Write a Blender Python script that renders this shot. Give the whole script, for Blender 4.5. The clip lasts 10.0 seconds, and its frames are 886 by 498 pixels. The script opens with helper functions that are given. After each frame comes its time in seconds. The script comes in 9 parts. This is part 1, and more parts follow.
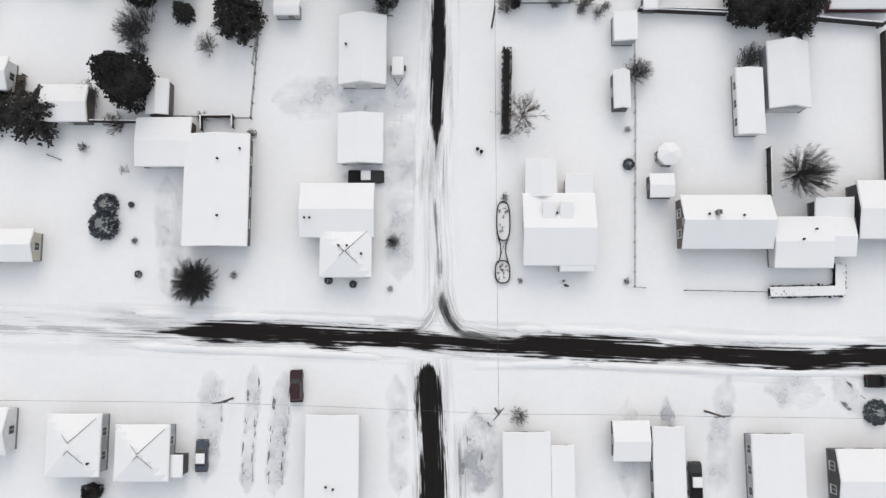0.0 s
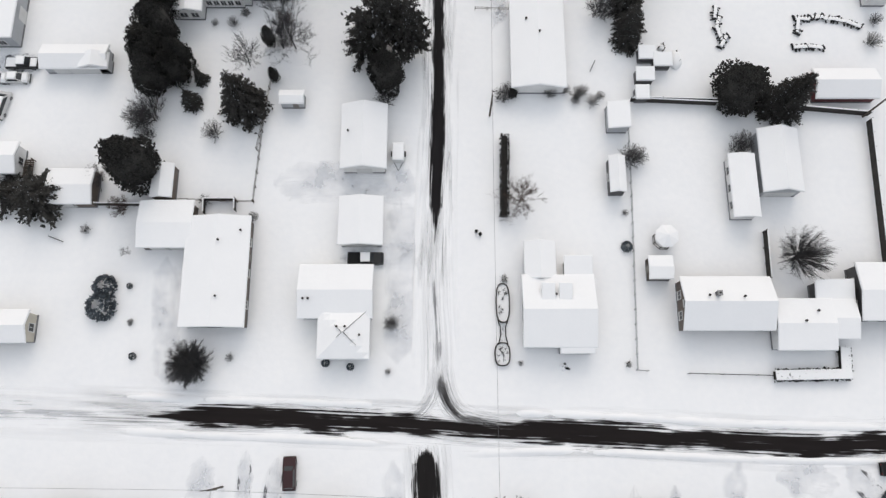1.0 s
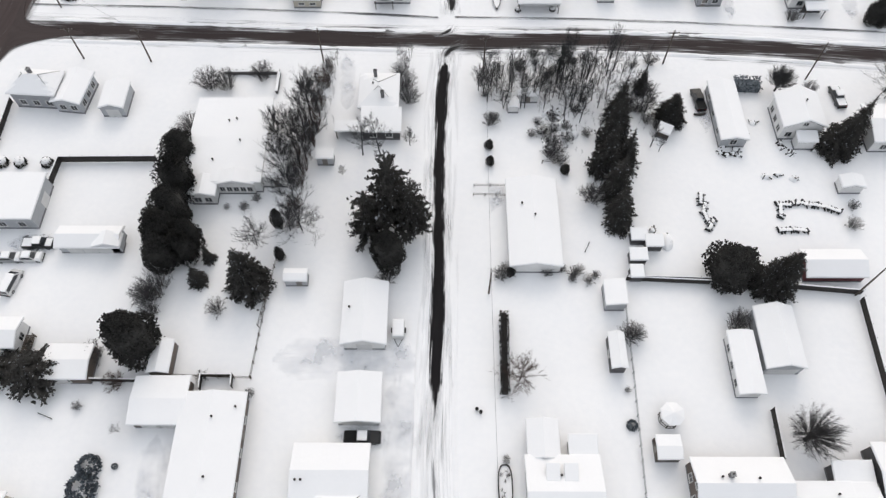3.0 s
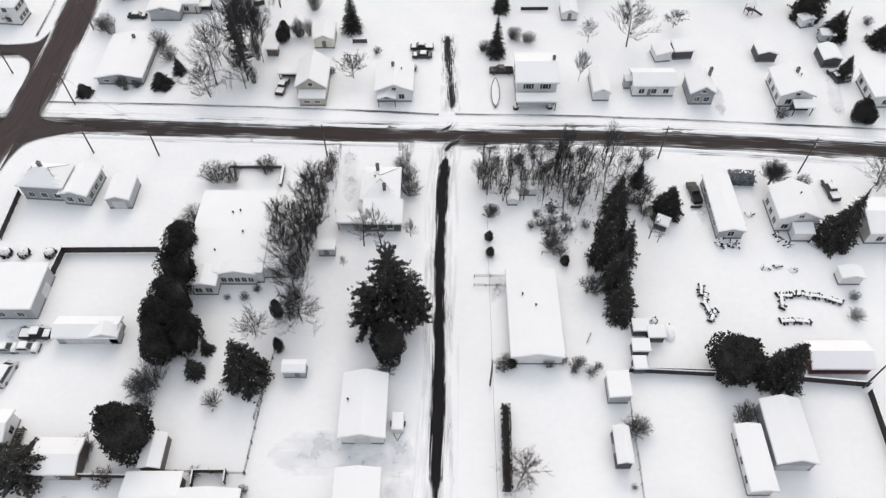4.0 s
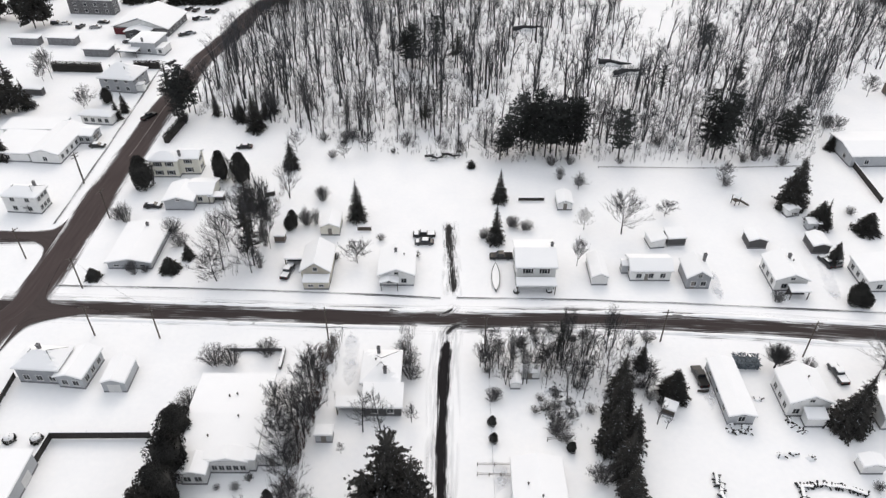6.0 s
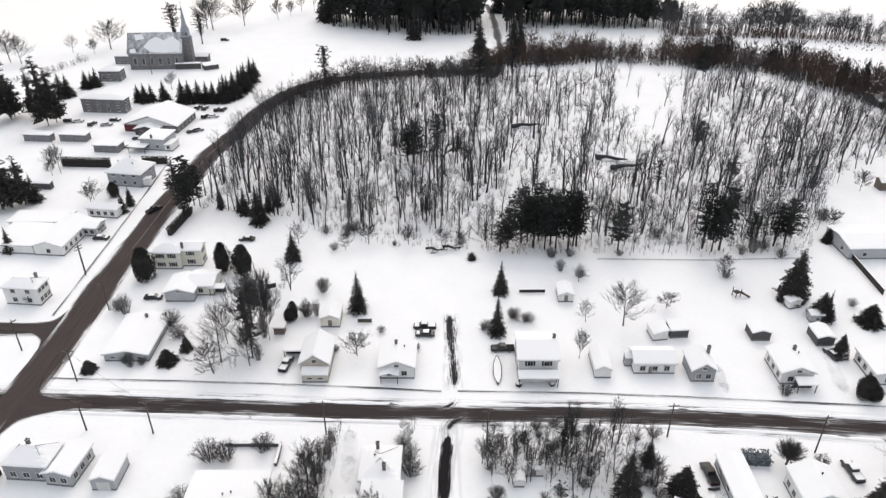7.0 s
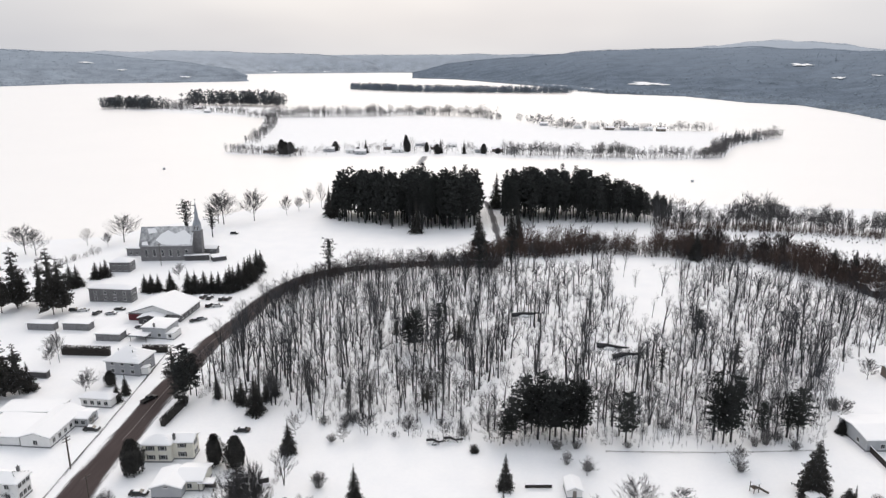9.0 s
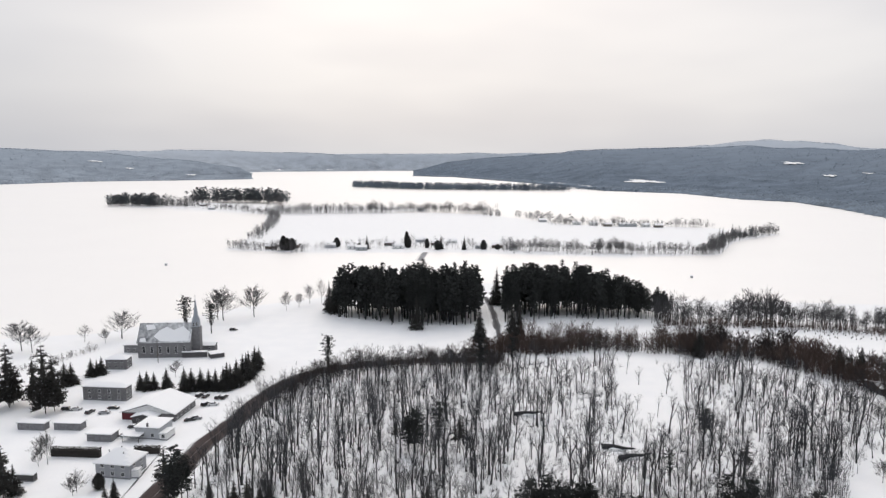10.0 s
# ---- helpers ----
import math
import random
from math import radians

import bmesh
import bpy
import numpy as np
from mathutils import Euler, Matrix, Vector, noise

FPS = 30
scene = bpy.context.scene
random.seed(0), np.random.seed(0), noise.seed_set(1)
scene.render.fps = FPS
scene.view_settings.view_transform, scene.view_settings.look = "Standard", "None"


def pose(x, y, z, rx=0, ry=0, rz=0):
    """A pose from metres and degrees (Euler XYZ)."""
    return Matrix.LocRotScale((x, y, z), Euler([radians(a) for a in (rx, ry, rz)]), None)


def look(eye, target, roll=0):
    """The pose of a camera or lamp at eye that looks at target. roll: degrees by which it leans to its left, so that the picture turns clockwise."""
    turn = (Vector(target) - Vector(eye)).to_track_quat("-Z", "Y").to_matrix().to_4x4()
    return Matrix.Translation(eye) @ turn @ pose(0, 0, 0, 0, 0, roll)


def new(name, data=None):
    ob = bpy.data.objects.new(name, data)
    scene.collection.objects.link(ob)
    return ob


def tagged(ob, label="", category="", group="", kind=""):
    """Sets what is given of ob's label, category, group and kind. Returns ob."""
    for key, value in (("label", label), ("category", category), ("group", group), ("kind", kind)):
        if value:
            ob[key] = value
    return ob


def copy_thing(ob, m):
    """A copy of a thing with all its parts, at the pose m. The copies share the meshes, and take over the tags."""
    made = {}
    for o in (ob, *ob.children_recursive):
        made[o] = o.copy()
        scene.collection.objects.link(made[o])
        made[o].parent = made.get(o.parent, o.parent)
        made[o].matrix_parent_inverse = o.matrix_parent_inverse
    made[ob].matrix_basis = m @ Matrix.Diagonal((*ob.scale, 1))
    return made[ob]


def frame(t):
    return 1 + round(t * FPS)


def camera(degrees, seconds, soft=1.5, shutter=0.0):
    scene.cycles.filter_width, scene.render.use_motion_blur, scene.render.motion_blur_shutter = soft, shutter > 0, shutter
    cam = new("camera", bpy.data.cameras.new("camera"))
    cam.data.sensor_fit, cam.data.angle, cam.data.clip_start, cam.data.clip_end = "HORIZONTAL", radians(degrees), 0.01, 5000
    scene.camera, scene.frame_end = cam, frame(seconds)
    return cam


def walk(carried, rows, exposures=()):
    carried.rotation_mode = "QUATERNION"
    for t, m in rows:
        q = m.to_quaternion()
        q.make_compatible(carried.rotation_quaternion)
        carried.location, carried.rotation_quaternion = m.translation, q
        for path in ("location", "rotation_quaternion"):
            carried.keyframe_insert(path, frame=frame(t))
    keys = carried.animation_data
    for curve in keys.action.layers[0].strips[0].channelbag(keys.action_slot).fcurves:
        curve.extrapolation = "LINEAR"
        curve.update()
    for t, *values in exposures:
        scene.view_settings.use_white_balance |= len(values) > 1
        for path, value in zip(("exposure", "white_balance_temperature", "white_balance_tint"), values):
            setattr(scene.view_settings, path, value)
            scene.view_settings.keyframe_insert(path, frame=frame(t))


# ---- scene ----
EXPOSURES = [(0.0, -1.03, 6410, 10.8), (2.5, -0.91, 6430, 11.3), (4.5, -0.84, 6480, 11.8), (5.5, -0.80, 6500, 11.8), (7.5, -0.72, 6550, 12.5), (8.5, -0.76, 6520, 12.5), (10.0, -0.92, 6470, 12.5)]
cam = camera(63.81, 10.0, soft=1.35)
PATH = [
    (0, (0.000, 0.003, 110.000), (-0.000, 10.919, 10.598), -0.08),
    (0.5, (0.099, -1.626, 109.471), (0.092, 16.382, 11.106), -0.06),
    (1, (0.173, -2.880, 109.087), (0.155, 21.963, 12.222), -0.04),
    (1.5, (0.224, -3.822, 108.809), (0.191, 27.601, 13.874), -0.02),
    (2, (0.254, -4.507, 108.605), (0.201, 33.241, 16.004), -0.01),
    (2.5, (0.265, -4.988, 108.447), (0.190, 38.834, 18.560), 0.01),
    (3, (0.258, -5.307, 108.312), (0.158, 44.334, 21.503), 0.02),
    (3.5, (0.237, -5.507, 108.181), (0.109, 49.698, 24.799), 0.03),
    (4, (0.201, -5.620, 108.040), (0.043, 54.887, 28.423), 0.04),
    (4.5, (0.154, -5.675, 107.880), (-0.035, 59.865, 32.352), 0.05),
    (5, (0.097, -5.697, 107.697), (-0.125, 64.598, 36.574), 0.05),
    (5.5, (0.032, -5.704, 107.491), (-0.223, 69.056, 41.076), 0.06),
    (6, (-0.039, -5.707, 107.266), (-0.327, 73.212, 45.851), 0.06),
    (6.5, (-0.114, -5.713, 107.033), (-0.436, 77.042, 50.896), 0.06),
    (7, (-0.192, -5.725, 106.806), (-0.547, 80.528, 56.207), 0.06),
    (7.5, (-0.270, -5.739, 106.602), (-0.658, 83.654, 61.784), 0.06),
    (8, (-0.347, -5.745, 106.448), (-0.765, 86.412, 67.629), 0.05),
    (8.5, (-0.421, -5.729, 106.370), (-0.868, 88.798, 73.742), 0.05),
    (9, (-0.490, -5.670, 106.401), (-0.964, 90.816, 80.128), 0.04),
    (9.5, (-0.552, -5.543, 106.581), (-1.050, 92.478, 86.790), 0.03),
    (10, (-0.605, -5.316, 106.950), (-1.125, 93.805, 93.734), 0.02),
]
walk(cam, [(t, look(eye, target, roll)) for t, eye, target, roll in PATH], EXPOSURES)

# ---- light: overcast winter daylight, sun veiled ahead of the camera ----
world = bpy.data.worlds.new("overcast_sky")
scene.world = world
world.use_nodes = True
wt = world.node_tree
wt.nodes.clear()
w_out = wt.nodes.new("ShaderNodeOutputWorld")
w_bg = wt.nodes.new("ShaderNodeBackground")
w_sky = wt.nodes.new("ShaderNodeTexSky")
w_sky.sky_type, w_sky.sun_disc = "NISHITA", False
w_sky.sun_elevation, w_sky.sun_rotation = radians(38), radians(-6)
w_sky.air_density, w_sky.dust_density = 1.0, 4.0
w_co = wt.nodes.new("ShaderNodeTexCoord")
w_map = wt.nodes.new("ShaderNodeMapping")
w_map.inputs["Scale"].default_value = (1.2, 1.2, 4.5)
w_noise = wt.nodes.new("ShaderNodeTexNoise")
w_noise.inputs["Scale"].default_value, w_noise.inputs["Detail"].default_value = 1.6, 3.0
w_ramp = wt.nodes.new("ShaderNodeValToRGB")
w_ramp.color_ramp.elements[0].position, w_ramp.color_ramp.elements[0].color = 0.36, (5.95, 6.35, 6.9, 1)
w_ramp.color_ramp.elements[1].position, w_ramp.color_ramp.elements[1].color = 0.66, (7.05, 7.45, 7.85, 1)
w_mix = wt.nodes.new("ShaderNodeMixRGB")
w_mix.inputs["Fac"].default_value = 0.93
w_bg.inputs["Strength"].default_value = 0.115
wt.links.new(w_co.outputs["Generated"], w_map.inputs["Vector"])
wt.links.new(w_map.outputs["Vector"], w_noise.inputs["Vector"])
wt.links.new(w_noise.outputs["Fac"], w_ramp.inputs["Fac"])
wt.links.new(w_sky.outputs["Color"], w_mix.inputs["Color1"])
wt.links.new(w_ramp.outputs["Color"], w_mix.inputs["Color2"])
w_sep = wt.nodes.new("ShaderNodeSeparateXYZ")
w_up = wt.nodes.new("ShaderNodeMath")
w_up.operation, w_up.use_clamp = "MAXIMUM", False
w_up.inputs[1].default_value = 0.0
w_gain = wt.nodes.new("ShaderNodeMath")
w_gain.operation = "MULTIPLY_ADD"
w_gain.inputs[1].default_value, w_gain.inputs[2].default_value = 0.8, 1.22
w_dot = wt.nodes.new("ShaderNodeVectorMath")
w_dot.operation = "DOT_PRODUCT"
w_dot.inputs[1].default_value = Vector((0.08, 0.785, 0.615)).normalized()
w_near = wt.nodes.new("ShaderNodeMath")
w_near.operation = "MAXIMUM"
w_near.inputs[1].default_value = 0.0
w_glow = wt.nodes.new("ShaderNodeMath")
w_glow.operation = "POWER"
w_glow.inputs[1].default_value = 2.5
w_sum = wt.nodes.new("ShaderNodeMath")
w_sum.operation = "MULTIPLY_ADD"
w_sum.inputs[1].default_value = 1.05
wt.links.new(w_co.outputs["Generated"], w_dot.inputs[0])
wt.links.new(w_dot.outputs["Value"], w_near.inputs[0])
wt.links.new(w_near.outputs[0], w_glow.inputs[0])
wt.links.new(w_glow.outputs[0], w_sum.inputs[0])
w_cie = wt.nodes.new("ShaderNodeVectorMath")
w_cie.operation = "SCALE"
wt.links.new(w_co.outputs["Generated"], w_sep.inputs[0])
wt.links.new(w_sep.outputs["Z"], w_up.inputs[0])
w_sq = wt.nodes.new("ShaderNodeMath")
w_sq.operation = "POWER"
w_sq.inputs[1].default_value = 1.2
wt.links.new(w_up.outputs[0], w_sq.inputs[0])
wt.links.new(w_sq.outputs[0], w_gain.inputs[0])
w_warm = wt.nodes.new("ShaderNodeMixRGB")
w_warm.blend_type = "MULTIPLY"
w_warm.inputs["Color2"].default_value = (1.11, 1.0, 0.88, 1)
wt.links.new(w_glow.outputs[0], w_warm.inputs["Fac"])
wt.links.new(w_mix.outputs["Color"], w_warm.inputs["Color1"])
wt.links.new(w_warm.outputs["Color"], w_cie.inputs[0])
wt.links.new(w_gain.outputs[0], w_sum.inputs[2])
wt.links.new(w_sum.outputs[0], w_cie.inputs["Scale"])
wt.links.new(w_cie.outputs["Vector"], w_bg.inputs["Color"])
wt.links.new(w_bg.outputs["Background"], w_out.inputs["Surface"])
sun = new("sun", bpy.data.lights.new("sun", "SUN"))
sun.data.energy, sun.data.angle, sun.data.color = 1.2, radians(30), (1.0, 0.91, 0.79)
sun.matrix_world = look((20, 200, 160), (0, 0, 0))


# ---- materials ----
def material(name, colour, rough=0.8, metal=0.0, spots=None, scale=1.0, amount=0.5, bump=0.0, bump_scale=8.0, islands=0.0, spec=0.3, stretch=(1, 1, 1), per_object=0.0, flecks=0.0):
    """A surface with two scales of variation in object space, relief, and a shade of its own for each island or object."""
    m = bpy.data.materials.new(name)
    m.use_nodes = True
    t = m.node_tree
    b = t.nodes["Principled BSDF"]
    b.inputs["Roughness"].default_value, b.inputs["Metallic"].default_value = rough, metal
    b.inputs["Specular IOR Level"].default_value = spec
    co = t.nodes.new("ShaderNodeTexCoord")
    mp = t.nodes.new("ShaderNodeMapping")
    mp.inputs["Scale"].default_value = stretch
    t.links.new(co.outputs["Object"], mp.inputs["Vector"])
    n1, n2 = t.nodes.new("ShaderNodeTexNoise"), t.nodes.new("ShaderNodeTexNoise")
    n1.inputs["Scale"].default_value, n1.inputs["Detail"].default_value = scale, 4.0
    n2.inputs["Scale"].default_value, n2.inputs["Detail"].default_value = scale * 9.0, 2.0
    for n in (n1, n2):
        t.links.new(mp.outputs["Vector"], n.inputs["Vector"])
    add = t.nodes.new("ShaderNodeMath")
    add.operation = "MULTIPLY_ADD"
    add.inputs[1].default_value = 0.6
    t.links.new(n1.outputs["Fac"], add.inputs[0])
    half = t.nodes.new("ShaderNodeMath")
    half.operation = "MULTIPLY"
    half.inputs[1].default_value = 0.4
    t.links.new(n2.outputs["Fac"], half.inputs[0])
    t.links.new(half.outputs[0], add.inputs[2])
    ramp = t.nodes.new("ShaderNodeMapRange")
    ramp.inputs["From Min"].default_value, ramp.inputs["From Max"].default_value = 0.36, 0.64
    t.links.new(add.outputs[0], ramp.inputs["Value"])
    mix = t.nodes.new("ShaderNodeMixRGB")
    other = spots or tuple(c * (1 - amount) for c in colour)
    mix.inputs["Color1"].default_value, mix.inputs["Color2"].default_value = (*colour, 1), (*other, 1)
    t.links.new(ramp.outputs["Result"], mix.inputs["Fac"])
    last = mix.outputs["Color"]
    if islands or per_object:
        geo = t.nodes.new("ShaderNodeNewGeometry" if islands else "ShaderNodeObjectInfo")
        hsv = t.nodes.new("ShaderNodeHueSaturation")
        vary = t.nodes.new("ShaderNodeMapRange")
        k = islands or per_object
        vary.inputs["To Min"].default_value, vary.inputs["To Max"].default_value = 1 - k, 1 + k
        t.links.new(geo.outputs["Random Per Island" if islands else "Random"], vary.inputs["Value"])
        t.links.new(vary.outputs["Result"], hsv.inputs["Value"])
        t.links.new(last, hsv.inputs["Color"])
        last = hsv.outputs["Color"]
    if flecks:
        isl = t.nodes.new("ShaderNodeNewGeometry")
        cut = t.nodes.new("ShaderNodeMapRange")
        cut.inputs["From Min"].default_value, cut.inputs["From Max"].default_value = 1 - flecks, 1 - flecks * 0.4
        t.links.new(isl.outputs["Random Per Island"], cut.inputs["Value"])
        white = t.nodes.new("ShaderNodeMixRGB")
        white.inputs["Color2"].default_value = (0.5, 0.52, 0.55, 1)
        t.links.new(cut.outputs["Result"], white.inputs["Fac"])
        t.links.new(last, white.inputs["Color1"])
        last = white.outputs["Color"]
    t.links.new(last, b.inputs["Base Color"])
    if bump:
        bp = t.nodes.new("ShaderNodeBump")
        bp.inputs["Strength"].default_value, bp.inputs["Distance"].default_value = bump, 0.05
        n3 = t.nodes.new("ShaderNodeTexNoise")
        n3.inputs["Scale"].default_value, n3.inputs["Detail"].default_value = bump_scale, 3.0
        t.links.new(mp.outputs["Vector"], n3.inputs["Vector"])
        t.links.new(n3.outputs["Fac"], bp.inputs["Height"])
        t.links.new(bp.outputs["Normal"], b.inputs["Normal"])
    return m


def siding(name, colour, gap=0.2, amount=0.12):
    """Horizontal lapped boards: a saw-tooth relief up the wall, weathered a little."""
    m = material(name, colour, 0.6, amount=amount, scale=0.6)
    t = m.node_tree
    b = t.nodes["Principled BSDF"]
    co = t.nodes.new("ShaderNodeTexCoord")
    w = t.nodes.new("ShaderNodeTexWave")
    w.wave_profile, w.bands_direction = "SAW", "Z"
    w.inputs["Scale"].default_value = 0.314 / gap
    bp = t.nodes.new("ShaderNodeBump")
    bp.inputs["Strength"].default_value, bp.inputs["Distance"].default_value = 0.6, 0.03
    t.links.new(co.outputs["Object"], w.inputs["Vector"])
    t.links.new(w.outputs["Fac"], bp.inputs["Height"])
    t.links.new(bp.outputs["Normal"], b.inputs["Normal"])
    return m


def brickwork(name, colour, mortar):
    m = material(name, colour, 0.85, amount=0.3, scale=0.5)
    t = m.node_tree
    b = t.nodes["Principled BSDF"]
    co = t.nodes.new("ShaderNodeTexCoord")
    mp = t.nodes.new("ShaderNodeMapping")
    mp.inputs["Rotation"].default_value = (radians(90), 0, 0)
    br = t.nodes.new("ShaderNodeTexBrick")
    br.inputs["Scale"].default_value = 2.0
    br.inputs["Color1"].default_value, br.inputs["Color2"].default_value = (*colour, 1), (*(c * 0.7 for c in colour), 1)
    br.inputs["Mortar"].default_value = (*mortar, 1)
    t.links.new(co.outputs["Object"], mp.inputs["Vector"])
    t.links.new(mp.outputs["Vector"], br.inputs["Vector"])
    t.links.new(br.outputs["Color"], b.inputs["Base Color"])
    return m


def worn_road(name, bare=0.5, soft=0.12, along=0.12, across=5.0, asphalt=(0.035, 0.033, 0.034), breakup=0.35, tint=(0.866, 0.873, 0.886), grey=0.3, ruts=0.0, fade=0.0):
    """Bare asphalt and packed tracks along the middle of a strip, with streaked, ragged edges; clear where the snow of the ground lies over it. u runs across, v in metres along."""
    m = bpy.data.materials.new(name)
    m.use_nodes = True
    t = m.node_tree
    b = t.nodes["Principled BSDF"]
    uv = t.nodes.new("ShaderNodeUVMap")
    sep = t.nodes.new("ShaderNodeSeparateXYZ")
    t.links.new(uv.outputs["UV"], sep.inputs[0])

    def calc(op, a, c=None, d=None):
        n = t.nodes.new("ShaderNodeMath")
        n.operation = op
        for i, v in enumerate((a, c, d)):
            if v is None:
                continue
            if isinstance(v, (int, float)):
                n.inputs[i].default_value = v
            else:
                t.links.new(v, n.inputs[i])
        return n.outputs[0]

    def streaks(ax, al, detail, off):
        mp = t.nodes.new("ShaderNodeMapping")
        mp.inputs["Scale"].default_value = (ax, al, 1)
        mp.inputs["Location"].default_value = (off, off * 2.3, 0)
        n = t.nodes.new("ShaderNodeTexNoise")
        n.inputs["Scale"].default_value, n.inputs["Detail"].default_value = 1.0, detail
        t.links.new(uv.outputs["UV"], mp.inputs["Vector"])
        t.links.new(mp.outputs["Vector"], n.inputs["Vector"])
        return n.outputs["Fac"]

    uv.uv_map = "UVMap"
    wear = t.nodes.new("ShaderNodeUVMap")
    wear.uv_map = "Wear"
    split = t.nodes.new("ShaderNodeSeparateXYZ")
    t.links.new(wear.outputs["UV"], split.inputs[0])
    gone = split.outputs["X"]
    off = calc("ABSOLUTE", calc("SUBTRACT", sep.outputs["X"], 0.5))
    if ruts:
        off = calc("ABSOLUTE", calc("SUBTRACT", off, ruts))
    wander = calc("MULTIPLY", calc("SUBTRACT", streaks(2.6, 0.06, 4, 3.0), 0.5), breakup * 2.6)
    fine = calc("MULTIPLY", calc("SUBTRACT", streaks(across * 11, along, 7, 9.0), 0.5), breakup * 2.6)
    ragged = calc("MULTIPLY", calc("SUBTRACT", streaks(across * 4, along * 4.0, 6, 31.0), 0.5), breakup * 1.1)
    edge = calc("ADD", calc("ADD", calc("ADD", off, wander), fine), calc("ADD", ragged, calc("MULTIPLY", gone, 0.45)))
    if fade:
        edge = calc("ADD", edge, calc("MULTIPLY", calc("MAXIMUM", calc("SUBTRACT", 1.0, calc("DIVIDE", sep.outputs["Y"], fade)), 0.0), 0.32))
    fac = t.nodes.new("ShaderNodeMapRange")
    fac.interpolation_type = "SMOOTHSTEP"
    fac.inputs["From Min"].default_value, fac.inputs["From Max"].default_value = bare * 0.5 + soft, bare * 0.5 - soft
    t.links.new(edge, fac.inputs["Value"])
    near = t.nodes.new("ShaderNodeMapRange")
    near.inputs["From Min"].default_value, near.inputs["From Max"].default_value = bare * 0.5 + 0.16, bare * 0.5 + 0.02
    t.links.new(calc("ADD", off, wander), near.inputs["Value"])
    thin = t.nodes.new("ShaderNodeMapRange")
    thin.inputs["From Min"].default_value, thin.inputs["From Max"].default_value = 0.56, 0.66
    t.links.new(streaks(across * 22, along * 0.7, 4, 60.0), thin.inputs["Value"])
    shown = calc("MAXIMUM", fac.outputs["Result"], calc("MULTIPLY", calc("MULTIPLY", thin.outputs["Result"], near.outputs["Result"]), 0.75))
    pale = t.nodes.new("ShaderNodeMapRange")
    pale.inputs["From Min"].default_value, pale.inputs["From Max"].default_value = 0.68, 0.76
    t.links.new(streaks(across * 18, along * 0.9, 5, 80.0), pale.inputs["Value"])
    shown = calc("MULTIPLY", shown, calc("SUBTRACT", 1.0, calc("MULTIPLY", pale.outputs["Result"], 0.7)))
    haze = t.nodes.new("ShaderNodeMapRange")
    haze.inputs["From Min"].default_value, haze.inputs["From Max"].default_value = 0.45, 0.75
    t.links.new(streaks(across * 3, along * 0.8, 5, 20.0), haze.inputs["Value"])
    inner = t.nodes.new("ShaderNodeMapRange")
    inner.inputs["From Min"].default_value, inner.inputs["From Max"].default_value = 0.48, 0.25
    t.links.new(off, inner.inputs["Value"])
    packed = calc("MULTIPLY", calc("MULTIPLY", haze.outputs["Result"], inner.outputs["Result"]), min(1.0, grey * 2.2))
    dark = t.nodes.new("ShaderNodeMixRGB")
    dark.inputs["Color1"].default_value, dark.inputs["Color2"].default_value = (*asphalt, 1), (*(c * 1.7 + 0.003 for c in asphalt), 1)
    t.links.new(streaks(across * 3, along * 2, 3, 40.0), dark.inputs["Fac"])
    mix = t.nodes.new("ShaderNodeMixRGB")
    mix.inputs["Color1"].default_value = (*(c * (1 - grey) for c in tint), 1)
    t.links.new(shown, mix.inputs["Fac"])
    t.links.new(dark.outputs["Color"], mix.inputs["Color2"])
    t.links.new(mix.outputs["Color"], b.inputs["Base Color"])
    t.links.new(calc("MULTIPLY", calc("MAXIMUM", shown, packed), calc("SUBTRACT", 1.0, calc("MULTIPLY", gone, calc("MULTIPLY", gone, gone)))), b.inputs["Alpha"])
    b.inputs["Roughness"].default_value = 0.85
    b.inputs["Specular IOR Level"].default_value = 0.1
    return m


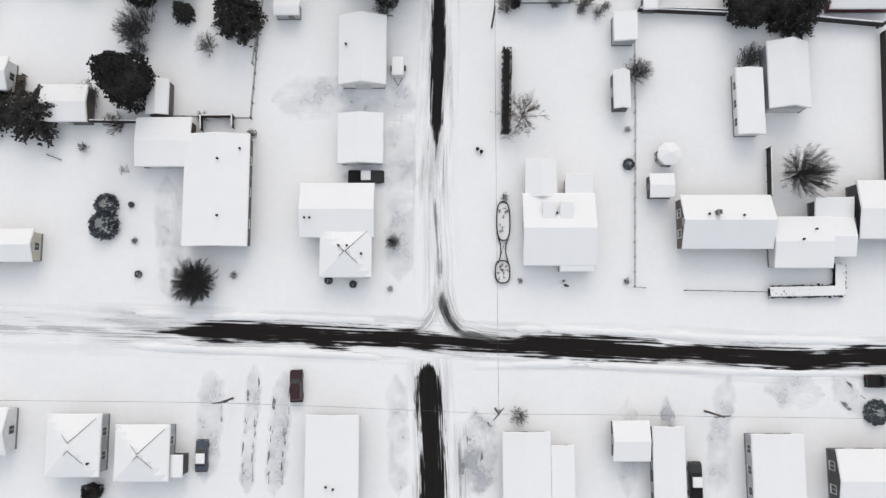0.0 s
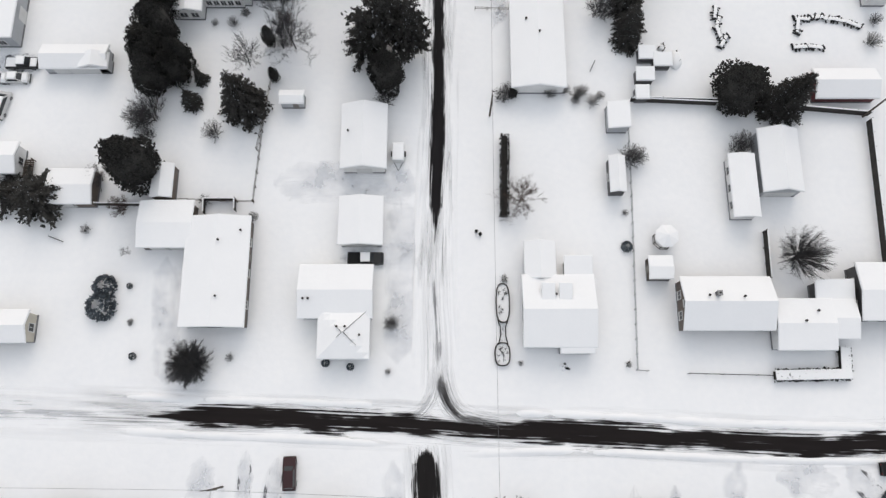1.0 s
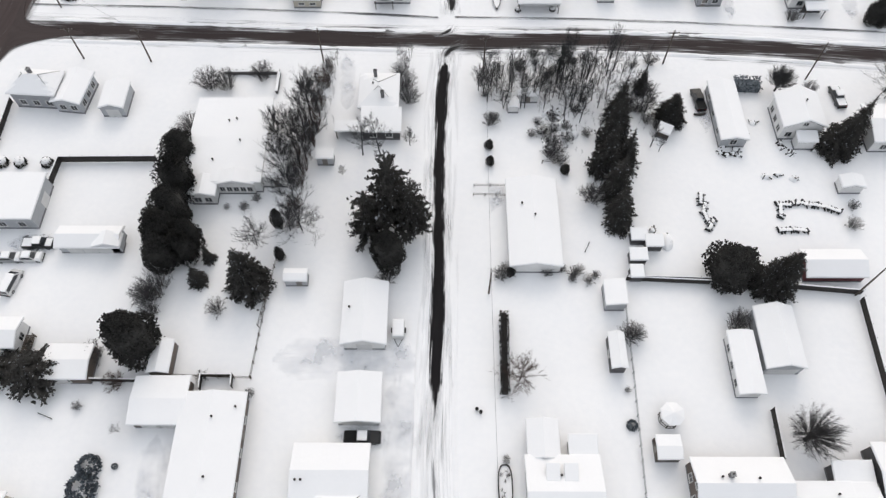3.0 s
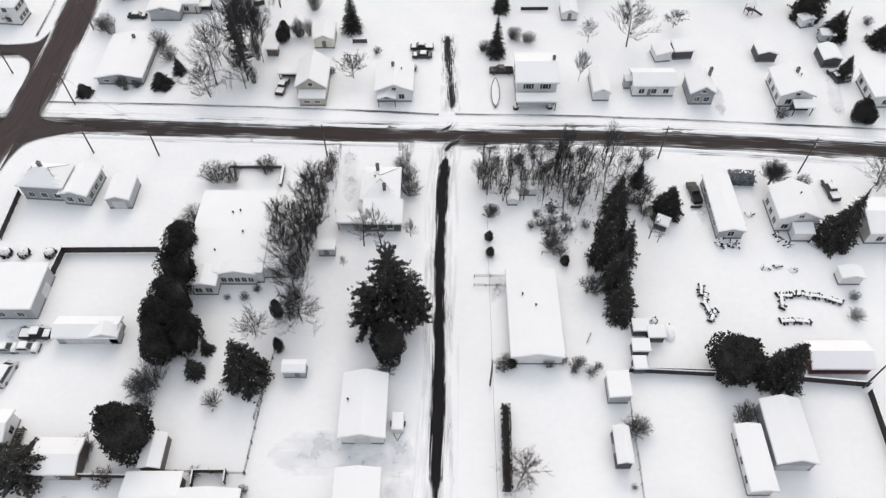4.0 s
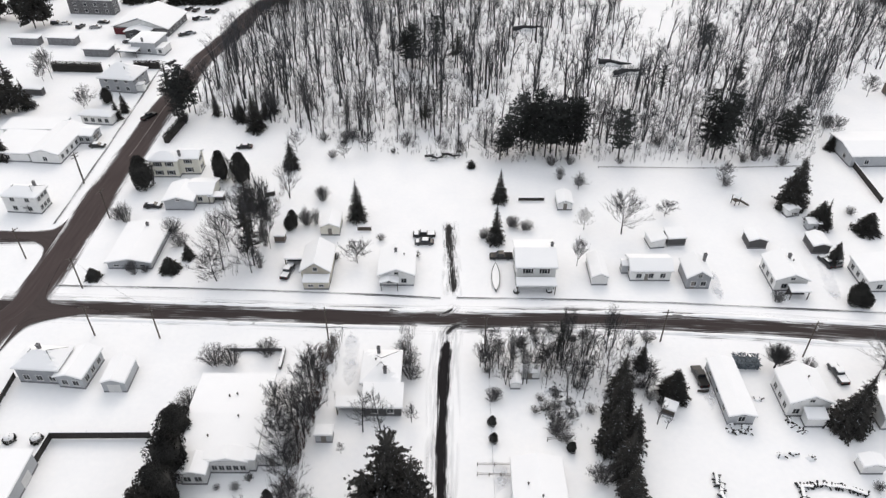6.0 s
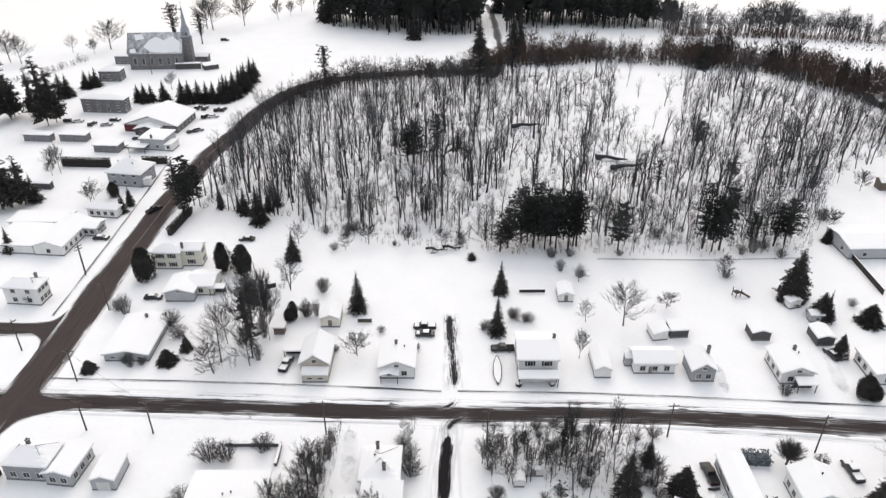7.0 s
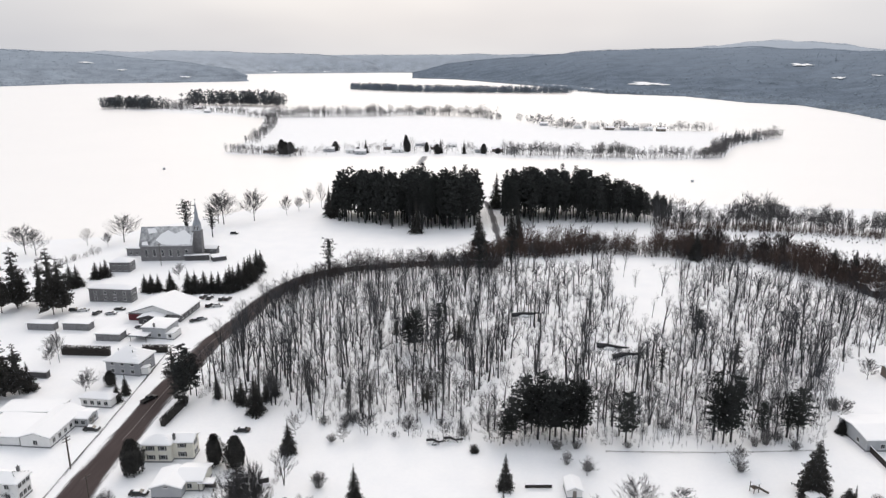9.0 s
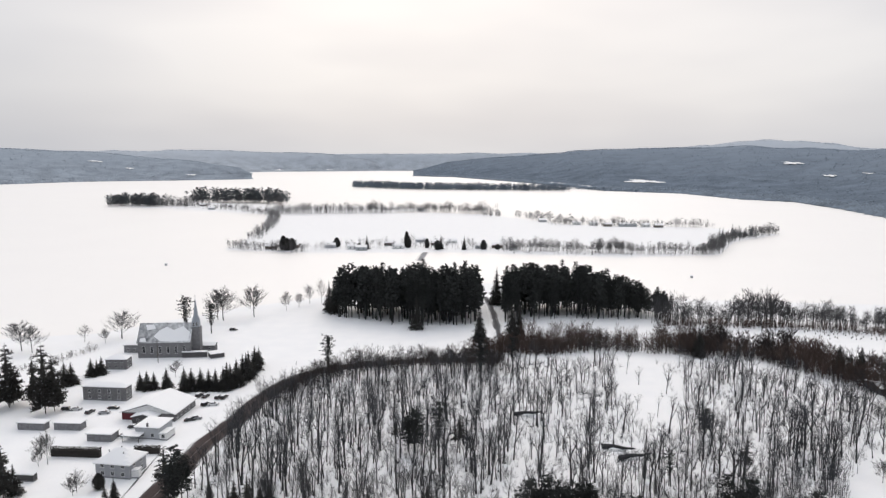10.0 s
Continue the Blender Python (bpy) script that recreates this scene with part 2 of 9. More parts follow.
def trodden(name, colour, amount=0.5, tracks=0.0, dark=(0.1, 0.1, 0.108)):
    """Packed, scuffed snow on a drive: soft blotches that die away at the rim, and broken dirt along two wheel tracks."""
    m = bpy.data.materials.new(name)
    m.use_nodes = True
    t = m.node_tree
    b = t.nodes["Principled BSDF"]
    b.inputs["Roughness"].default_value, b.inputs["Specular IOR Level"].default_value = 0.85, 0.1
    co = t.nodes.new("ShaderNodeTexCoord")

    def node(kind, **values):
        n = t.nodes.new(kind)
        for k, v in values.items():
            n.inputs[k].default_value = v
        return n

    def maths(op, a, c):
        n = t.nodes.new("ShaderNodeMath")
        n.operation = op
        for i, v in enumerate((a, c)):
            if isinstance(v, (int, float)):
                n.inputs[i].default_value = v
            else:
                t.links.new(v, n.inputs[i])
        return n.outputs[0]

    def band(value, lo, hi):
        n = node("ShaderNodeMapRange", **{"From Min": lo, "From Max": hi})
        n.interpolation_type = "SMOOTHSTEP"
        t.links.new(value, n.inputs["Value"])
        return n.outputs["Result"]

    def noise(scale, detail, stretch=None):
        n = node("ShaderNodeTexNoise", Scale=scale, Detail=detail, Roughness=0.62)
        if stretch:
            mp = node("ShaderNodeMapping", Scale=stretch)
            t.links.new(uv.outputs["UV"], mp.inputs["Vector"])
            t.links.new(mp.outputs["Vector"], n.inputs["Vector"])
        else:
            t.links.new(co.outputs["Object"], n.inputs["Vector"])
        return n.outputs["Fac"]

    uv, wear = t.nodes.new("ShaderNodeUVMap"), t.nodes.new("ShaderNodeUVMap")
    uv.uv_map, wear.uv_map = "UVMap", "Wear"
    su, sw = t.nodes.new("ShaderNodeSeparateXYZ"), t.nodes.new("ShaderNodeSeparateXYZ")
    t.links.new(uv.outputs["UV"], su.inputs[0])
    t.links.new(wear.outputs["UV"], sw.inputs[0])
    off = maths("ABSOLUTE", maths("SUBTRACT", su.outputs["X"], 0.5), 0.0)
    rim = maths("ADD", maths("ADD", off, maths("MULTIPLY", sw.outputs["X"], 0.4)), maths("MULTIPLY", maths("SUBTRACT", noise(0.5, 5), 0.5), 0.5))
    body = maths("MULTIPLY", band(rim, 0.46, 0.22), maths("MULTIPLY", band(noise(0.22, 6), 0.3, 0.75), amount))
    lines = maths("MULTIPLY", band(rim, 0.42, 0.3), maths("MULTIPLY", band(noise(1.0, 5, (34.0, 0.16, 1)), 0.46, 0.66), amount * 0.45))
    soft = maths("MAXIMUM", body, lines)
    shown, mix = soft, node("ShaderNodeMixRGB", Color1=(*colour, 1), Color2=(*dark, 1))
    mix.inputs["Fac"].default_value = 0.0
    if tracks:
        rut = band(maths("ADD", maths("ABSOLUTE", maths("SUBTRACT", off, 0.24), 0.0), maths("MULTIPLY", sw.outputs["X"], 0.3)), 0.13, 0.03)
        spots = maths("MULTIPLY", rut, band(noise(1.0, 6, (9.0, 0.5, 1)), 0.6 - 0.12 * tracks, 0.72 - 0.12 * tracks))
        shown = maths("MAXIMUM", soft, spots)
        t.links.new(spots, mix.inputs["Fac"])
    t.links.new(mix.outputs["Color"], b.inputs["Base Color"])
    t.links.new(shown, b.inputs["Alpha"])
    return m


SNOW = material("snow", (0.95, 0.952, 0.957), 0.75, spots=(0.905, 0.913, 0.927), scale=0.11, bump=0.8, bump_scale=0.7, spec=0.2)
# Warmer than SNOW: the warm glow over the lake is put into its colour.
LAKE_SNOW = material("polished_warm_lit_snow", (0.955, 0.938, 0.918), 0.42, spots=(0.94, 0.924, 0.906), scale=0.01, bump=0.15, bump_scale=0.5, spec=0.75)
ROOF_SNOW = material("roof_snow", (0.945, 0.947, 0.952), 0.7, spots=(0.925, 0.929, 0.937), scale=0.3, bump=0.3, bump_scale=1.5, spec=0.2)
SHINGLE = material("shingle", (0.06, 0.058, 0.058), 0.9, amount=0.4, scale=1.5)
FASCIA = material("fascia", (0.16, 0.155, 0.15), 0.7, amount=0.3, scale=1.0)
WHITE_SIDING = siding("white_siding", (0.82, 0.82, 0.81))
CREAM_SIDING = siding("cream_siding", (0.76, 0.74, 0.66))
BEIGE_SIDING = siding("beige_siding", (0.58, 0.54, 0.46))
GREY_SIDING = siding("grey_siding", (0.47, 0.485, 0.505))
BLUE_SIDING = siding("blue_grey_siding", (0.36, 0.37, 0.39))
DARK_SIDING = siding("dark_siding", (0.085, 0.083, 0.085))
BROWN_SIDING = siding("brown_siding", (0.15, 0.12, 0.10))
RED_SIDING = siding("barn_red_siding", (0.12, 0.022, 0.028))
GREY_BRICK = brickwork("grey_brick", (0.15, 0.147, 0.152), (0.3, 0.3, 0.3))
STONE = material("field_stone", (0.26, 0.26, 0.27), 0.9, amount=0.4, scale=1.2, bump=0.6, bump_scale=3)
GLASS = material("window_glass", (0.03, 0.034, 0.04), 0.12, amount=0.4, scale=0.4, spec=0.6)
TRIM = material("white_trim", (0.7, 0.7, 0.69), 0.55, amount=0.1)
SHUTTER = material("black_shutter", (0.03, 0.03, 0.032), 0.6, amount=0.3)
DOOR = material("painted_door", (0.24, 0.22, 0.2), 0.5, amount=0.3)
METAL = material("galvanised_metal", (0.42, 0.43, 0.44), 0.45, 0.7, amount=0.3)
STEEPLE = material("steeple_tin", (0.36, 0.39, 0.43), 0.45, 0.4, amount=0.25)
WOOD = material("weathered_wood", (0.12, 0.10, 0.085), 0.9, amount=0.45, scale=1.5, stretch=(1, 1, 0.2), bump=0.4)
DARK_WOOD = material("dark_stained_wood", (0.05, 0.045, 0.042), 0.85, amount=0.4, scale=1.5, bump=0.3)
BARK = material("grey_bark", (0.05, 0.05, 0.053), 0.95, amount=0.45, scale=0.8, bump=0.4)
TWIG = material("bare_twigs", (0.078, 0.077, 0.08), 0.95, amount=0.3, islands=0.35)
WOOD_TWIG = material("woodland_twigs", (0.078, 0.081, 0.09), 0.95, amount=0.3, islands=0.4)
BUSH_TWIG = material("grey_bush_twigs", (0.105, 0.102, 0.105), 0.95, amount=0.3, islands=0.35)
TWIG_PALE = material("pale_twigs", (0.15, 0.145, 0.145), 0.95, amount=0.3, islands=0.35)
TWIG_BROWN = material("brown_twigs", (0.098, 0.07, 0.061), 0.95, amount=0.3, islands=0.35)
RIM_TWIG = material("dark_brush", (0.062, 0.053, 0.052), 0.95, amount=0.3, islands=0.3)
NEEDLE = material("spruce_needles", (0.04, 0.039, 0.037), 0.9, spots=(0.07, 0.067, 0.062), scale=0.7, islands=0.45, spec=0.1, flecks=0.022)
# Paler and bluer than NEEDLE: distance haze is put into the needle colour.
FAR_NEEDLE = material("hazed_shore_evergreens", (0.075, 0.085, 0.094), 0.95, spots=(0.115, 0.126, 0.136), scale=0.1, islands=0.4, spec=0.05)
PINE = material("pine_needles", (0.033, 0.036, 0.036), 0.95, spots=(0.055, 0.058, 0.055), scale=0.6, islands=0.35, spec=0.05)
CEDAR = material("cedar_foliage", (0.034, 0.034, 0.033), 0.95, spots=(0.055, 0.053, 0.049), scale=0.8, islands=0.5, spec=0.1)
FROSTED = material("frosted_evergreen", (0.045, 0.055, 0.062), 0.95, spots=(0.2, 0.225, 0.25), scale=1.5, islands=0.5, spec=0.1)
RUBBER = material("tyre_rubber", (0.02, 0.02, 0.02), 0.9, amount=0.3)
RIM = material("wheel_rim", (0.35, 0.35, 0.36), 0.35, 0.8, amount=0.2)
LAMP_GLASS = material("lamp_glass", (0.5, 0.5, 0.5), 0.2, amount=0.2)
TAIL = material("tail_lamp_red", (0.25, 0.02, 0.02), 0.3, amount=0.2)
CABLE = material("cable_black", (0.12, 0.12, 0.13), 0.7, amount=0.2)
PAINTS = {n: material(n + "_car_paint", c, 0.3, 0.1, amount=0.15, spec=0.5) for n, c in (
    ("black", (0.012, 0.012, 0.013)), ("red", (0.035, 0.007, 0.009)), ("blue_grey", (0.07, 0.085, 0.12)), ("silver", (0.3, 0.31, 0.32)),
    ("white", (0.65, 0.65, 0.65)), ("dark_grey", (0.035, 0.037, 0.04)), ("brown", (0.08, 0.05, 0.04)))}
ASPHALT_AVENUE = worn_road("avenue_surface", bare=0.27, soft=0.035, breakup=0.09, along=0.10, across=2.5, asphalt=(0.010, 0.009, 0.010), fade=14.0)
DRIVE_FAINT = worn_road("packed_street_surface", bare=0.02, soft=0.12, breakup=0.3, along=0.05, across=3.0, asphalt=(0.4, 0.41, 0.43), grey=0.16)
ASPHALT_FADED = worn_road("faded_avenue_surface", bare=0.09, soft=0.1, breakup=0.2, along=0.07, across=4.5, asphalt=(0.16, 0.16, 0.17), grey=0.25)
ASPHALT_STREET = worn_road("street_surface", bare=0.30, soft=0.035, breakup=0.17, along=0.08, across=3.0, asphalt=(0.011, 0.009, 0.009), fade=20.0)
ASPHALT_CROSS = worn_road("cross_street_surface", bare=0.46, soft=0.12, breakup=0.24, along=0.045, across=3.5, asphalt=(0.034, 0.0275, 0.027))
ASPHALT_MAIN = worn_road("main_road_surface", bare=0.80, soft=0.08, breakup=0.13, along=0.05, across=4.0, asphalt=(0.05, 0.039, 0.038))
ASPHALT_LANE = worn_road("lane_surface", bare=0.32, soft=0.12, breakup=0.32, along=0.2, across=2.0, asphalt=(0.02, 0.019, 0.019))
DRIVE = trodden("packed_drive_snow", (0.6, 0.62, 0.66), 0.5)
DRIVE_BARE = trodden("drive_wheel_tracks", (0.58, 0.6, 0.64), 0.55, 0.9)
DRIVE_WORN = trodden("worn_drive_snow", (0.5, 0.52, 0.56), 0.7, 0.45)
CHURCH_ROOF = material("snow_patched_tin_roof", (0.14, 0.145, 0.155), 0.6, spots=(0.82, 0.825, 0.835), scale=0.07, stretch=(1, 1, 0.6))
CHURCH_STONE = material("church_stone", (0.23, 0.228, 0.235), 0.9, amount=0.35, scale=0.8, bump=0.6, bump_scale=3)


def forest_slope(name, low, high, z0, z1, islands=0.0):
    """Winter forest on a hillside: dark crowns and snow between them at two scales, paler on the higher ground for haze
    painted into the colour.
    """
    m = material(name, low, 0.95, spots=tuple(c * 1.6 for c in low), scale=0.016, islands=islands, spec=0.0)
    t = m.node_tree
    b = t.nodes["Principled BSDF"]
    last = b.inputs["Base Color"].links[0].from_socket
    geo, sep = t.nodes.new("ShaderNodeNewGeometry"), t.nodes.new("ShaderNodeSeparateXYZ")
    t.links.new(geo.outputs["Position"], sep.inputs[0])
    big = t.nodes.new("ShaderNodeTexNoise")
    big.inputs["Scale"].default_value, big.inputs["Detail"].default_value = 0.006, 4.0
    t.links.new(geo.outputs["Position"], big.inputs["Vector"])
    up = t.nodes.new("ShaderNodeMath")
    up.operation = "MULTIPLY_ADD"
    up.inputs[1].default_value = (z1 - z0) * 0.9
    t.links.new(big.outputs["Fac"], up.inputs[0])
    t.links.new(sep.outputs["Z"], up.inputs[2])
    haze_by_height = t.nodes.new("ShaderNodeMapRange")
    haze_by_height.inputs["From Min"].default_value, haze_by_height.inputs["From Max"].default_value = z0 + (z1 - z0) * 0.45, z1 + (z1 - z0) * 0.45
    t.links.new(up.outputs[0], haze_by_height.inputs["Value"])
    mix = t.nodes.new("ShaderNodeMixRGB")
    mix.inputs["Color2"].default_value = (*high, 1)
    t.links.new(haze_by_height.outputs["Result"], mix.inputs["Fac"])
    t.links.new(last, mix.inputs["Color1"])
    t.links.new(mix.outputs["Color"], b.inputs["Base Color"])
    return m


# Blue-grey and paler farther off: distance haze is put into these colours.
SLOPE_NEAR = forest_slope("hazed_snowy_slope", (0.118, 0.144, 0.178), (0.235, 0.278, 0.332), 20, 150)
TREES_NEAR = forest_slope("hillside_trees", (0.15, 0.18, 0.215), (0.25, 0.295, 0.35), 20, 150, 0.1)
SLOPE_MID = forest_slope("hazed_forest_slope", (0.216, 0.247, 0.284), (0.324, 0.37, 0.426), 20, 120)
TREES_MID = forest_slope("hazed_hillside_trees", (0.232, 0.264, 0.302), (0.34, 0.386, 0.442), 20, 120, 0.08)
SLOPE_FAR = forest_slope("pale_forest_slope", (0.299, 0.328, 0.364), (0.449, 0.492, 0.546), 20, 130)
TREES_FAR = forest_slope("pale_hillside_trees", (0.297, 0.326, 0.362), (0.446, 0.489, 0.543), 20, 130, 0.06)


# ---- mesh tools ----
class Shape:
    """Collects faces for one mesh."""

    def __init__(self):
        self.v, self.f = [], []

    def add(self, verts, faces):
        n = len(self.v)
        self.v.extend(tuple(p) for p in verts)
        self.f.extend(tuple(i + n for i in f) for f in faces)
        return self

    def box(self, x0, y0, z0, x1, y1, z1, inset=0.0):
        i = inset
        return self.add([(x0, y0, z0), (x1, y0, z0), (x1, y1, z0), (x0, y1, z0), (x0 + i, y0 + i, z1), (x1 - i, y0 + i, z1), (x1 - i, y1 - i, z1), (x0 + i, y1 - i, z1)],
                        [(3, 2, 1, 0), (4, 5, 6, 7), (0, 1, 5, 4), (1, 2, 6, 5), (2, 3, 7, 6), (3, 0, 4, 7)])

    def tube(self, path, radii, sides=5, cap=True):
        rings = []
        for i, p in enumerate(path):
            a, b = Vector(path[max(i - 1, 0)]), Vector(path[min(i + 1, len(path) - 1)])
            d = (b - a).normalized()
            s = d.cross(Vector((0.31, 0.95, 0.05)))
            s = s.normalized() if s.length > 1e-3 else d.orthogonal().normalized()
            u = d.cross(s)
            rings.append([Vector(p) + radii[i] * (math.cos(2 * math.pi * k / sides) * s + math.sin(2 * math.pi * k / sides) * u) for k in range(sides)])
        faces = [(r * sides + k, r * sides + (k + 1) % sides, (r + 1) * sides + (k + 1) % sides, (r + 1) * sides + k) for r in range(len(path) - 1) for k in range(sides)]
        if cap:
            faces += [tuple(range(sides))[::-1], tuple((len(path) - 1) * sides + k for k in range(sides))]
        return self.add([p for r in rings for p in r], faces)

    def spike(self, a, b, r, sides=3):
        a, b = Vector(a), Vector(b)
        d = (b - a).normalized()
        s = d.orthogonal().normalized()
        u = d.cross(s)
        ring = [a + r * (math.cos(2 * math.pi * k / sides) * s + math.sin(2 * math.pi * k / sides) * u) for k in range(sides)]
        return self.add(ring + [b], [(k, (k + 1) % sides, sides) for k in range(sides)])

    def leaf(self, a, b, w):
        """One flat needle spray: a long diamond."""
        a, b = Vector(a), Vector(b)
        d = b - a
        s = d.cross(Vector((0, 0, 1)))
        s = s.normalized() * w if s.length > 1e-4 else Vector((w, 0, 0))
        m = a + d * 0.45
        return self.add([a, m + s, b, m - s], [(0, 1, 2), (0, 2, 3)])

    def lump(self, c, r, h, rng, n=9, m=6):
        """A rough closed ball, the shaded inside of a dense crown."""
        v = [(c[0], c[1], c[2] - h)]
        for j in range(1, m):
            t = math.pi * j / m
            for i in range(n):
                a = 6.283 * i / n
                k = rng.uniform(0.85, 1.1)
                v.append((c[0] + math.cos(a) * math.sin(t) * r * k, c[1] + math.sin(a) * math.sin(t) * r * k, c[2] - math.cos(t) * h * k))
        v.append((c[0], c[1], c[2] + h))
        f = [(0, 1 + (i + 1) % n, 1 + i) for i in range(n)]
        f += [(1 + j * n + i, 1 + j * n + (i + 1) % n, 1 + (j + 1) * n + (i + 1) % n, 1 + (j + 1) * n + i) for j in range(m - 2) for i in range(n)]
        f += [(1 + (m - 2) * n + i, 1 + (m - 2) * n + (i + 1) % n, len(v) - 1) for i in range(n)]
        return self.add(v, f)

    def sliver(self, a, b, r):
        """A hair-thin twig, too fine to have sides."""
        a, b = Vector(a), Vector(b)
        s = (b - a).cross(Vector((0.3, 0.8, 0.2)))
        s = s.normalized() * r if s.length > 1e-5 else Vector((r, 0, 0))
        return self.add([a - s, a + s, b], [(0, 1, 2)])

    def blade(self, a, b, w, droop=0.0):
        """A folded needle spray from a to b: two leaves along a ridge, ragged at the rim."""
        a, b = Vector(a), Vector(b)
        d = b - a
        s = d.cross(Vector((0, 0, 1)))
        s = s.normalized() if s.length > 1e-4 else Vector((1, 0, 0))
        m1, m2 = a + d * 0.35, a + d * 0.7
        dz = Vector((0, 0, -droop))
        return self.add([a, m1 + s * w + dz, m1, m1 - s * w + dz, m2 + s * w * 0.75 + dz, m2, m2 - s * w * 0.75 + dz, b],
                        [(0, 2, 1), (0, 3, 2), (1, 2, 5, 4), (2, 3, 6, 5), (4, 5, 7), (5, 6, 7)])

    def clump(self, c, r, rng, n=5):
        """A small tuft of pointed leaves round a centre."""
        c = Vector(c)
        for _ in range(n):
            d = Vector((rng.uniform(-1, 1), rng.uniform(-1, 1), rng.uniform(-0.5, 0.9))).normalized() * r * rng.uniform(0.7, 1.2)
            s = d.orthogonal().normalized() * r * rng.uniform(0.3, 0.55)
            self.add([c - d * 0.35, c + d * 0.25 + s, c + d, c + d * 0.25 - s], [(0, 1, 2, 3)])
        return self

    def mesh(self, name, mat, smooth=False):
        me = bpy.data.meshes.new(name)
        me.from_pydata(self.v, [], self.f)
        me.materials.append(mat)
        if smooth:
            me.polygons.foreach_set("use_smooth", [True] * len(me.polygons))
        me.update()
        return me


def part(name, shape, mat, parent=None, label="", smooth=False):
    """Links a shape as one mesh object, under a thing or a part."""
    ob = new(name, shape.mesh(name, mat, smooth))
    ob.parent = parent
    return tagged(ob, label)


def thing(name, label, category, x=0.0, y=0.0, z=0.0, rot=0.0, group="", scale=1.0):
    ob = new(name)
    ob.empty_display_size = 0.3
    ob.matrix_basis = pose(x, y, z, 0, 0, rot) @ Matrix.Diagonal((scale, scale, scale, 1))
    return tagged(ob, label, category, group)


def structure(name, shape, mat, label, category, smooth=False):
    return tagged(part(name, shape, mat, None, label, smooth), label, category, kind="structure")


def fbm(x, y, s, seed=0.0):
    return noise.noise((x / s + seed, y / s - seed, seed * 0.7)) + 0.5 * noise.noise((x * 2 / s, y * 2 / s, seed + 5.0))


# ---- ground ----
def spread(lo, hi, step, far_lo, far_hi):
    """Even steps in the middle, growing ones out to the far ends."""
    mid = list(np.arange(lo, hi + 0.1, step))
    out, s, v = [], step, hi
    while v < far_hi:
        s *= 1.35
        v += s
        out.append(min(v, far_hi))
    back, s, v = [], step, lo
    while v > far_lo:
        s *= 1.35
        v -= s
        back.append(max(v, far_lo))
    return back[::-1] + mid + out


def ground_height(x, y):
    lift = -0.05 + 0.022 * fbm(x, y, 9.0) + 0.02 * fbm(x, y, 31.0, 4.0)
    return min(lift, -0.02)


gx, gy = spread(-180, 200, 3.0, -5200, 5200), spread(-60, 480, 3.0, -600, 5400)
sheet = Shape()
sheet.v = [(x, y, ground_height(x, y) if abs(x) < 400 and y < 700 else -0.06) for y in gy for x in gx]
nx = len(gx)
sheet.f = [(j * nx + i, j * nx + i + 1, (j + 1) * nx + i + 1, (j + 1) * nx + i) for j in range(len(gy) - 1) for i in range(nx - 1)]
structure("ground", sheet, SNOW, "snow-covered ground of the village and fields, trodden and uneven", "ground", True)


def smooth_path(points, step):
    """A soft curve through a few points, sampled evenly."""
    pts = [Vector((*p, 0)) for p in points]
    out = []
    for i in range(len(pts) - 1):
        p0, p1, p2, p3 = pts[max(i - 1, 0)], pts[i], pts[i + 1], pts[min(i + 2, len(pts) - 1)]
        n = max(1, round((p2 - p1).length / step))
        for k in range(n):
            u = k / n
            out.append(0.5 * (2 * p1 + (p2 - p0) * u + (2 * p0 - 5 * p1 + 4 * p2 - p3) * u * u + (3 * p1 - 3 * p2 + p3 - p0) * u**3))
    return out + [pts[-1]]


def ribbon(name, points, width, mat, label, category, z=0.02, step=2.0, crown=0.0, shape_at=None, across=6, ends=0.0):
    """A strip along a path, with u across and v in metres along it; ends: over how many metres its wear dies away at both ends."""
    path = smooth_path(points, step)
    total = sum((b - a).length for a, b in zip(path, path[1:]))
    sh, uvs, run = Shape(), [], 0.0
    for i, p in enumerate(path):
        d = (path[min(i + 1, len(path) - 1)] - path[max(i - 1, 0)]).normalized()
        side = Vector((d.y, -d.x, 0))
        run += (p - path[i - 1]).length if i else 0
        for k in range(across + 1):
            u = k / across
            off = (u - 0.5) * width
            h = (z + crown * (1 - (2 * u - 1) ** 2) if 0 < k < across else -0.08) if shape_at is None else z + shape_at(u, run, p)
            sh.v.append(tuple(p + side * off + Vector((0, 0, h))))
            e = max(0.0, 1 - min(run, total - run) / ends) if ends else 0.0
            uvs.append((u, run, e))
    n = across + 1
    sh.f = [(i * n + k, (i + 1) * n + k, (i + 1) * n + k + 1, i * n + k + 1) for i in range(len(path) - 1) for k in range(across)]
    sh.f = [f[::-1] for f in sh.f]
    ob = structure(name, sh, mat, label, category, True)
    lay, wear = ob.data.uv_layers.new(name="UVMap"), ob.data.uv_layers.new(name="Wear")
    for loop in ob.data.loops:
        lay.data[loop.index].uv = uvs[loop.vertex_index][:2]
        wear.data[loop.index].uv = (uvs[loop.vertex_index][2], 0.0)
    return ob


def snowbank(points, width=1.6, height=0.4, seed=1.0):
    total = sum(math.dist(a, b) for a, b in zip(points, points[1:]))

    def prof(u, run, p):
        bell = math.sin(math.pi * u) ** 2 * min(1.0, run / 5, max(0.0, total - run) / 5)
        return bell * height * (0.75 + 0.55 * fbm(run, seed * 17.0, 3.0) + 0.25 * fbm(run * 3, seed * 5.0 + u * 3, 2.0)) - 0.1
    return ribbon("snowbank", points, width, SNOW, "ploughed ridge of snow along the roadside", "snow", 0.0, 1.0, 0, prof, 8)


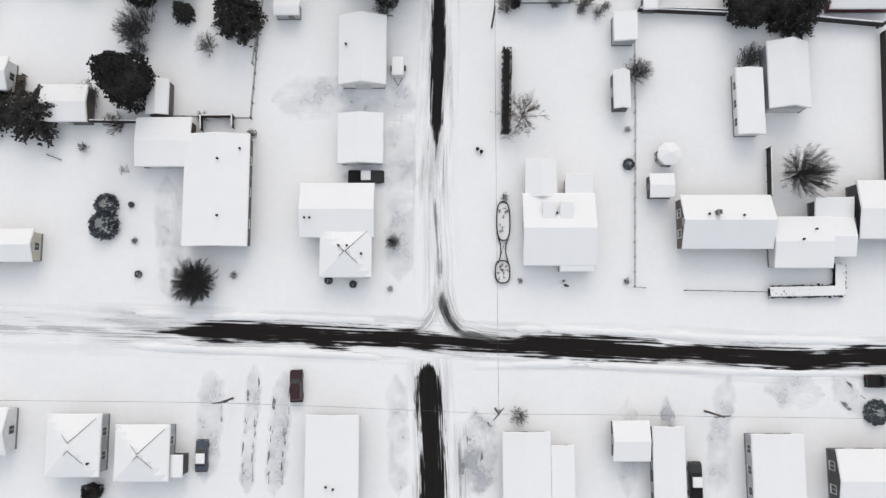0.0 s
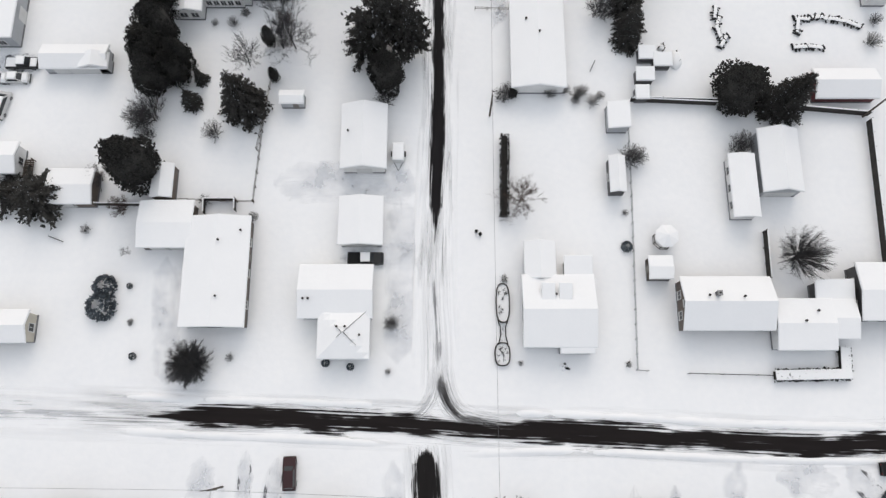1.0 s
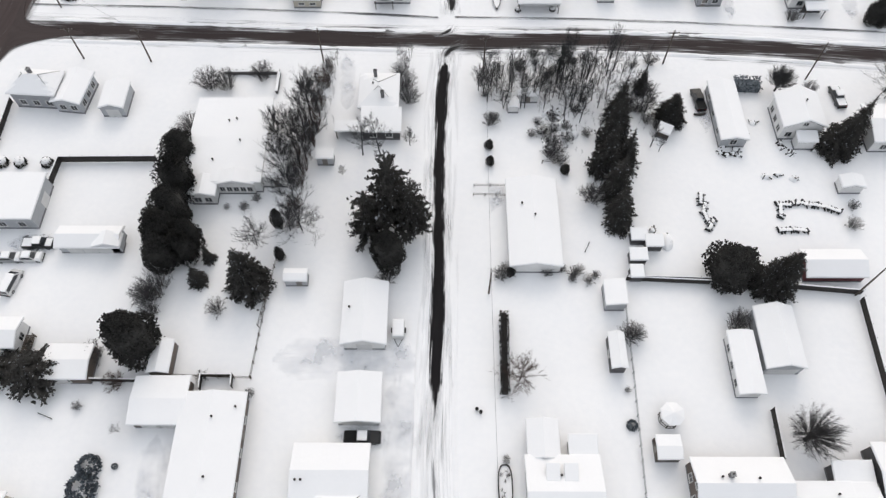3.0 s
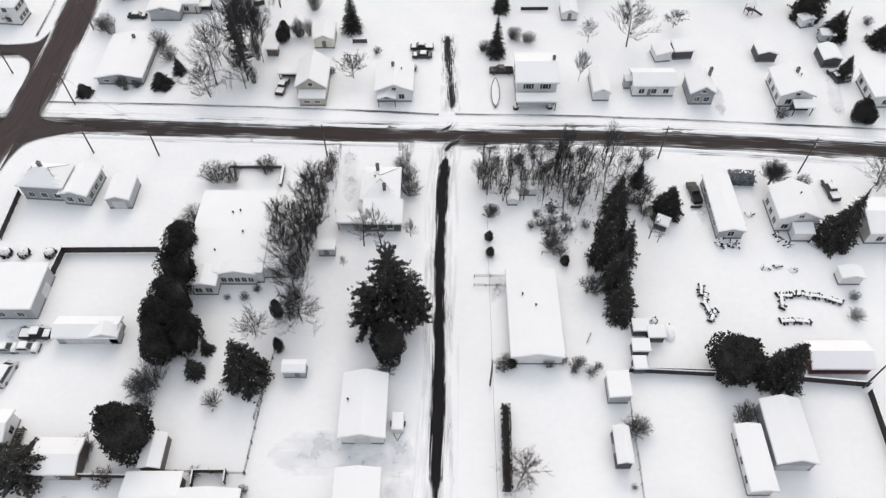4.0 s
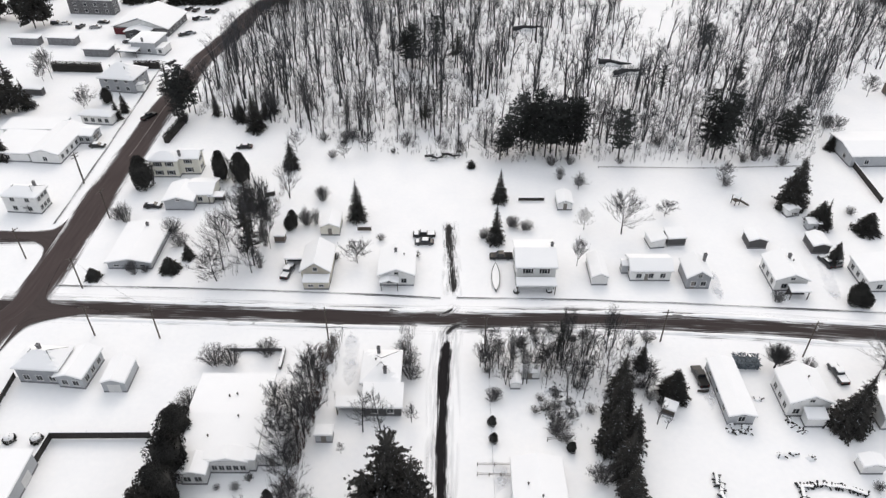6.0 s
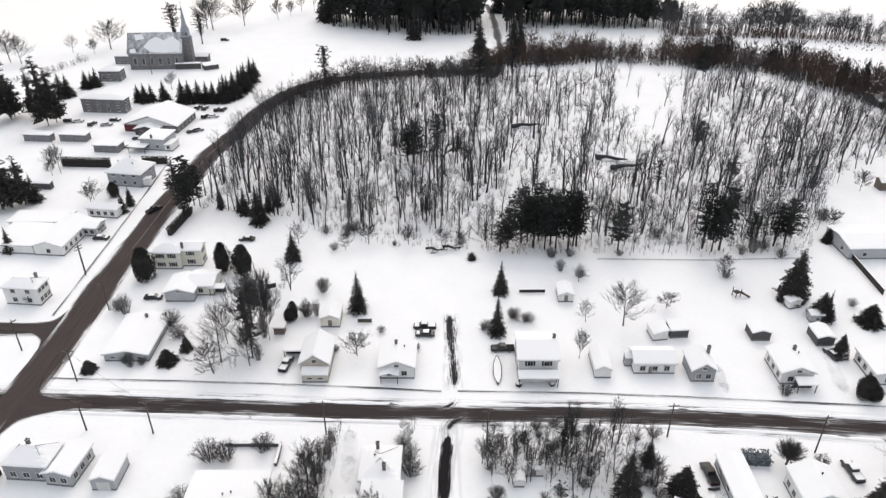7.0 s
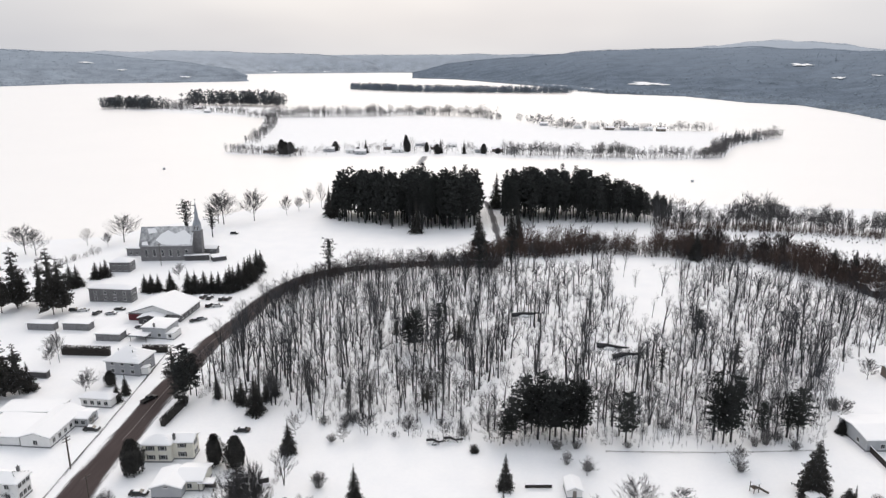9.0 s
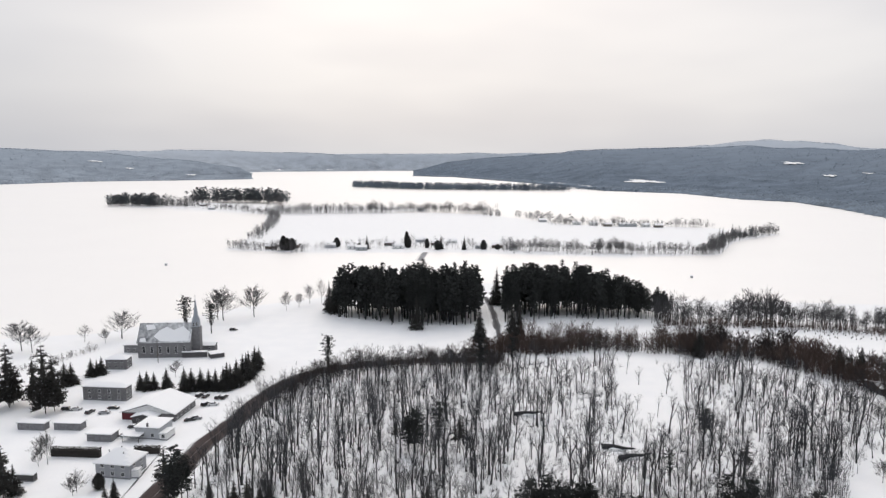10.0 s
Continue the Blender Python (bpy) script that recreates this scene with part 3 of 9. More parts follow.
def flare(name, left, right, mat, label, z, n=24, fade=1.0):
    """Paving between two curving edges."""
    a, c = smooth_path(left, 1.0), smooth_path(right, 1.0)
    sh, uvs = Shape(), []
    for i in range(n + 1):
        p, q = a[round(i * (len(a) - 1) / n)], c[round(i * (len(c) - 1) / n)]
        for k in range(7):
            sh.v.append(tuple(p.lerp(q, k / 6) + Vector((0, 0, z))))
            uvs.append((k / 6, i * 1.5, fade * max(0.0, i / n - 0.55) / 0.45))
    sh.f = [(i * 7 + k, i * 7 + k + 1, (i + 1) * 7 + k + 1, (i + 1) * 7 + k) for i in range(n) for k in range(6)]
    ob = structure(name, sh, mat, label, "road", True)
    lay, wear = ob.data.uv_layers.new(name="UVMap"), ob.data.uv_layers.new(name="Wear")
    for loop in ob.data.loops:
        lay.data[loop.index].uv = uvs[loop.vertex_index][:2]
        wear.data[loop.index].uv = (uvs[loop.vertex_index][2], 0.0)
    return ob


# ---- builders: houses ----
def roof_rise(kind, u, v, hw, hd, rise):
    if kind == "gable_x":
        return rise * (1 - abs(v) / hd)
    if kind == "gable_y":
        return rise * (1 - abs(u) / hw)
    if kind == "hip":
        return rise * max(0.0, min(1.0, min(hw - abs(u), hd - abs(v)) / min(hw, hd)))
    if kind == "shed":
        return rise * (v + hd) / (2 * hd)
    if kind == "shed_x":
        return rise * (u + hw) / (2 * hw)
    if kind == "arch":
        return rise * math.sqrt(max(0.0, 1 - (u / hw) ** 2))
    return 0.0


def axis_marks(half, n):
    return sorted(set([-half + 2 * half * i / n for i in range(n + 1)] + [0.0]))


def roof_shell(kind, hw, hd, rise, z, low, high, rim=0.0, rough=0.0, seed=0.0, n=8):
    """A closed sheet over the roof's slope between two heights above it; rim: how far the top rounds off at the edge."""
    us, vs = axis_marks(hw, n), axis_marks(hd, n)
    if rim:
        us = sorted(us + [-hw + rim, hw - rim])
        vs = sorted(vs + [-hd + rim, hd - rim])
    sh = Shape()
    nu, nv = len(us), len(vs)
    for top in (0, 1):
        for v in vs:
            for u in us:
                h = z + roof_rise(kind, u, v, hw, hd, rise)
                if top:
                    edge = min(hw - abs(u), hd - abs(v))
                    k = 1.0 if not rim else min(1.0, 0.72 + 0.28 * edge / rim)
                    h += low + (high - low) * k + rough * noise.noise((u * 0.45 + seed, v * 0.45, seed))
                else:
                    h += low
                sh.v.append((u, v, h))
    o = nu * nv
    for j in range(nv - 1):
        for i in range(nu - 1):
            a = j * nu + i
            sh.f.append((a + o, a + 1 + o, a + nu + 1 + o, a + nu + o))
            sh.f.append((a + nu, a + nu + 1, a + 1, a))
    edge = [i for i in range(nu)] + [(j + 1) * nu - 1 for j in range(1, nv)] + [(nv - 1) * nu + i for i in range(nu - 2, -1, -1)] + [j * nu for j in range(nv - 2, 0, -1)]
    for a, b in zip(edge, edge[1:] + edge[:1]):
        sh.f.append((a, b, b + o, a + o))
    return sh


SIDES = {"S": (0, -1), "N": (0, 1), "E": (1, 0), "W": (-1, 0)}


def wall_frame(side, hw, hd):
    """The middle of a wall, the way along it and the way out."""
    ox, oy = SIDES[side]
    out = Vector((ox, oy, 0))
    along = Vector((-oy, ox, 0))
    return Vector((ox * hw, oy * hd, 0)), along, out, (hw if oy else hd)


def slab(sh, mid, along, out, w, h, d0, d1):
    """A box on a wall: w along it, h up, from d0 to d1 out of it, about mid."""
    c = []
    for d in (d0, d1):
        for a, b in ((-1, -1), (1, -1), (1, 1), (-1, 1)):
            c.append(mid + along * (a * w / 2) + Vector((0, 0, b * h / 2)) + out * d)
    sh.add(c, [(0, 1, 2, 3), (7, 6, 5, 4), (4, 5, 1, 0), (5, 6, 2, 1), (6, 7, 3, 2), (7, 4, 0, 3)])


def add_window(house, mid, along, out, w, h, shutters=False):
    fr = Shape()
    t = 0.1
    for s in (-1, 1):
        slab(fr, mid + along * (s * (w / 2 + t / 2)), along, out, t, h + 2 * t, -0.02, 0.07)
        slab(fr, mid + Vector((0, 0, s * (h / 2 + t / 2))), along, out, w, t, -0.02, 0.07)
    slab(fr, mid, along, out, 0.05, h, -0.02, 0.05)
    win = part("window", fr, TRIM, house)
    pn = Shape()
    slab(pn, mid, along, out, w, h, -0.015, 0.02)
    part("pane", pn, GLASS, win)
    sl = Shape()
    slab(sl, mid - Vector((0, 0, h / 2 + t + 0.04)), along, out, w + 0.3, 0.07, 0.0, 0.16)
    part("sill", sl, TRIM, win, "snow-dusted window sill")
    if shutters:
        for s in (-1, 1):
            st = Shape()
            slab(st, mid + along * (s * (w / 2 + t + 0.25)), along, out, 0.42, h + 0.1, 0.0, 0.05)
            part("shutter", st, SHUTTER, win, "black louvred shutter")


def house(x, y, w, d, h, rise, kind, wall, label, rot=0.0, over=0.4, win="", door="", chim=(), vents=(), snow=0.28, storeys=1, shutters=False, name="house", category="house",
          gable=None, ridges=False, group="", garage="", base=0.0, posts=False, bare=False):
    """A building on the ground at (x, y): walls, roof with its snow, windows by side and number a storey, doors, chimneys and vent pipes."""
    ob = thing(name, label, category, x, y, base, rot, group)
    hw, hd = w / 2, d / 2
    ow, od = hw + over, hd + over

    def top(u, v):
        return h + roof_rise(kind, u, v, ow, od, rise) - 0.02

    if posts:
        for u in (-hw + 0.1, hw - 0.1):
            for v in (-hd + 0.1, hd - 0.1):
                part("post", Shape().box(u - 0.08, v - 0.08, -0.2, u + 0.08, v + 0.08, top(u, v)), WOOD, ob)
        part("back_wall", Shape().box(-hw, hd - 0.12, -0.2, hw, hd, h), wall, ob)
    else:
        ring = [(-hw, -hd), (0, -hd), (hw, -hd), (hw, 0), (hw, hd), (0, hd), (-hw, hd), (-hw, 0)]
        sh = Shape()
        t = 0.2
        inner = [(u - math.copysign(t, u) if u else 0, v - math.copysign(t, v) if v else 0) for u, v in ring]
        sh.v = [(u, v, -0.3) for u, v in ring] + [(u, v, top(u, v)) for u, v in ring] + [(u, v, top(u, v)) for u, v in inner] + [(u, v, -0.3) for u, v in inner]
        for i in range(8):
            j = (i + 1) % 8
            sh.f += [(i, j, 8 + j, 8 + i), (8 + i, 8 + j, 16 + j, 16 + i), (16 + i, 16 + j, 24 + j, 24 + i)]
        part("wall", sh, wall, ob)
        sk = Shape()
        sk.box(-hw - 0.03, -hd - 0.03, -0.3, hw + 0.03, hd + 0.03, 0.35)
        part("foundation", sk, STONE, ob, "grey concrete foundation")
    roof = part("roof", roof_shell(kind, ow, od, rise, h, 0.0, 0.16), SHINGLE if not bare else FASCIA, ob)
    if snow:
        part("snow_cover", roof_shell(kind, ow + 0.04, od + 0.04, rise * (1 + 0.04 / min(ow, od)), h - 0.04 * rise / min(ow, od), 0.09, 0.165 + snow, 0.1, 0.045, x * 0.1 + y * 0.07, 8), ROOF_SNOW, roof, "thick smooth snow on the roof")
    if ridges:
        rg = Shape()
        zt = h + rise + 0.2 + snow
        m = min(ow, od)
        ends = [(ow - m, 0), (m - ow, 0)] if ow > od else [(0, od - m), (0, m - od)]
        for a, b in ((1, 1), (1, -1), (-1, 1), (-1, -1)):
            e = ends[0] if (a > 0 if ow > od else b > 0) else ends[1]
            k = (0.85, 0.3, 0.5, 0.2)[(a < 0) + 2 * (b < 0)]
            p1 = (e[0] + (a * ow - e[0]) * k, e[1] + (b * od - e[1]) * k, zt - rise * k)
            rg.tube([(e[0], e[1], zt), p1], [0.05, 0.03], 4)
        part("ridge_cap", rg, SHINGLE, roof, "dark hip ridge where the snow has blown off")
    for spec in win.split():
        side, count = spec[0], int(spec[1:])
        mid, along, out, half = wall_frame(side, hw, hd)
        for s in range(storeys):
            z = (1.55 + 2.7 * s) if h > 2.2 else h * 0.55
            for k in range(count):
                off = (k - (count - 1) / 2) * (2 * half / (count + 0.35))
                add_window(ob, mid + along * off + Vector((0, 0, z)), along, out, min(1.15, 1.3 * half / count), 1.25 if h > 2.2 else 0.5, shutters)
    if gable:
        mid, along, out, half = wall_frame(gable, hw, hd)
        add_window(ob, mid + Vector((0, 0, h + rise * 0.32)), along, out, 0.9, min(1.1, rise * 0.35), shutters)
    for spec in door.split():
        mid, along, out, half = wall_frame(spec[0], hw, hd)
        dr = Shape()
        m = mid + along * (float(spec[1:]) * half) + Vector((0, 0, 1.05))
        slab(dr, m, along, out, 0.95, 2.1, -0.02, 0.05)
        leaf = part("door", dr, DOOR, ob, "closed painted front door")
        kn = Shape()
        slab(kn, m + along * 0.36, along, out, 0.08, 0.08, 0.05, 0.12)
        part("handle", kn, METAL, leaf)
    for spec in garage.split():
        mid, along, out, half = wall_frame(spec[0], hw, hd)
        dr = Shape()
        m = mid + along * (float(spec[1:]) * half) + Vector((0, 0, 1.05))
        for q in range(4):
            slab(dr, m + Vector((0, 0, -0.79 + q * 0.525)), along, out, 2.5, 0.5, -0.02, 0.05)
        part("garage_door", dr, TRIM, ob, "white sectional garage door")
    for u, v in chim:
        z0 = h + roof_rise(kind, u * hw, v * hd, ow, od, rise) - 0.2
        z1 = h + rise + 1.0
        cx, cy = u * hw, v * hd
        c = part("chimney", Shape().box(cx - 0.3, cy - 0.3, z0, cx + 0.3, cy + 0.3, z1, 0.0).box(cx - 0.37, cy - 0.37, z1, cx + 0.37, cy + 0.37, z1 + 0.12), GREY_BRICK, ob, "dark brick chimney")
        part("flue", Shape().tube([(cx, cy, z1 + 0.1), (cx, cy, z1 + 0.45)], [0.12, 0.1], 8), DARK_WOOD, c)
    for u, v in vents:
        z0 = h + roof_rise(kind, u * hw, v * hd, ow, od, rise)
        cx, cy = u * hw, v * hd
        part("vent_pipe", Shape().tube([(cx, cy, z0), (cx, cy, z0 + 0.85)], [0.11, 0.1], 7).tube([(cx, cy, z0 + 0.85), (cx, cy, z0 + 1.0)], [0.2, 0.16], 7), DARK_WOOD, ob, "dark roof vent pipe")
    return ob


def shed(x, y, w, d, h, wall, label, kind="gable_x", rise=0.7, rot=0.0, **more):
    return house(x, y, w, d, h, rise, kind, wall, label, rot, 0.18, name=more.pop("name", "shed"), category=more.pop("category", "shed"), **more)


# ---- builders: trees ----
MADE = {}


def place(key, build, x, y, scale, rot, group="", label="", wide=None):
    """Builds a kind of thing once and copies it afterwards."""
    m = pose(x, y, -0.1, 0, 0, rot) @ Matrix.Diagonal((wide or scale, wide or scale, scale, 1))
    if key not in MADE:
        ob = build()
        MADE[key] = ob
        ob.matrix_basis = m
    else:
        MADE[key].scale, keep = (1, 1, 1), MADE[key].scale.copy()
        ob = copy_thing(MADE[key], m)
        MADE[key].scale = keep
    return tagged(ob, label, group=group)


def bend(rng, a, d, length, n, wig, lift=0.0):
    """A crooked line from a, going along d."""
    pts, p, d = [Vector(a)], Vector(a), Vector(d).normalized()
    for _ in range(n):
        d = (d + Vector((rng.uniform(-wig, wig), rng.uniform(-wig, wig), rng.uniform(-wig, wig) * 0.6 + lift))).normalized()
        p = p + d * (length / n)
        pts.append(p.copy())
    return pts


def bare_parts(rng, h, spread_r, limbs, twigs, first=0.25, trunk_r=0.0, forks=1, stems=1, thin=0.022, lite=False, rise=1.0):
    """Trunk, and boughs with their twigs, of a leafless tree h high; stems: how many trunks rise from the root."""
    tr, cr = Shape(), Shape()
    seg = 4 if lite else 7
    for q in range(stems):
        a0 = 6.283 * q / stems + rng.uniform(-0.5, 0.5)
        lean = rng.uniform(0.0, 0.04) if stems == 1 else rng.uniform(0.04, 0.15)
        hs = h * (1.0 if q == 0 else rng.uniform(0.72, 0.98))
        r0 = (trunk_r or h * 0.014) * (1.0 if stems == 1 else rng.uniform(0.65, 0.95))
        spine = bend(rng, (0, 0, -0.2), (math.cos(a0) * lean, math.sin(a0) * lean, 1), hs * 0.97, seg, 0.07, 0.1)
        tr.tube(spine, [r0 * (1 - 0.85 * i / seg) for i in range(seg + 1)], 4 if lite else 6)
        count = max(4, round(limbs / stems ** 0.6))
        for k in range(count):
            u = first + (0.97 - first) * (k + rng.random() * 0.6) / count
            i = min(int(u * seg), seg - 1)
            a = spine[i].lerp(spine[i + 1], u * seg - i)
            ang = k * 2.4 + rng.uniform(-0.5, 0.5)
            reach = spread_r * (1.1 - 0.72 * max(0, u - first) / (1 - first)) * rng.uniform(0.75, 1.15)
            line = bend(rng, a, (math.cos(ang), math.sin(ang), (0.8 + 1.0 * u) * rise), reach * 1.2, 3, 0.3, 0.06)
            r = max(r0 * (0.3 - 0.24 * u), thin * 1.2)
            cr.tube(line, [r, r * 0.72, r * 0.48, r * 0.25], 3, False)
            for g in range(twigs):
                s = 0.2 + 0.8 * (g + rng.random()) / twigs
                j = min(int(s * 3), 2)
                b = line[j].lerp(line[j + 1], s * 3 - j)
                d = (line[j + 1] - line[j]).normalized() + Vector((rng.uniform(-1, 1), rng.uniform(-1, 1), rng.uniform(-0.1, 1.0))) * 0.85
                ln = reach * rng.uniform(0.32, 0.6)
                tw = bend(rng, b, d, ln, 2, 0.25, 0.12)
                if lite:
                    cr.sliver(tw[0], tw[2], thin)
                else:
                    cr.spike(tw[0], tw[2], thin)
                for f in range(forks):
                    e = (tw[2] - tw[0]).normalized() + Vector((rng.uniform(-1, 1), rng.uniform(-1, 1), rng.uniform(-0.2, 0.9))) * 0.9
                    q = tw[0].lerp(tw[2], rng.uniform(0.1, 0.9))
                    cr.sliver(q, q + e.normalized() * ln * rng.uniform(0.4, 0.8), thin * 0.8)
    return tr, cr


def bare_tree(kind, seed):
    rng = random.Random(seed * 31 + 7)
    spec = {"bare": (10, 3.2, 26, 9, 0.2, 0.15, 7, 1 + seed % 2, 0.022, BARK, TWIG, "leafless grey deciduous tree standing in snow"),
            "round": (10, 4.6, 30, 11, 0.24, 0.17, 9, 1, 0.025, BARK, TWIG, "wide round-crowned leafless tree standing in snow"),
            "tall": (22, 5.0, 18, 7, 0.36, 0.34, 7, 1 + seed % 3, 0.028, BARK, TWIG, "tall slender leafless woodland tree"),
            "young": (14, 3.4, 15, 6, 0.25, 0.2, 7, 1 + seed % 3, 0.028, BARK, TWIG, "thin leafless young woodland tree"),
            "brown": (10, 4.4, 34, 11, 0.2, 0.17, 9, 1, 0.03, BARK, TWIG_BROWN, "leafless tree with reddish brown twigs")}[kind]
    h, r, limbs, twigs, first, tr_r, forks, stems, thin, bark, twig, label = spec
    ob = thing("bare_tree", label, "tree")
    tr, cr = bare_parts(rng, h, r, limbs, twigs, first, tr_r, forks, stems, thin, rise={"round": 0.5, "bare": 0.8, "brown": 0.35}.get(kind, 1.0))
    part("trunk", tr, bark, ob)
    part("crown", cr, twig, ob, "bare boughs and twigs")
    return ob


def bush_parts(rng, r, h, stems):
    """Many thin stems that rise steeply and arch outwards, with a haze of fine twigs filling a low dome."""
    tr, cr = Shape(), Shape()
    for k in range(stems):
        a = k * 2.39996 + rng.uniform(-0.4, 0.4)
        tilt = math.sqrt((k + 0.5) / stems) * rng.uniform(0.7, 1.05)
        foot = Vector((math.cos(a) * tilt * r * 0.25, math.sin(a) * tilt * r * 0.25, -0.1))
        tip = Vector((math.cos(a) * tilt * r * 0.8, math.sin(a) * tilt * r * 0.8, h * math.sqrt(max(0.08, 1 - 0.8 * tilt ** 2)) * rng.uniform(0.75, 1.0)))
        mid = foot.lerp(tip, 0.5) + Vector((rng.uniform(-0.1, 0.1) * r, rng.uniform(-0.1, 0.1) * r, 0.12 * h))
        line = [foot, mid, tip]
        tr.tube(line, [0.012, 0.008, 0.002], 3, False)
        for _ in range(26):
            s = rng.uniform(0.3, 1.0) * 2
            j = min(int(s), 1)
            b = line[j].lerp(line[j + 1], s - j)
            e = Vector((math.cos(a) * 0.4 + rng.uniform(-1, 1), math.sin(a) * 0.4 + rng.uniform(-1, 1), rng.uniform(-0.3, 1.0))).normalized() * r * rng.uniform(0.1, 0.28)
            cr.sliver(b, b + e, 0.0068)
    return tr, cr


def fan_tree(seed, dense=False):
    """A low trunk that opens at once into an even dome of thin boughs."""
    rng = random.Random(seed + 900)
    ob = thing("bare_tree", "wide dome-crowned leafless tree standing in snow", "tree")
    tr, cr = Shape(), Shape()
    tr.tube([(0, 0, -0.2), (0.02, 0, 0.7), (0.05, 0.03, 1.6)], [0.26, 0.22, 0.16], 7)
    boughs, twigs, thin = (260, 80, 0.026) if dense else (170, 48, 0.017)
    for k in range(boughs):
        a = k * 2.39996
        tilt = math.sqrt((k + 0.5) / boughs)
        d = Vector((math.cos(a) * tilt, math.sin(a) * tilt, 1.25 - 0.85 * tilt)).normalized()
        ln = rng.uniform(3.0, 4.1) * (0.9 + 0.1 * tilt)
        line = bend(rng, (0, 0, rng.uniform(0.9, 1.8)), d, ln, 4, 0.13, 0.05)
        cr.tube(line, [0.026, 0.018, 0.012, 0.008, 0.003], 3, False)
        for q in range(twigs):
            s = rng.uniform(0.35, 1.0) * 4
            j = min(int(s), 3)
            b = line[j].lerp(line[j + 1], s - j)
            e = (line[j + 1] - line[j]).normalized() + Vector((rng.uniform(-1, 1), rng.uniform(-1, 1), rng.uniform(-0.6, 0.8)))
            cr.sliver(b, b + e.normalized() * rng.uniform(0.3, 1.1), thin)
    part("trunk", tr, BARK, ob)
    part("crown", cr, TWIG, ob, "even dome of thin bare boughs")
    return ob


def bare_bush(kind, seed):
    rng = random.Random(seed * 17 + 3)
    ob = thing("bush", "leafless shrub of thin grey stems in the snow" if kind == "bush" else "leafless reddish brown shrub in the snow", "bush")
    tr, cr = bush_parts(rng, 1.0, 1.4, 52)
    part("base", tr, BUSH_TWIG if kind == "bush" else TWIG_BROWN, ob)
    part("crown", cr, BUSH_TWIG if kind == "bush" else TWIG_BROWN, ob)
    return ob


def conifer_parts(rng, h, r, tiers, per, clear=0.05, narrow=1.0, sprays=8, droop=0.35, size=1.0, ragged=0.0):
    """A tapered trunk and whorls of boughs, each a spine set with short needle sprays."""
    tr, cr = Shape(), Shape()
    tr.tube([(0, 0, -0.2), (0, 0, h * 0.5), (0, 0, h * 0.97)], [h * 0.016, h * 0.01, h * 0.002], 6)
    cr.tube([(0, 0, h * clear + 0.02 * h), (0, 0, h * 0.5), (0, 0, h * 0.94)], [r * 0.3, r * 0.3 * 0.5 ** narrow, 0.02], 8)
    for t in range(tiers):
        u = t / (tiers - 1)
        z = h * (clear + (0.97 - clear) * u)
        reach = r * (1 - u) ** narrow * rng.uniform(0.82 - ragged, 1.12 + ragged * 0.4) + 0.035 * h * (1 - u) + 0.1
        n = max(5, round(per * (1 - 0.55 * u)))
        for k in range(n):
            a = 6.283 * (k + rng.uniform(-0.4, 0.4)) / n + t * 0.7
            ln = reach * rng.uniform(0.55 - ragged * 0.5, 1.05 + ragged * 0.5)
            p0 = Vector((0, 0, z + rng.uniform(-0.025, 0.025) * h))
            p1 = p0 + Vector((math.cos(a) * ln * 0.55, math.sin(a) * ln * 0.55, ln * 0.03))
            p2 = p0 + Vector((math.cos(a) * ln, math.sin(a) * ln, -ln * droop * rng.uniform(0.4, 1.2)))
            cr.blade(p0, p2, ln * 0.06, ln * 0.05)
            for g in range(8):
                cr.clump(p1.lerp(p2, -0.1 + 0.15 * g) + Vector((rng.uniform(-0.16, 0.16), rng.uniform(-0.16, 0.16), rng.uniform(-0.05, 0.1))) * ln, ln * rng.uniform(0.06, 0.11), rng, 4)
            for q in range(sprays):
                s = 0.25 + 0.75 * (q + rng.random()) / sprays
                b = p0.lerp(p1, s / 0.55) if s < 0.55 else p1.lerp(p2, (s - 0.55) / 0.45)
                e = a + (1 if q % 2 else -1) * rng.uniform(0.4, 1.0)
                l2 = ln * size * rng.uniform(0.2, 0.36) * (1.15 - 0.5 * s)
                cr.leaf(b, b + Vector((math.cos(e) * l2, math.sin(e) * l2, -l2 * rng.uniform(-0.2, 0.6))), l2 * (0.19 if size == 1 else 0.24))
                if q % 2 == 0:
                    cr.clump(b + Vector((rng.uniform(-0.3, 0.3), rng.uniform(-0.3, 0.3), rng.uniform(-0.1, 0.3))) * l2, l2 * rng.uniform(0.3, 0.48), rng, 3)
    return tr, cr


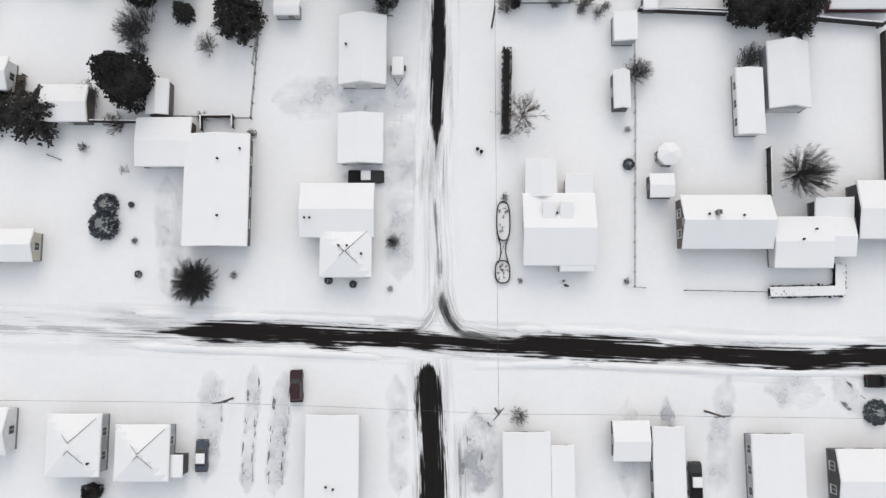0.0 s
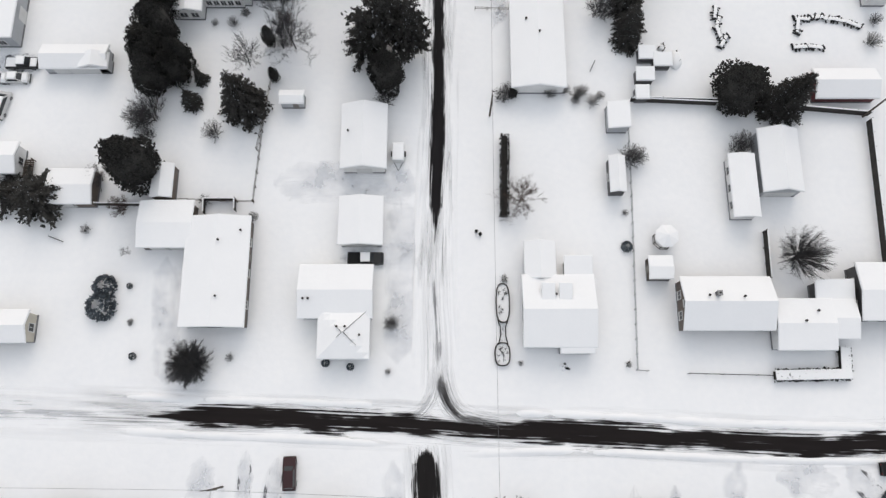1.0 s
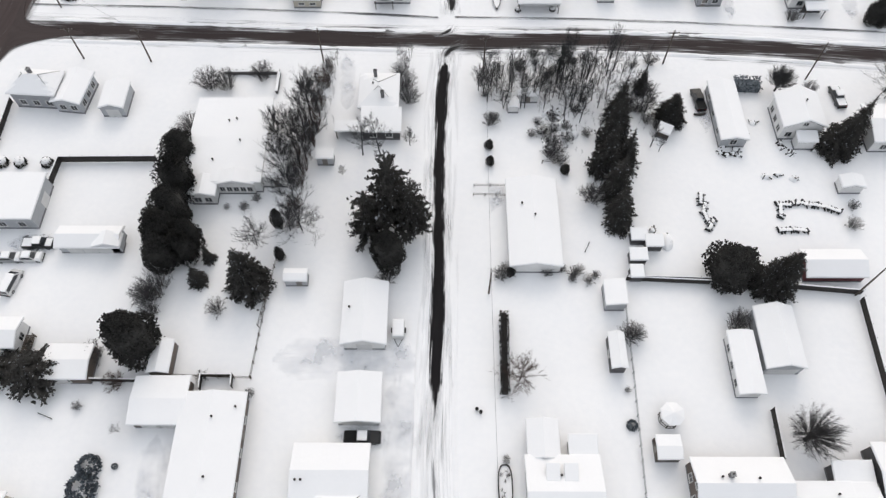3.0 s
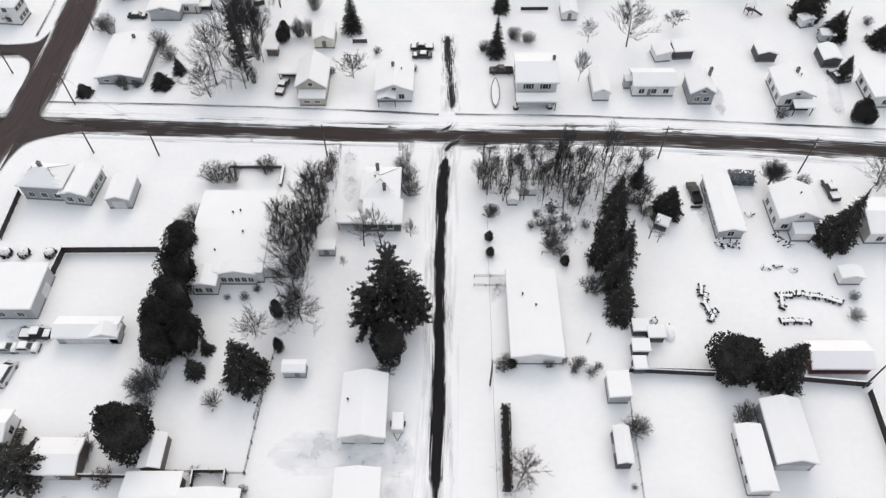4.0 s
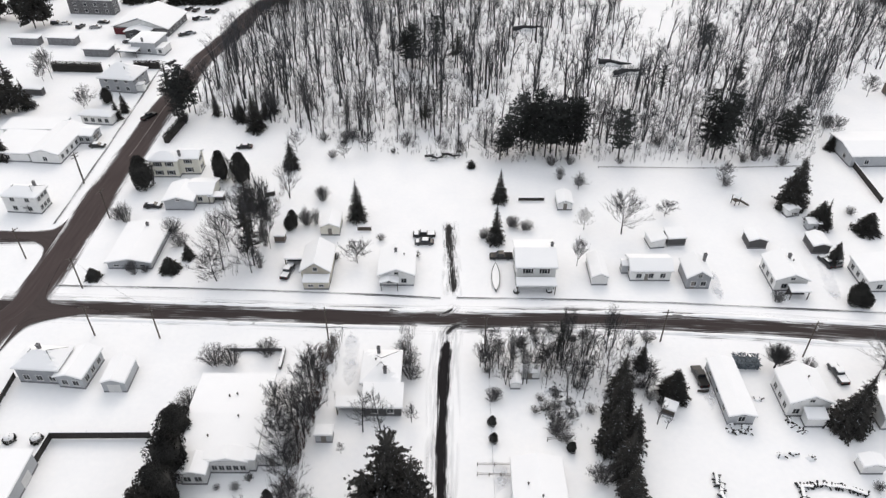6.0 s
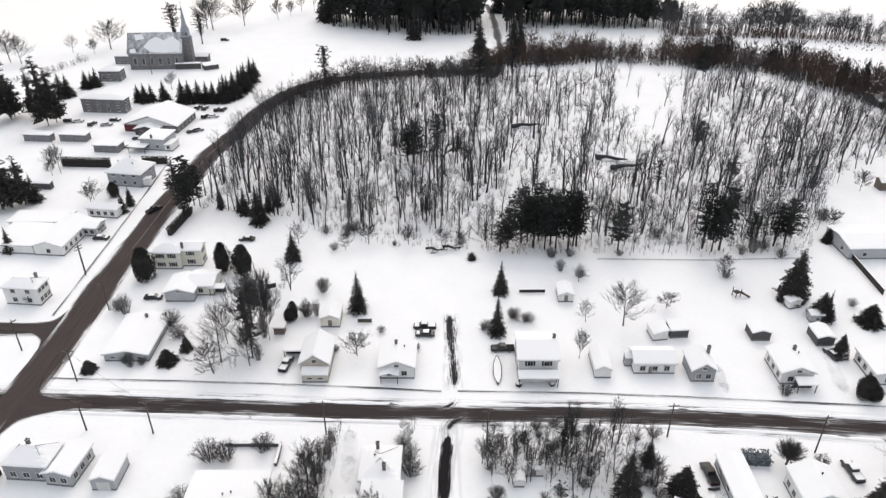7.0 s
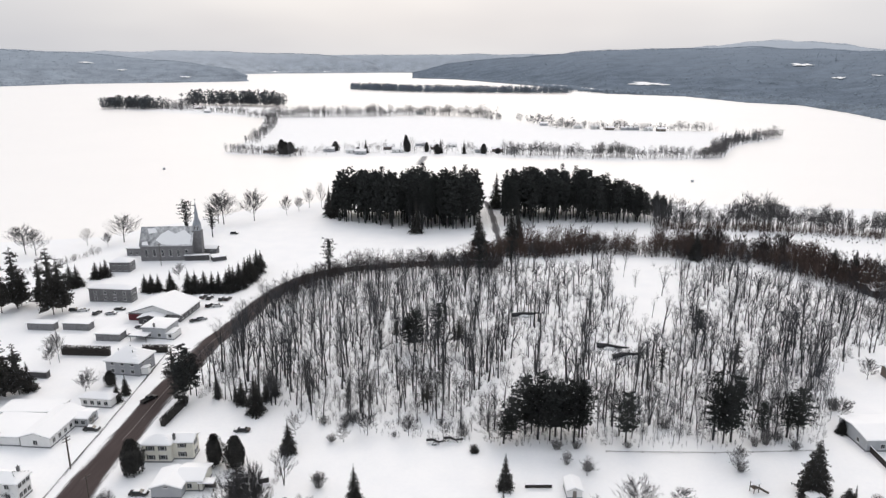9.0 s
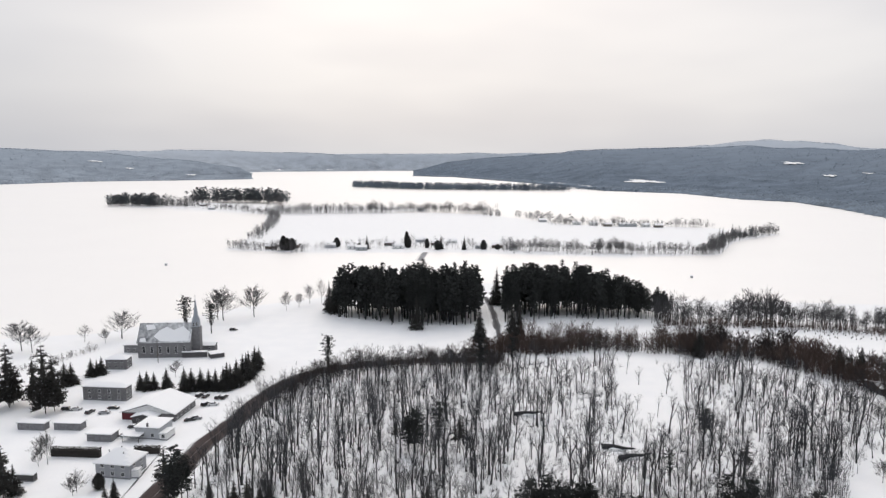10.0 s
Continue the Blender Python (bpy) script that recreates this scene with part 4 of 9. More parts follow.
def conifer(kind, seed):
    rng = random.Random(seed * 13 + 1)
    ob = thing({"spruce": "spruce_tree", "fir": "evergreen_tree", "broad": "pine_tree", "pine": "pine_tree", "redpine": "pine_tree", "grove": "pine_tree", "cedar": "cedar_tree", "scraggy": "pine_tree"}[kind], {"spruce": "dark green conical spruce with flecks of snow", "fir": "broad dark evergreen with drooping snow-flecked boughs", "broad": "large dark pine with a broad rounded crown", "pine": "tall dark pine with a ragged crown over a bare trunk", "grove": "tall dark pine with a full fine-needled crown", "redpine": "tall straight pine with a narrow dark crown",
                        "cedar": "dense dark rounded cedar standing in snow", "scraggy": "thin ragged pine with open whorls of boughs"}[kind], "tree")
    if kind == "spruce":
        tr, cr = conifer_parts(rng, 10, 2.2, 22, 14, sprays=12)
    elif kind == "fir":
        tr, cr = conifer_parts(rng, 10, 3.6, 22, 19, 0.06, 0.66, 22, 0.28, 0.7)
    elif kind == "broad":
        tr, cr = conifer_parts(rng, 10, 3.7, 15, 17, 0.14, 0.5, 30, 0.05, 0.6, 0.3)
    elif kind == "scraggy":
        tr, cr = conifer_parts(rng, 10, 2.0, 11, 7, 0.36, 0.55, 9, 0.1)
    elif kind == "grove":
        tr, cr = Shape(), Shape()
        tr.tube(bend(rng, (0, 0, -0.2), (0, 0, 1), 9.7, 5, 0.03, 0.1), [0.13, 0.115, 0.1, 0.08, 0.05, 0.015], 6)
        for t in range(15):
            u = 0.27 + 0.7 * (t + rng.uniform(-0.25, 0.25)) / 14
            wide = (0.3 + 1.75 * math.sin(math.pi * min(1, (1.04 - u) / 0.95)) ** 0.7) * rng.uniform(0.7, 1.15)
            for k in range(8 if u < 0.85 else 5):
                a = k * 0.785 + t * 0.9 + rng.uniform(-0.35, 0.35)
                reach = wide * rng.uniform(0.5, 1.1)
                z = 9.7 * u + rng.uniform(-0.2, 0.2)
                p, q = Vector((0, 0, z)), Vector((math.cos(a) * reach, math.sin(a) * reach, z + reach * rng.uniform(-0.08, 0.3)))
                tr.spike(p, q, 0.03)
                for g in range(7):
                    side = Vector((rng.uniform(-0.22, 0.22), rng.uniform(-0.22, 0.22), rng.uniform(-0.05, 0.12)))
                    cr.clump(p.lerp(q, 0.15 + 0.88 * (g + rng.random()) / 7) + side, rng.uniform(0.14, 0.28), rng, 4)
    elif kind == "redpine":
        tr, cr = Shape(), Shape()
        tr.tube(bend(rng, (0, 0, -0.2), (0, 0, 1), 9.8, 5, 0.02, 0.1), [0.11, 0.1, 0.09, 0.07, 0.045, 0.012], 6)
        for k in range(74):
            u = 0.4 + 0.6 * (k + rng.random()) / 74
            a = k * 2.4 + rng.uniform(-0.5, 0.5)
            reach = (0.25 + 1.05 * math.sin(math.pi * min(1, (1.04 - u) / 0.72)) ** 0.8) * rng.uniform(0.4, 1.15)
            p, q = Vector((0, 0, 9.8 * u)), Vector((math.cos(a) * reach, math.sin(a) * reach, 9.8 * u + reach * rng.uniform(-0.05, 0.3)))
            tr.spike(p, q, 0.025)
            for g in range(5):
                cr.clump(p.lerp(q, 0.15 + 0.88 * (g + rng.random()) / 5) + Vector((rng.uniform(-0.1, 0.1), rng.uniform(-0.1, 0.1), rng.uniform(-0.05, 0.12))), rng.uniform(0.13, 0.25), rng, 4)
    elif kind == "pine":
        tr, cr = Shape(), Shape()
        spine = bend(rng, (0, 0, -0.2), (0, 0, 1), 9.6, 5, 0.03, 0.1)
        tr.tube(spine, [0.17, 0.15, 0.13, 0.1, 0.07, 0.02], 6)
        for k in range(58):
            u = 0.28 + 0.72 * (k + rng.random()) / 58
            z = 9.8 * u
            a = k * 2.4 + rng.uniform(-0.4, 0.4)
            reach = 1.9 * math.sin(math.pi * min(1, (1.08 - u) / 0.75)) ** 0.6 * rng.uniform(0.5, 1.15)
            b = Vector((math.cos(a) * reach, math.sin(a) * reach, z + reach * 0.25))
            tr.spike((0, 0, z - 0.1), b, 0.035)
            for s in (0.3, 0.45, 0.6, 0.75, 0.85, 0.95, 1.05):
                c = Vector((0, 0, z)).lerp(b, s) + Vector((rng.uniform(-0.22, 0.22), rng.uniform(-0.22, 0.22), rng.uniform(-0.05, 0.2)))
                cr.clump(c, rng.uniform(0.16, 0.3), rng, 3)
            if k % 6 == 0:
                cr.clump((0, 0, z), 0.7 * math.sin(math.pi * min(1, (1.08 - u) / 0.75)) ** 0.6 + 0.15, rng, 5)
    else:
        tr, cr = Shape(), Shape()
        tr.tube([(0, 0, -0.2), (0, 0, 4)], [0.16, 0.08], 6)
        cr.lump((0, 0, 2.6), 1.72, 2.45, rng)
        for k in range(3400):
            z = rng.random() ** 0.75
            a = rng.uniform(0, 6.283)
            prof = math.sqrt(max(0.03, 1 - ((z - 0.42) / 0.6) ** 2))
            rad = 2.05 * prof * rng.uniform(0.72, 1.0) * (1 + 0.14 * math.sin(3 * a + seed) + 0.1 * math.sin(5 * a + z * 7))
            if z > 0.68:
                rad *= rng.random() ** 0.5
            p = Vector((math.cos(a) * rad, math.sin(a) * rad, 0.1 + z * 5.6))
            cr.clump(p, rng.uniform(0.08, 0.19), rng, 4)
    part("trunk", tr, BARK, ob)
    part("crown", cr, {"pine": PINE, "redpine": PINE, "grove": PINE, "cedar": CEDAR}.get(kind, NEEDLE), ob, "dark needle foliage")
    return ob


HEIGHTS = {"redpine": 10, "dense_fan": 5.6, "fan": 5.6, "bare": 10, "round": 10, "tall": 22, "young": 14, "brown": 10, "spruce": 10, "fir": 10, "broad": 10, "pine": 10, "grove": 10, "cedar": 5.8, "scraggy": 10, "bush": 1.45, "brown_bush": 1.45}
COUNT = [0]


WIDTHS = {"redpine": 2.6, "dense_fan": 9.6, "fan": 9.6, "bush": 2.0, "brown_bush": 2.0, "spruce": 5.0, "fir": 7.6, "broad": 8.4, "cedar": 4.5, "pine": 4.2, "grove": 4.4, "scraggy": 4.2, "round": 8.6, "brown": 8.5, "bare": 8.0}


def tree(kind, x, y, h, group="", label="", w=None):
    """A tree or shrub h metres high at (x, y)."""
    COUNT[0] += 1
    if kind in ("bush", "brown_bush") and not w:
        w = h * 1.85
    n = COUNT[0]
    seed = n % (5 if kind in ("bare", "tall", "bush", "spruce") else 3)
    if kind in ("bush", "brown_bush"):
        build = lambda: bare_bush(kind, seed)
    elif kind in ("fan", "dense_fan"):
        build = lambda: fan_tree(seed, kind == "dense_fan")
    elif kind in ("bare", "round", "tall", "young", "brown"):
        build = lambda: bare_tree(kind, seed)
    else:
        build = lambda: conifer(kind, seed)
    return place((kind, seed), build, x, y, h / HEIGHTS[kind], (n * 137.5) % 360, group, label, w / WIDTHS[kind] if w else None)


def snowy_shrub(x, y, r, h, seed, cap=False):
    """A clipped round shrub, its top whitened with snow."""
    ob = thing("shrub", "rounded evergreen shrub frosted with snow", "shrub", x, y)
    rng = random.Random(seed)
    cr = Shape()
    for _ in range(420):
        a, z = rng.uniform(0, 6.283), rng.random()
        rad = r * math.sqrt(max(0.02, 1 - (z * 1.02 - 0.1) ** 2)) * rng.uniform(0.75, 1.02)
        cr.clump((math.cos(a) * rad * 0.95, math.sin(a) * rad * 0.95, z * h * 0.92), r * rng.uniform(0.12, 0.2), rng, 3)
    part("foliage", cr, CEDAR if cap else FROSTED, ob)
    if cap:
        top = Shape().lump((0, 0, h * 0.62), r * 0.8, h * 0.42, rng, 12, 8)
        part("snow_cap", top, ROOF_SNOW, ob, "cap of snow on the shrub", True)
    part("stem", Shape().tube([(0, 0, -0.2), (0, 0, h * 0.7)], [0.1, 0.05], 5), BARK, ob)
    return ob


def hedge(x0, y0, x1, y1, width, h, label, mat=None, snow=False, seed=1):
    """A clipped hedge of many small sprays along a line."""
    a, b = Vector((x0, y0, 0)), Vector((x1, y1, 0))
    d = b - a
    ln = d.length
    ang = math.degrees(math.atan2(d.y, d.x))
    ob = thing("hedge", label, "hedge", *((a + b) / 2).xy, 0, ang)
    rng = random.Random(seed)
    sh = Shape()
    for _ in range(int(ln * (width + 2 * h) * 9)):
        x, y, z = rng.uniform(-ln / 2, ln / 2), rng.uniform(-width / 2, width / 2), h * rng.random() ** 0.6
        if rng.random() < 0.65:
            if rng.random() < 0.5:
                z = h * rng.uniform(0.85, 1.05)
            else:
                y = math.copysign(width / 2, y) * rng.uniform(0.85, 1.05)
        sh.clump((x, y, z), rng.uniform(0.16, 0.3), rng, 3)
    part("foliage", sh, mat or CEDAR, ob)
    part("core", Shape().box(-ln / 2 + 0.1, -width * 0.32, -0.2, ln / 2 - 0.1, width * 0.32, h * 0.75), DARK_WOOD if mat is None else mat, ob)
    if snow:
        part("snow_cap", roof_shell("flat", ln / 2, width * 0.42, 0, h * 0.98, 0.0, 0.16, 0.12, 0.12, seed * 3.3, 14), ROOF_SNOW, ob, "lumpy cap of snow on the hedge", True)
    return ob


# ---- builders: vehicles ----
CARS = {  # length, width, profile of the body (x, z), cabin (x at base and top), heights
    "sedan": (4.6, 1.8, ((-2.3, 0.35), (-2.3, 0.85), (-2.0, 0.95), (-1.1, 1.0), (0.9, 0.98), (2.1, 0.85), (2.3, 0.65), (2.3, 0.35)), (-1.55, -0.95, 0.35, 1.15), 1.0, 1.45),
    "suv": (4.7, 1.9, ((-2.35, 0.4), (-2.35, 1.05), (-2.2, 1.1), (0.9, 1.1), (2.1, 0.98), (2.35, 0.75), (2.35, 0.4)), (-2.2, -1.95, 0.35, 1.1), 1.1, 1.75),
    "van": (4.9, 1.95, ((-2.45, 0.4), (-2.45, 1.05), (1.5, 1.05), (2.3, 0.9), (2.45, 0.7), (2.45, 0.4)), (-2.4, -2.25, 1.0, 1.9), 1.05, 1.85),
    "pickup": (5.5, 1.95, ((-2.75, 0.45), (-2.75, 1.1), (0.9, 1.1), (2.5, 1.0), (2.75, 0.8), (2.75, 0.45)), (-0.75, -0.6, 0.7, 1.3), 1.1, 1.8)}


def make_car(kind, paint, snow):
    ln, wd, prof, (c0, c1, c2, c3), zb, zt = CARS[kind]
    names = {"sedan": "sedan", "suv": "sport utility vehicle", "van": "minivan", "pickup": "pickup truck"}
    snows = {0: "parked on packed snow", 1: "with snow on its roof and bonnet", 2: "buried under a thick cap of snow", 3: "with a patch of snow on its roof"}[snow]
    ob = thing("pickup_truck" if kind == "pickup" else "car", f"{paint.replace('_', ' ')} {names[kind]} {snows}", "truck" if kind == "pickup" else "car")
    hw = wd / 2
    sh = Shape()
    n = len(prof)
    for y, k in ((-hw, 0.96), (-hw + 0.08, 1.0), (hw - 0.08, 1.0), (hw, 0.96)):
        sh.v += [(px * k, y, pz if pz < 0.6 else pz - (0.05 if k < 1 else 0)) for px, pz in prof]
    for s in range(3):
        for i in range(n):
            j = (i + 1) % n
            sh.f.append((s * n + i, s * n + j, (s + 1) * n + j, (s + 1) * n + i))
    sh.f += [tuple(range(n))[::-1], tuple(3 * n + i for i in range(n))]
    part("body", sh, PAINTS[paint], ob)
    cw, tw = hw - 0.1, hw - 0.28
    cab = Shape()
    cab.add([(c0, -cw, zb - 0.03), (c3, -cw, zb - 0.03), (c3, cw, zb - 0.03), (c0, cw, zb - 0.03), (c1, -tw, zt), (c2, -tw, zt), (c2, tw, zt), (c1, tw, zt)],
            [(4, 5, 6, 7), (0, 1, 5, 4), (1, 2, 6, 5), (2, 3, 7, 6), (3, 0, 4, 7)])
    cabin = part("cabin", cab, PAINTS[paint], ob)

    def pane(name, q):
        c = sum((Vector(p) for p in q), Vector()) / 4
        nrm = (Vector(q[1]) - Vector(q[0])).cross(Vector(q[2]) - Vector(q[0])).normalized()
        s = Shape()
        ins = [c + (Vector(p) - c) * 0.84 for p in q]
        s.add([p + nrm * 0.012 for p in ins] + [p - nrm * 0.02 for p in ins], [(0, 1, 2, 3), (7, 6, 5, 4), (0, 4, 5, 1), (1, 5, 6, 2), (2, 6, 7, 3), (3, 7, 4, 0)])
        part(name, s, GLASS, cabin)
    pane("windscreen", [(c3, -cw, zb), (c3, cw, zb), (c2, tw, zt), (c2, -tw, zt)])
    pane("rear_window", [(c0, cw, zb), (c0, -cw, zb), (c1, -tw, zt), (c1, tw, zt)])
    pane("side_window", [(c0, -cw, zb), (c3, -cw, zb), (c2, -tw, zt), (c1, -tw, zt)])
    pane("side_window", [(c3, cw, zb), (c0, cw, zb), (c1, tw, zt), (c2, tw, zt)])
    for x in (-ln * 0.31, ln * 0.32):
        for s in (-1, 1):
            y = s * (hw - 0.1)
            wh = Shape().tube([(x, y - 0.11, 0.34), (x, y + 0.11, 0.34)], [0.34, 0.34], 14)
            wheel = part("tyre", wh, RUBBER, ob)
            part("rim", Shape().tube([(x, y + s * 0.105, 0.34), (x, y + s * 0.13, 0.34)], [0.2, 0.18], 10), RIM, wheel)
    for s in (-1, 1):
        y = s * (hw - 0.32)
        part("headlight", Shape().box(ln / 2 - 0.09, y - 0.17, 0.62, ln / 2 + 0.02, y + 0.17, 0.76), LAMP_GLASS, ob)
        part("tail_light", Shape().box(-ln / 2 - 0.02, y - 0.12, 0.68, -ln / 2 + 0.08, y + 0.12, 0.9), TAIL, ob)
    for z, x in ((0.48, ln / 2), (0.5, -ln / 2)):
        part("bumper", Shape().box(x - 0.1, -hw + 0.06, z - 0.1, x + 0.06, hw - 0.06, z + 0.1), RUBBER, ob)
    if kind == "pickup":
        bed = Shape().box(-2.62, -hw + 0.14, 0.75, -0.85, hw - 0.14, 1.14)
        part("load_bed", bed, ROOF_SNOW if snow in (1, 2) else RUBBER, ob, "open load bed filled with snow" if snow in (1, 2) else "empty black load bed")
    if snow:
        t = 0.28 if snow == 2 else 0.14

        def pad(x0, x1, w, z, name="snow_cover"):
            ps = roof_shell("flat", abs(x1 - x0) / 2, w, 0, z, 0.0, t, 0.16, 0.04, x0 + z, 6)
            ps.v = [(a + (x0 + x1) / 2, b, c) for a, b, c in ps.v]
            part(name, ps, ROOF_SNOW, ob, "cap of snow", True)
        pad(c1 - 0.1, c2 + 0.1, tw + 0.06, zt - 0.02)
        if kind != "van" and snow != 3:
            pad(c3 + 0.1, ln / 2 - 0.25, hw - 0.2, zb - 0.1)
        if snow == 2:
            if kind == "sedan":
                pad(-ln / 2 + 0.1, c0, hw - 0.2, zb - 0.03)
            pad(-ln / 2 + 0.15, ln / 2 - 0.2, hw - 0.02, zb - 0.3)
    return ob


def car(x, y, rot, kind, paint, snow=1):
    return place(("car", kind, paint, snow), lambda: make_car(kind, paint, snow), x, y, 1.0, rot)


# ---- builders: street furniture and yards ----
def utility_pole(x, y, h, rot=0.0, lamp=False, transformer=False):
    ob = thing("utility_pole", "weathered wooden utility pole with a cross-arm at the roadside", "pole", x, y, 0, rot, "poles along the streets")
    part("pole", Shape().tube([(0, 0, -0.3), (0, 0, h * 0.5), (0, 0, h)], [0.17, 0.15, 0.11], 8), WOOD, ob)
    arm = part("crossarm", Shape().box(-1.15, -0.07, h - 0.75, 1.15, 0.07, h - 0.6), WOOD, ob)
    for u in (-1.0, -0.4, 0.4, 1.0):
        part("insulator", Shape().tube([(u, 0, h - 0.6), (u, 0, h - 0.5), (u, 0, h - 0.4)], [0.03, 0.07, 0.04], 6), METAL, arm)
    for s in (-1, 1):
        part("brace", Shape().tube([(0, 0.09, h - 1.3), (s * 0.6, 0.09, h - 0.7)], [0.025, 0.025], 4), METAL, ob)
    if transformer:
        part("transformer", Shape().tube([(0.32, 0, h - 2.4), (0.32, 0, h - 1.5)], [0.24, 0.24], 10), METAL, ob, "grey can transformer")
    if lamp:
        part("lamp_arm", Shape().tube([(0, 0, h - 1.5), (0, -1.4, h - 1.0), (0, -2.2, h - 1.05)], [0.04, 0.035, 0.03], 5), METAL, ob)
        part("lamp_head", Shape().box(-0.13, -2.75, h - 1.15, 0.13, -2.15, h - 1.0, 0.03), METAL, ob)
    return ob


def cable(a, b, sag=0.8, r=0.022):
    a, b = Vector(a), Vector(b)
    pts = [a.lerp(b, k / 12) - Vector((0, 0, sag * 4 * (k / 12) * (1 - k / 12))) for k in range(13)]
    ob = part("overhead_wire", Shape().tube(pts, [r] * 13, 3, False), CABLE)
    return tagged(ob, "thin dark overhead cable sagging between two poles", "cable", "wires along the streets")


def fence(x0, y0, x1, y1, h, label, kind="board", mat=None, gap=2.4):
    """Posts with boards, pickets of wire mesh or rails between them."""
    a, b = Vector((x0, y0, 0)), Vector((x1, y1, 0))
    d = b - a
    ln = d.length
    ob = thing("fence", label, "fence", x0, y0, 0, math.degrees(math.atan2(d.y, d.x)))
    n = max(1, round(ln / gap))
    mat = mat or DARK_WOOD
    pm = Shape().box(-0.06, -0.06, -0.3, 0.06, 0.06, h + 0.08).mesh("post", mat)
    for k in range(n + 1):
        p = new("post", pm)
        p.parent, p.location = ob, (ln * k / n, 0, 0)
    if kind == "board":
        bm = Shape().box(0.02, -0.1, 0.02, ln / n - 0.02, -0.06, h).mesh("panel", mat)
        cm = roof_shell("flat", ln / n / 2, 0.11, 0, h, 0.0, 0.1, 0.06, 0.02, 1.0, 4).mesh("snow_cap", ROOF_SNOW, True)
        for k in range(n):
            p = new("panel", bm)
            p.parent, p.location = ob, (ln * k / n, 0, 0)
            c = new("snow_cap", cm)
            c.parent, c.location = p, (ln / n / 2, -0.06, 0)
    else:
        for z in ([h, h * 0.5] if kind == "rail" else [h, h * 0.66, h * 0.33]):
            r = 0.05 if kind == "rail" else 0.03
            part("rail", Shape().tube([(0, 0, z), (ln, 0, z)], [r, r], 4), mat, ob)
    return ob


def snow_lump(x, y, rx, ry, h, label, core=None, seed=1, rot=0.0, name="snow_mound", category="snow"):
    """Something low under snow: an uneven rounded mound, with dark pieces of what it covers sticking out."""
    ob = thing(name, label, category, x, y, -0.05, rot)
    sh = Shape()
    n, m = 12, 5
    for j in range(m + 1):
        v = j / m
        for i in range(n):
            a = 6.283 * i / n
            k = math.cos(v * 1.45) * (1 + 0.2 * noise.noise((math.cos(a) * 1.5 + seed, math.sin(a) * 1.5, v)))
            sh.v.append((math.cos(a) * rx * k, math.sin(a) * ry * k, h * math.sin(v * 1.5708) * (1 + 0.25 * noise.noise((a, v * 2, seed)))))
    sh.f = [(j * n + i, j * n + (i + 1) % n, (j + 1) * n + (i + 1) % n, (j + 1) * n + i) for j in range(m) for i in range(n)] + [tuple(m * n + i for i in range(n))]
    part("snow", sh, ROOF_SNOW, ob, "", True)
    if core:
        rng = random.Random(seed)
        for _ in range(5):
            a, k = rng.uniform(0, 6.283), rng.uniform(0.4, 0.95)
            px_, py_ = math.cos(a) * rx * k, math.sin(a) * ry * k
            s = rng.uniform(0.12, 0.35)
            d = Vector((rng.uniform(-1, 1), rng.uniform(-1, 1), rng.uniform(0, 0.5))).normalized() * s * 2
            zc = h * (1.05 - k * 0.75)
            part("exposed_piece", Shape().tube([Vector((px_, py_, zc)) - d, Vector((px_, py_, zc)) + d], [s * 0.5, s * 0.4], 5), core, ob)
    return ob


def planter(x, y, w, d, h, label, rot=0.0):
    ob = thing("planter", label, "planter", x, y, 0, rot)
    t = 0.16
    sh = Shape()
    n = 20
    for r in ((0, 0), (0, h), (t, h), (t, h * 0.5)):
        for i in range(n):
            a = 6.283 * i / n
            c, s = math.cos(a), math.sin(a)
            e = (abs(c) ** 3 + abs(s) ** 3) ** (-1 / 3)
            sh.v.append((c * e * (w / 2 - r[0]), s * e * (d / 2 - r[0]), r[1]))
    sh.f = [(j * n + i, j * n + (i + 1) % n, (j + 1) * n + (i + 1) % n, (j + 1) * n + i) for j in range(3) for i in range(n)]
    part("kerb", sh, DARK_WOOD, ob, "dark low edging")
    part("snow_fill", Shape().add([v for v in sh.v[3 * n:]], [tuple(range(n))]), ROOF_SNOW, ob)
    rng = random.Random(int(x * 7))
    for _ in range(12):
        st = Shape()
        u, v = rng.uniform(-0.3, 0.3) * w, rng.uniform(-0.35, 0.35) * d
        for _ in range(9):
            a = rng.uniform(0, 6.283)
            st.spike((u, v, h * 0.4), (u + math.cos(a) * 0.4, v + math.sin(a) * 0.4, h + rng.uniform(0.1, 0.5)), 0.03)
        part("plant", st, TWIG, ob, "withered garden plant")
    return ob


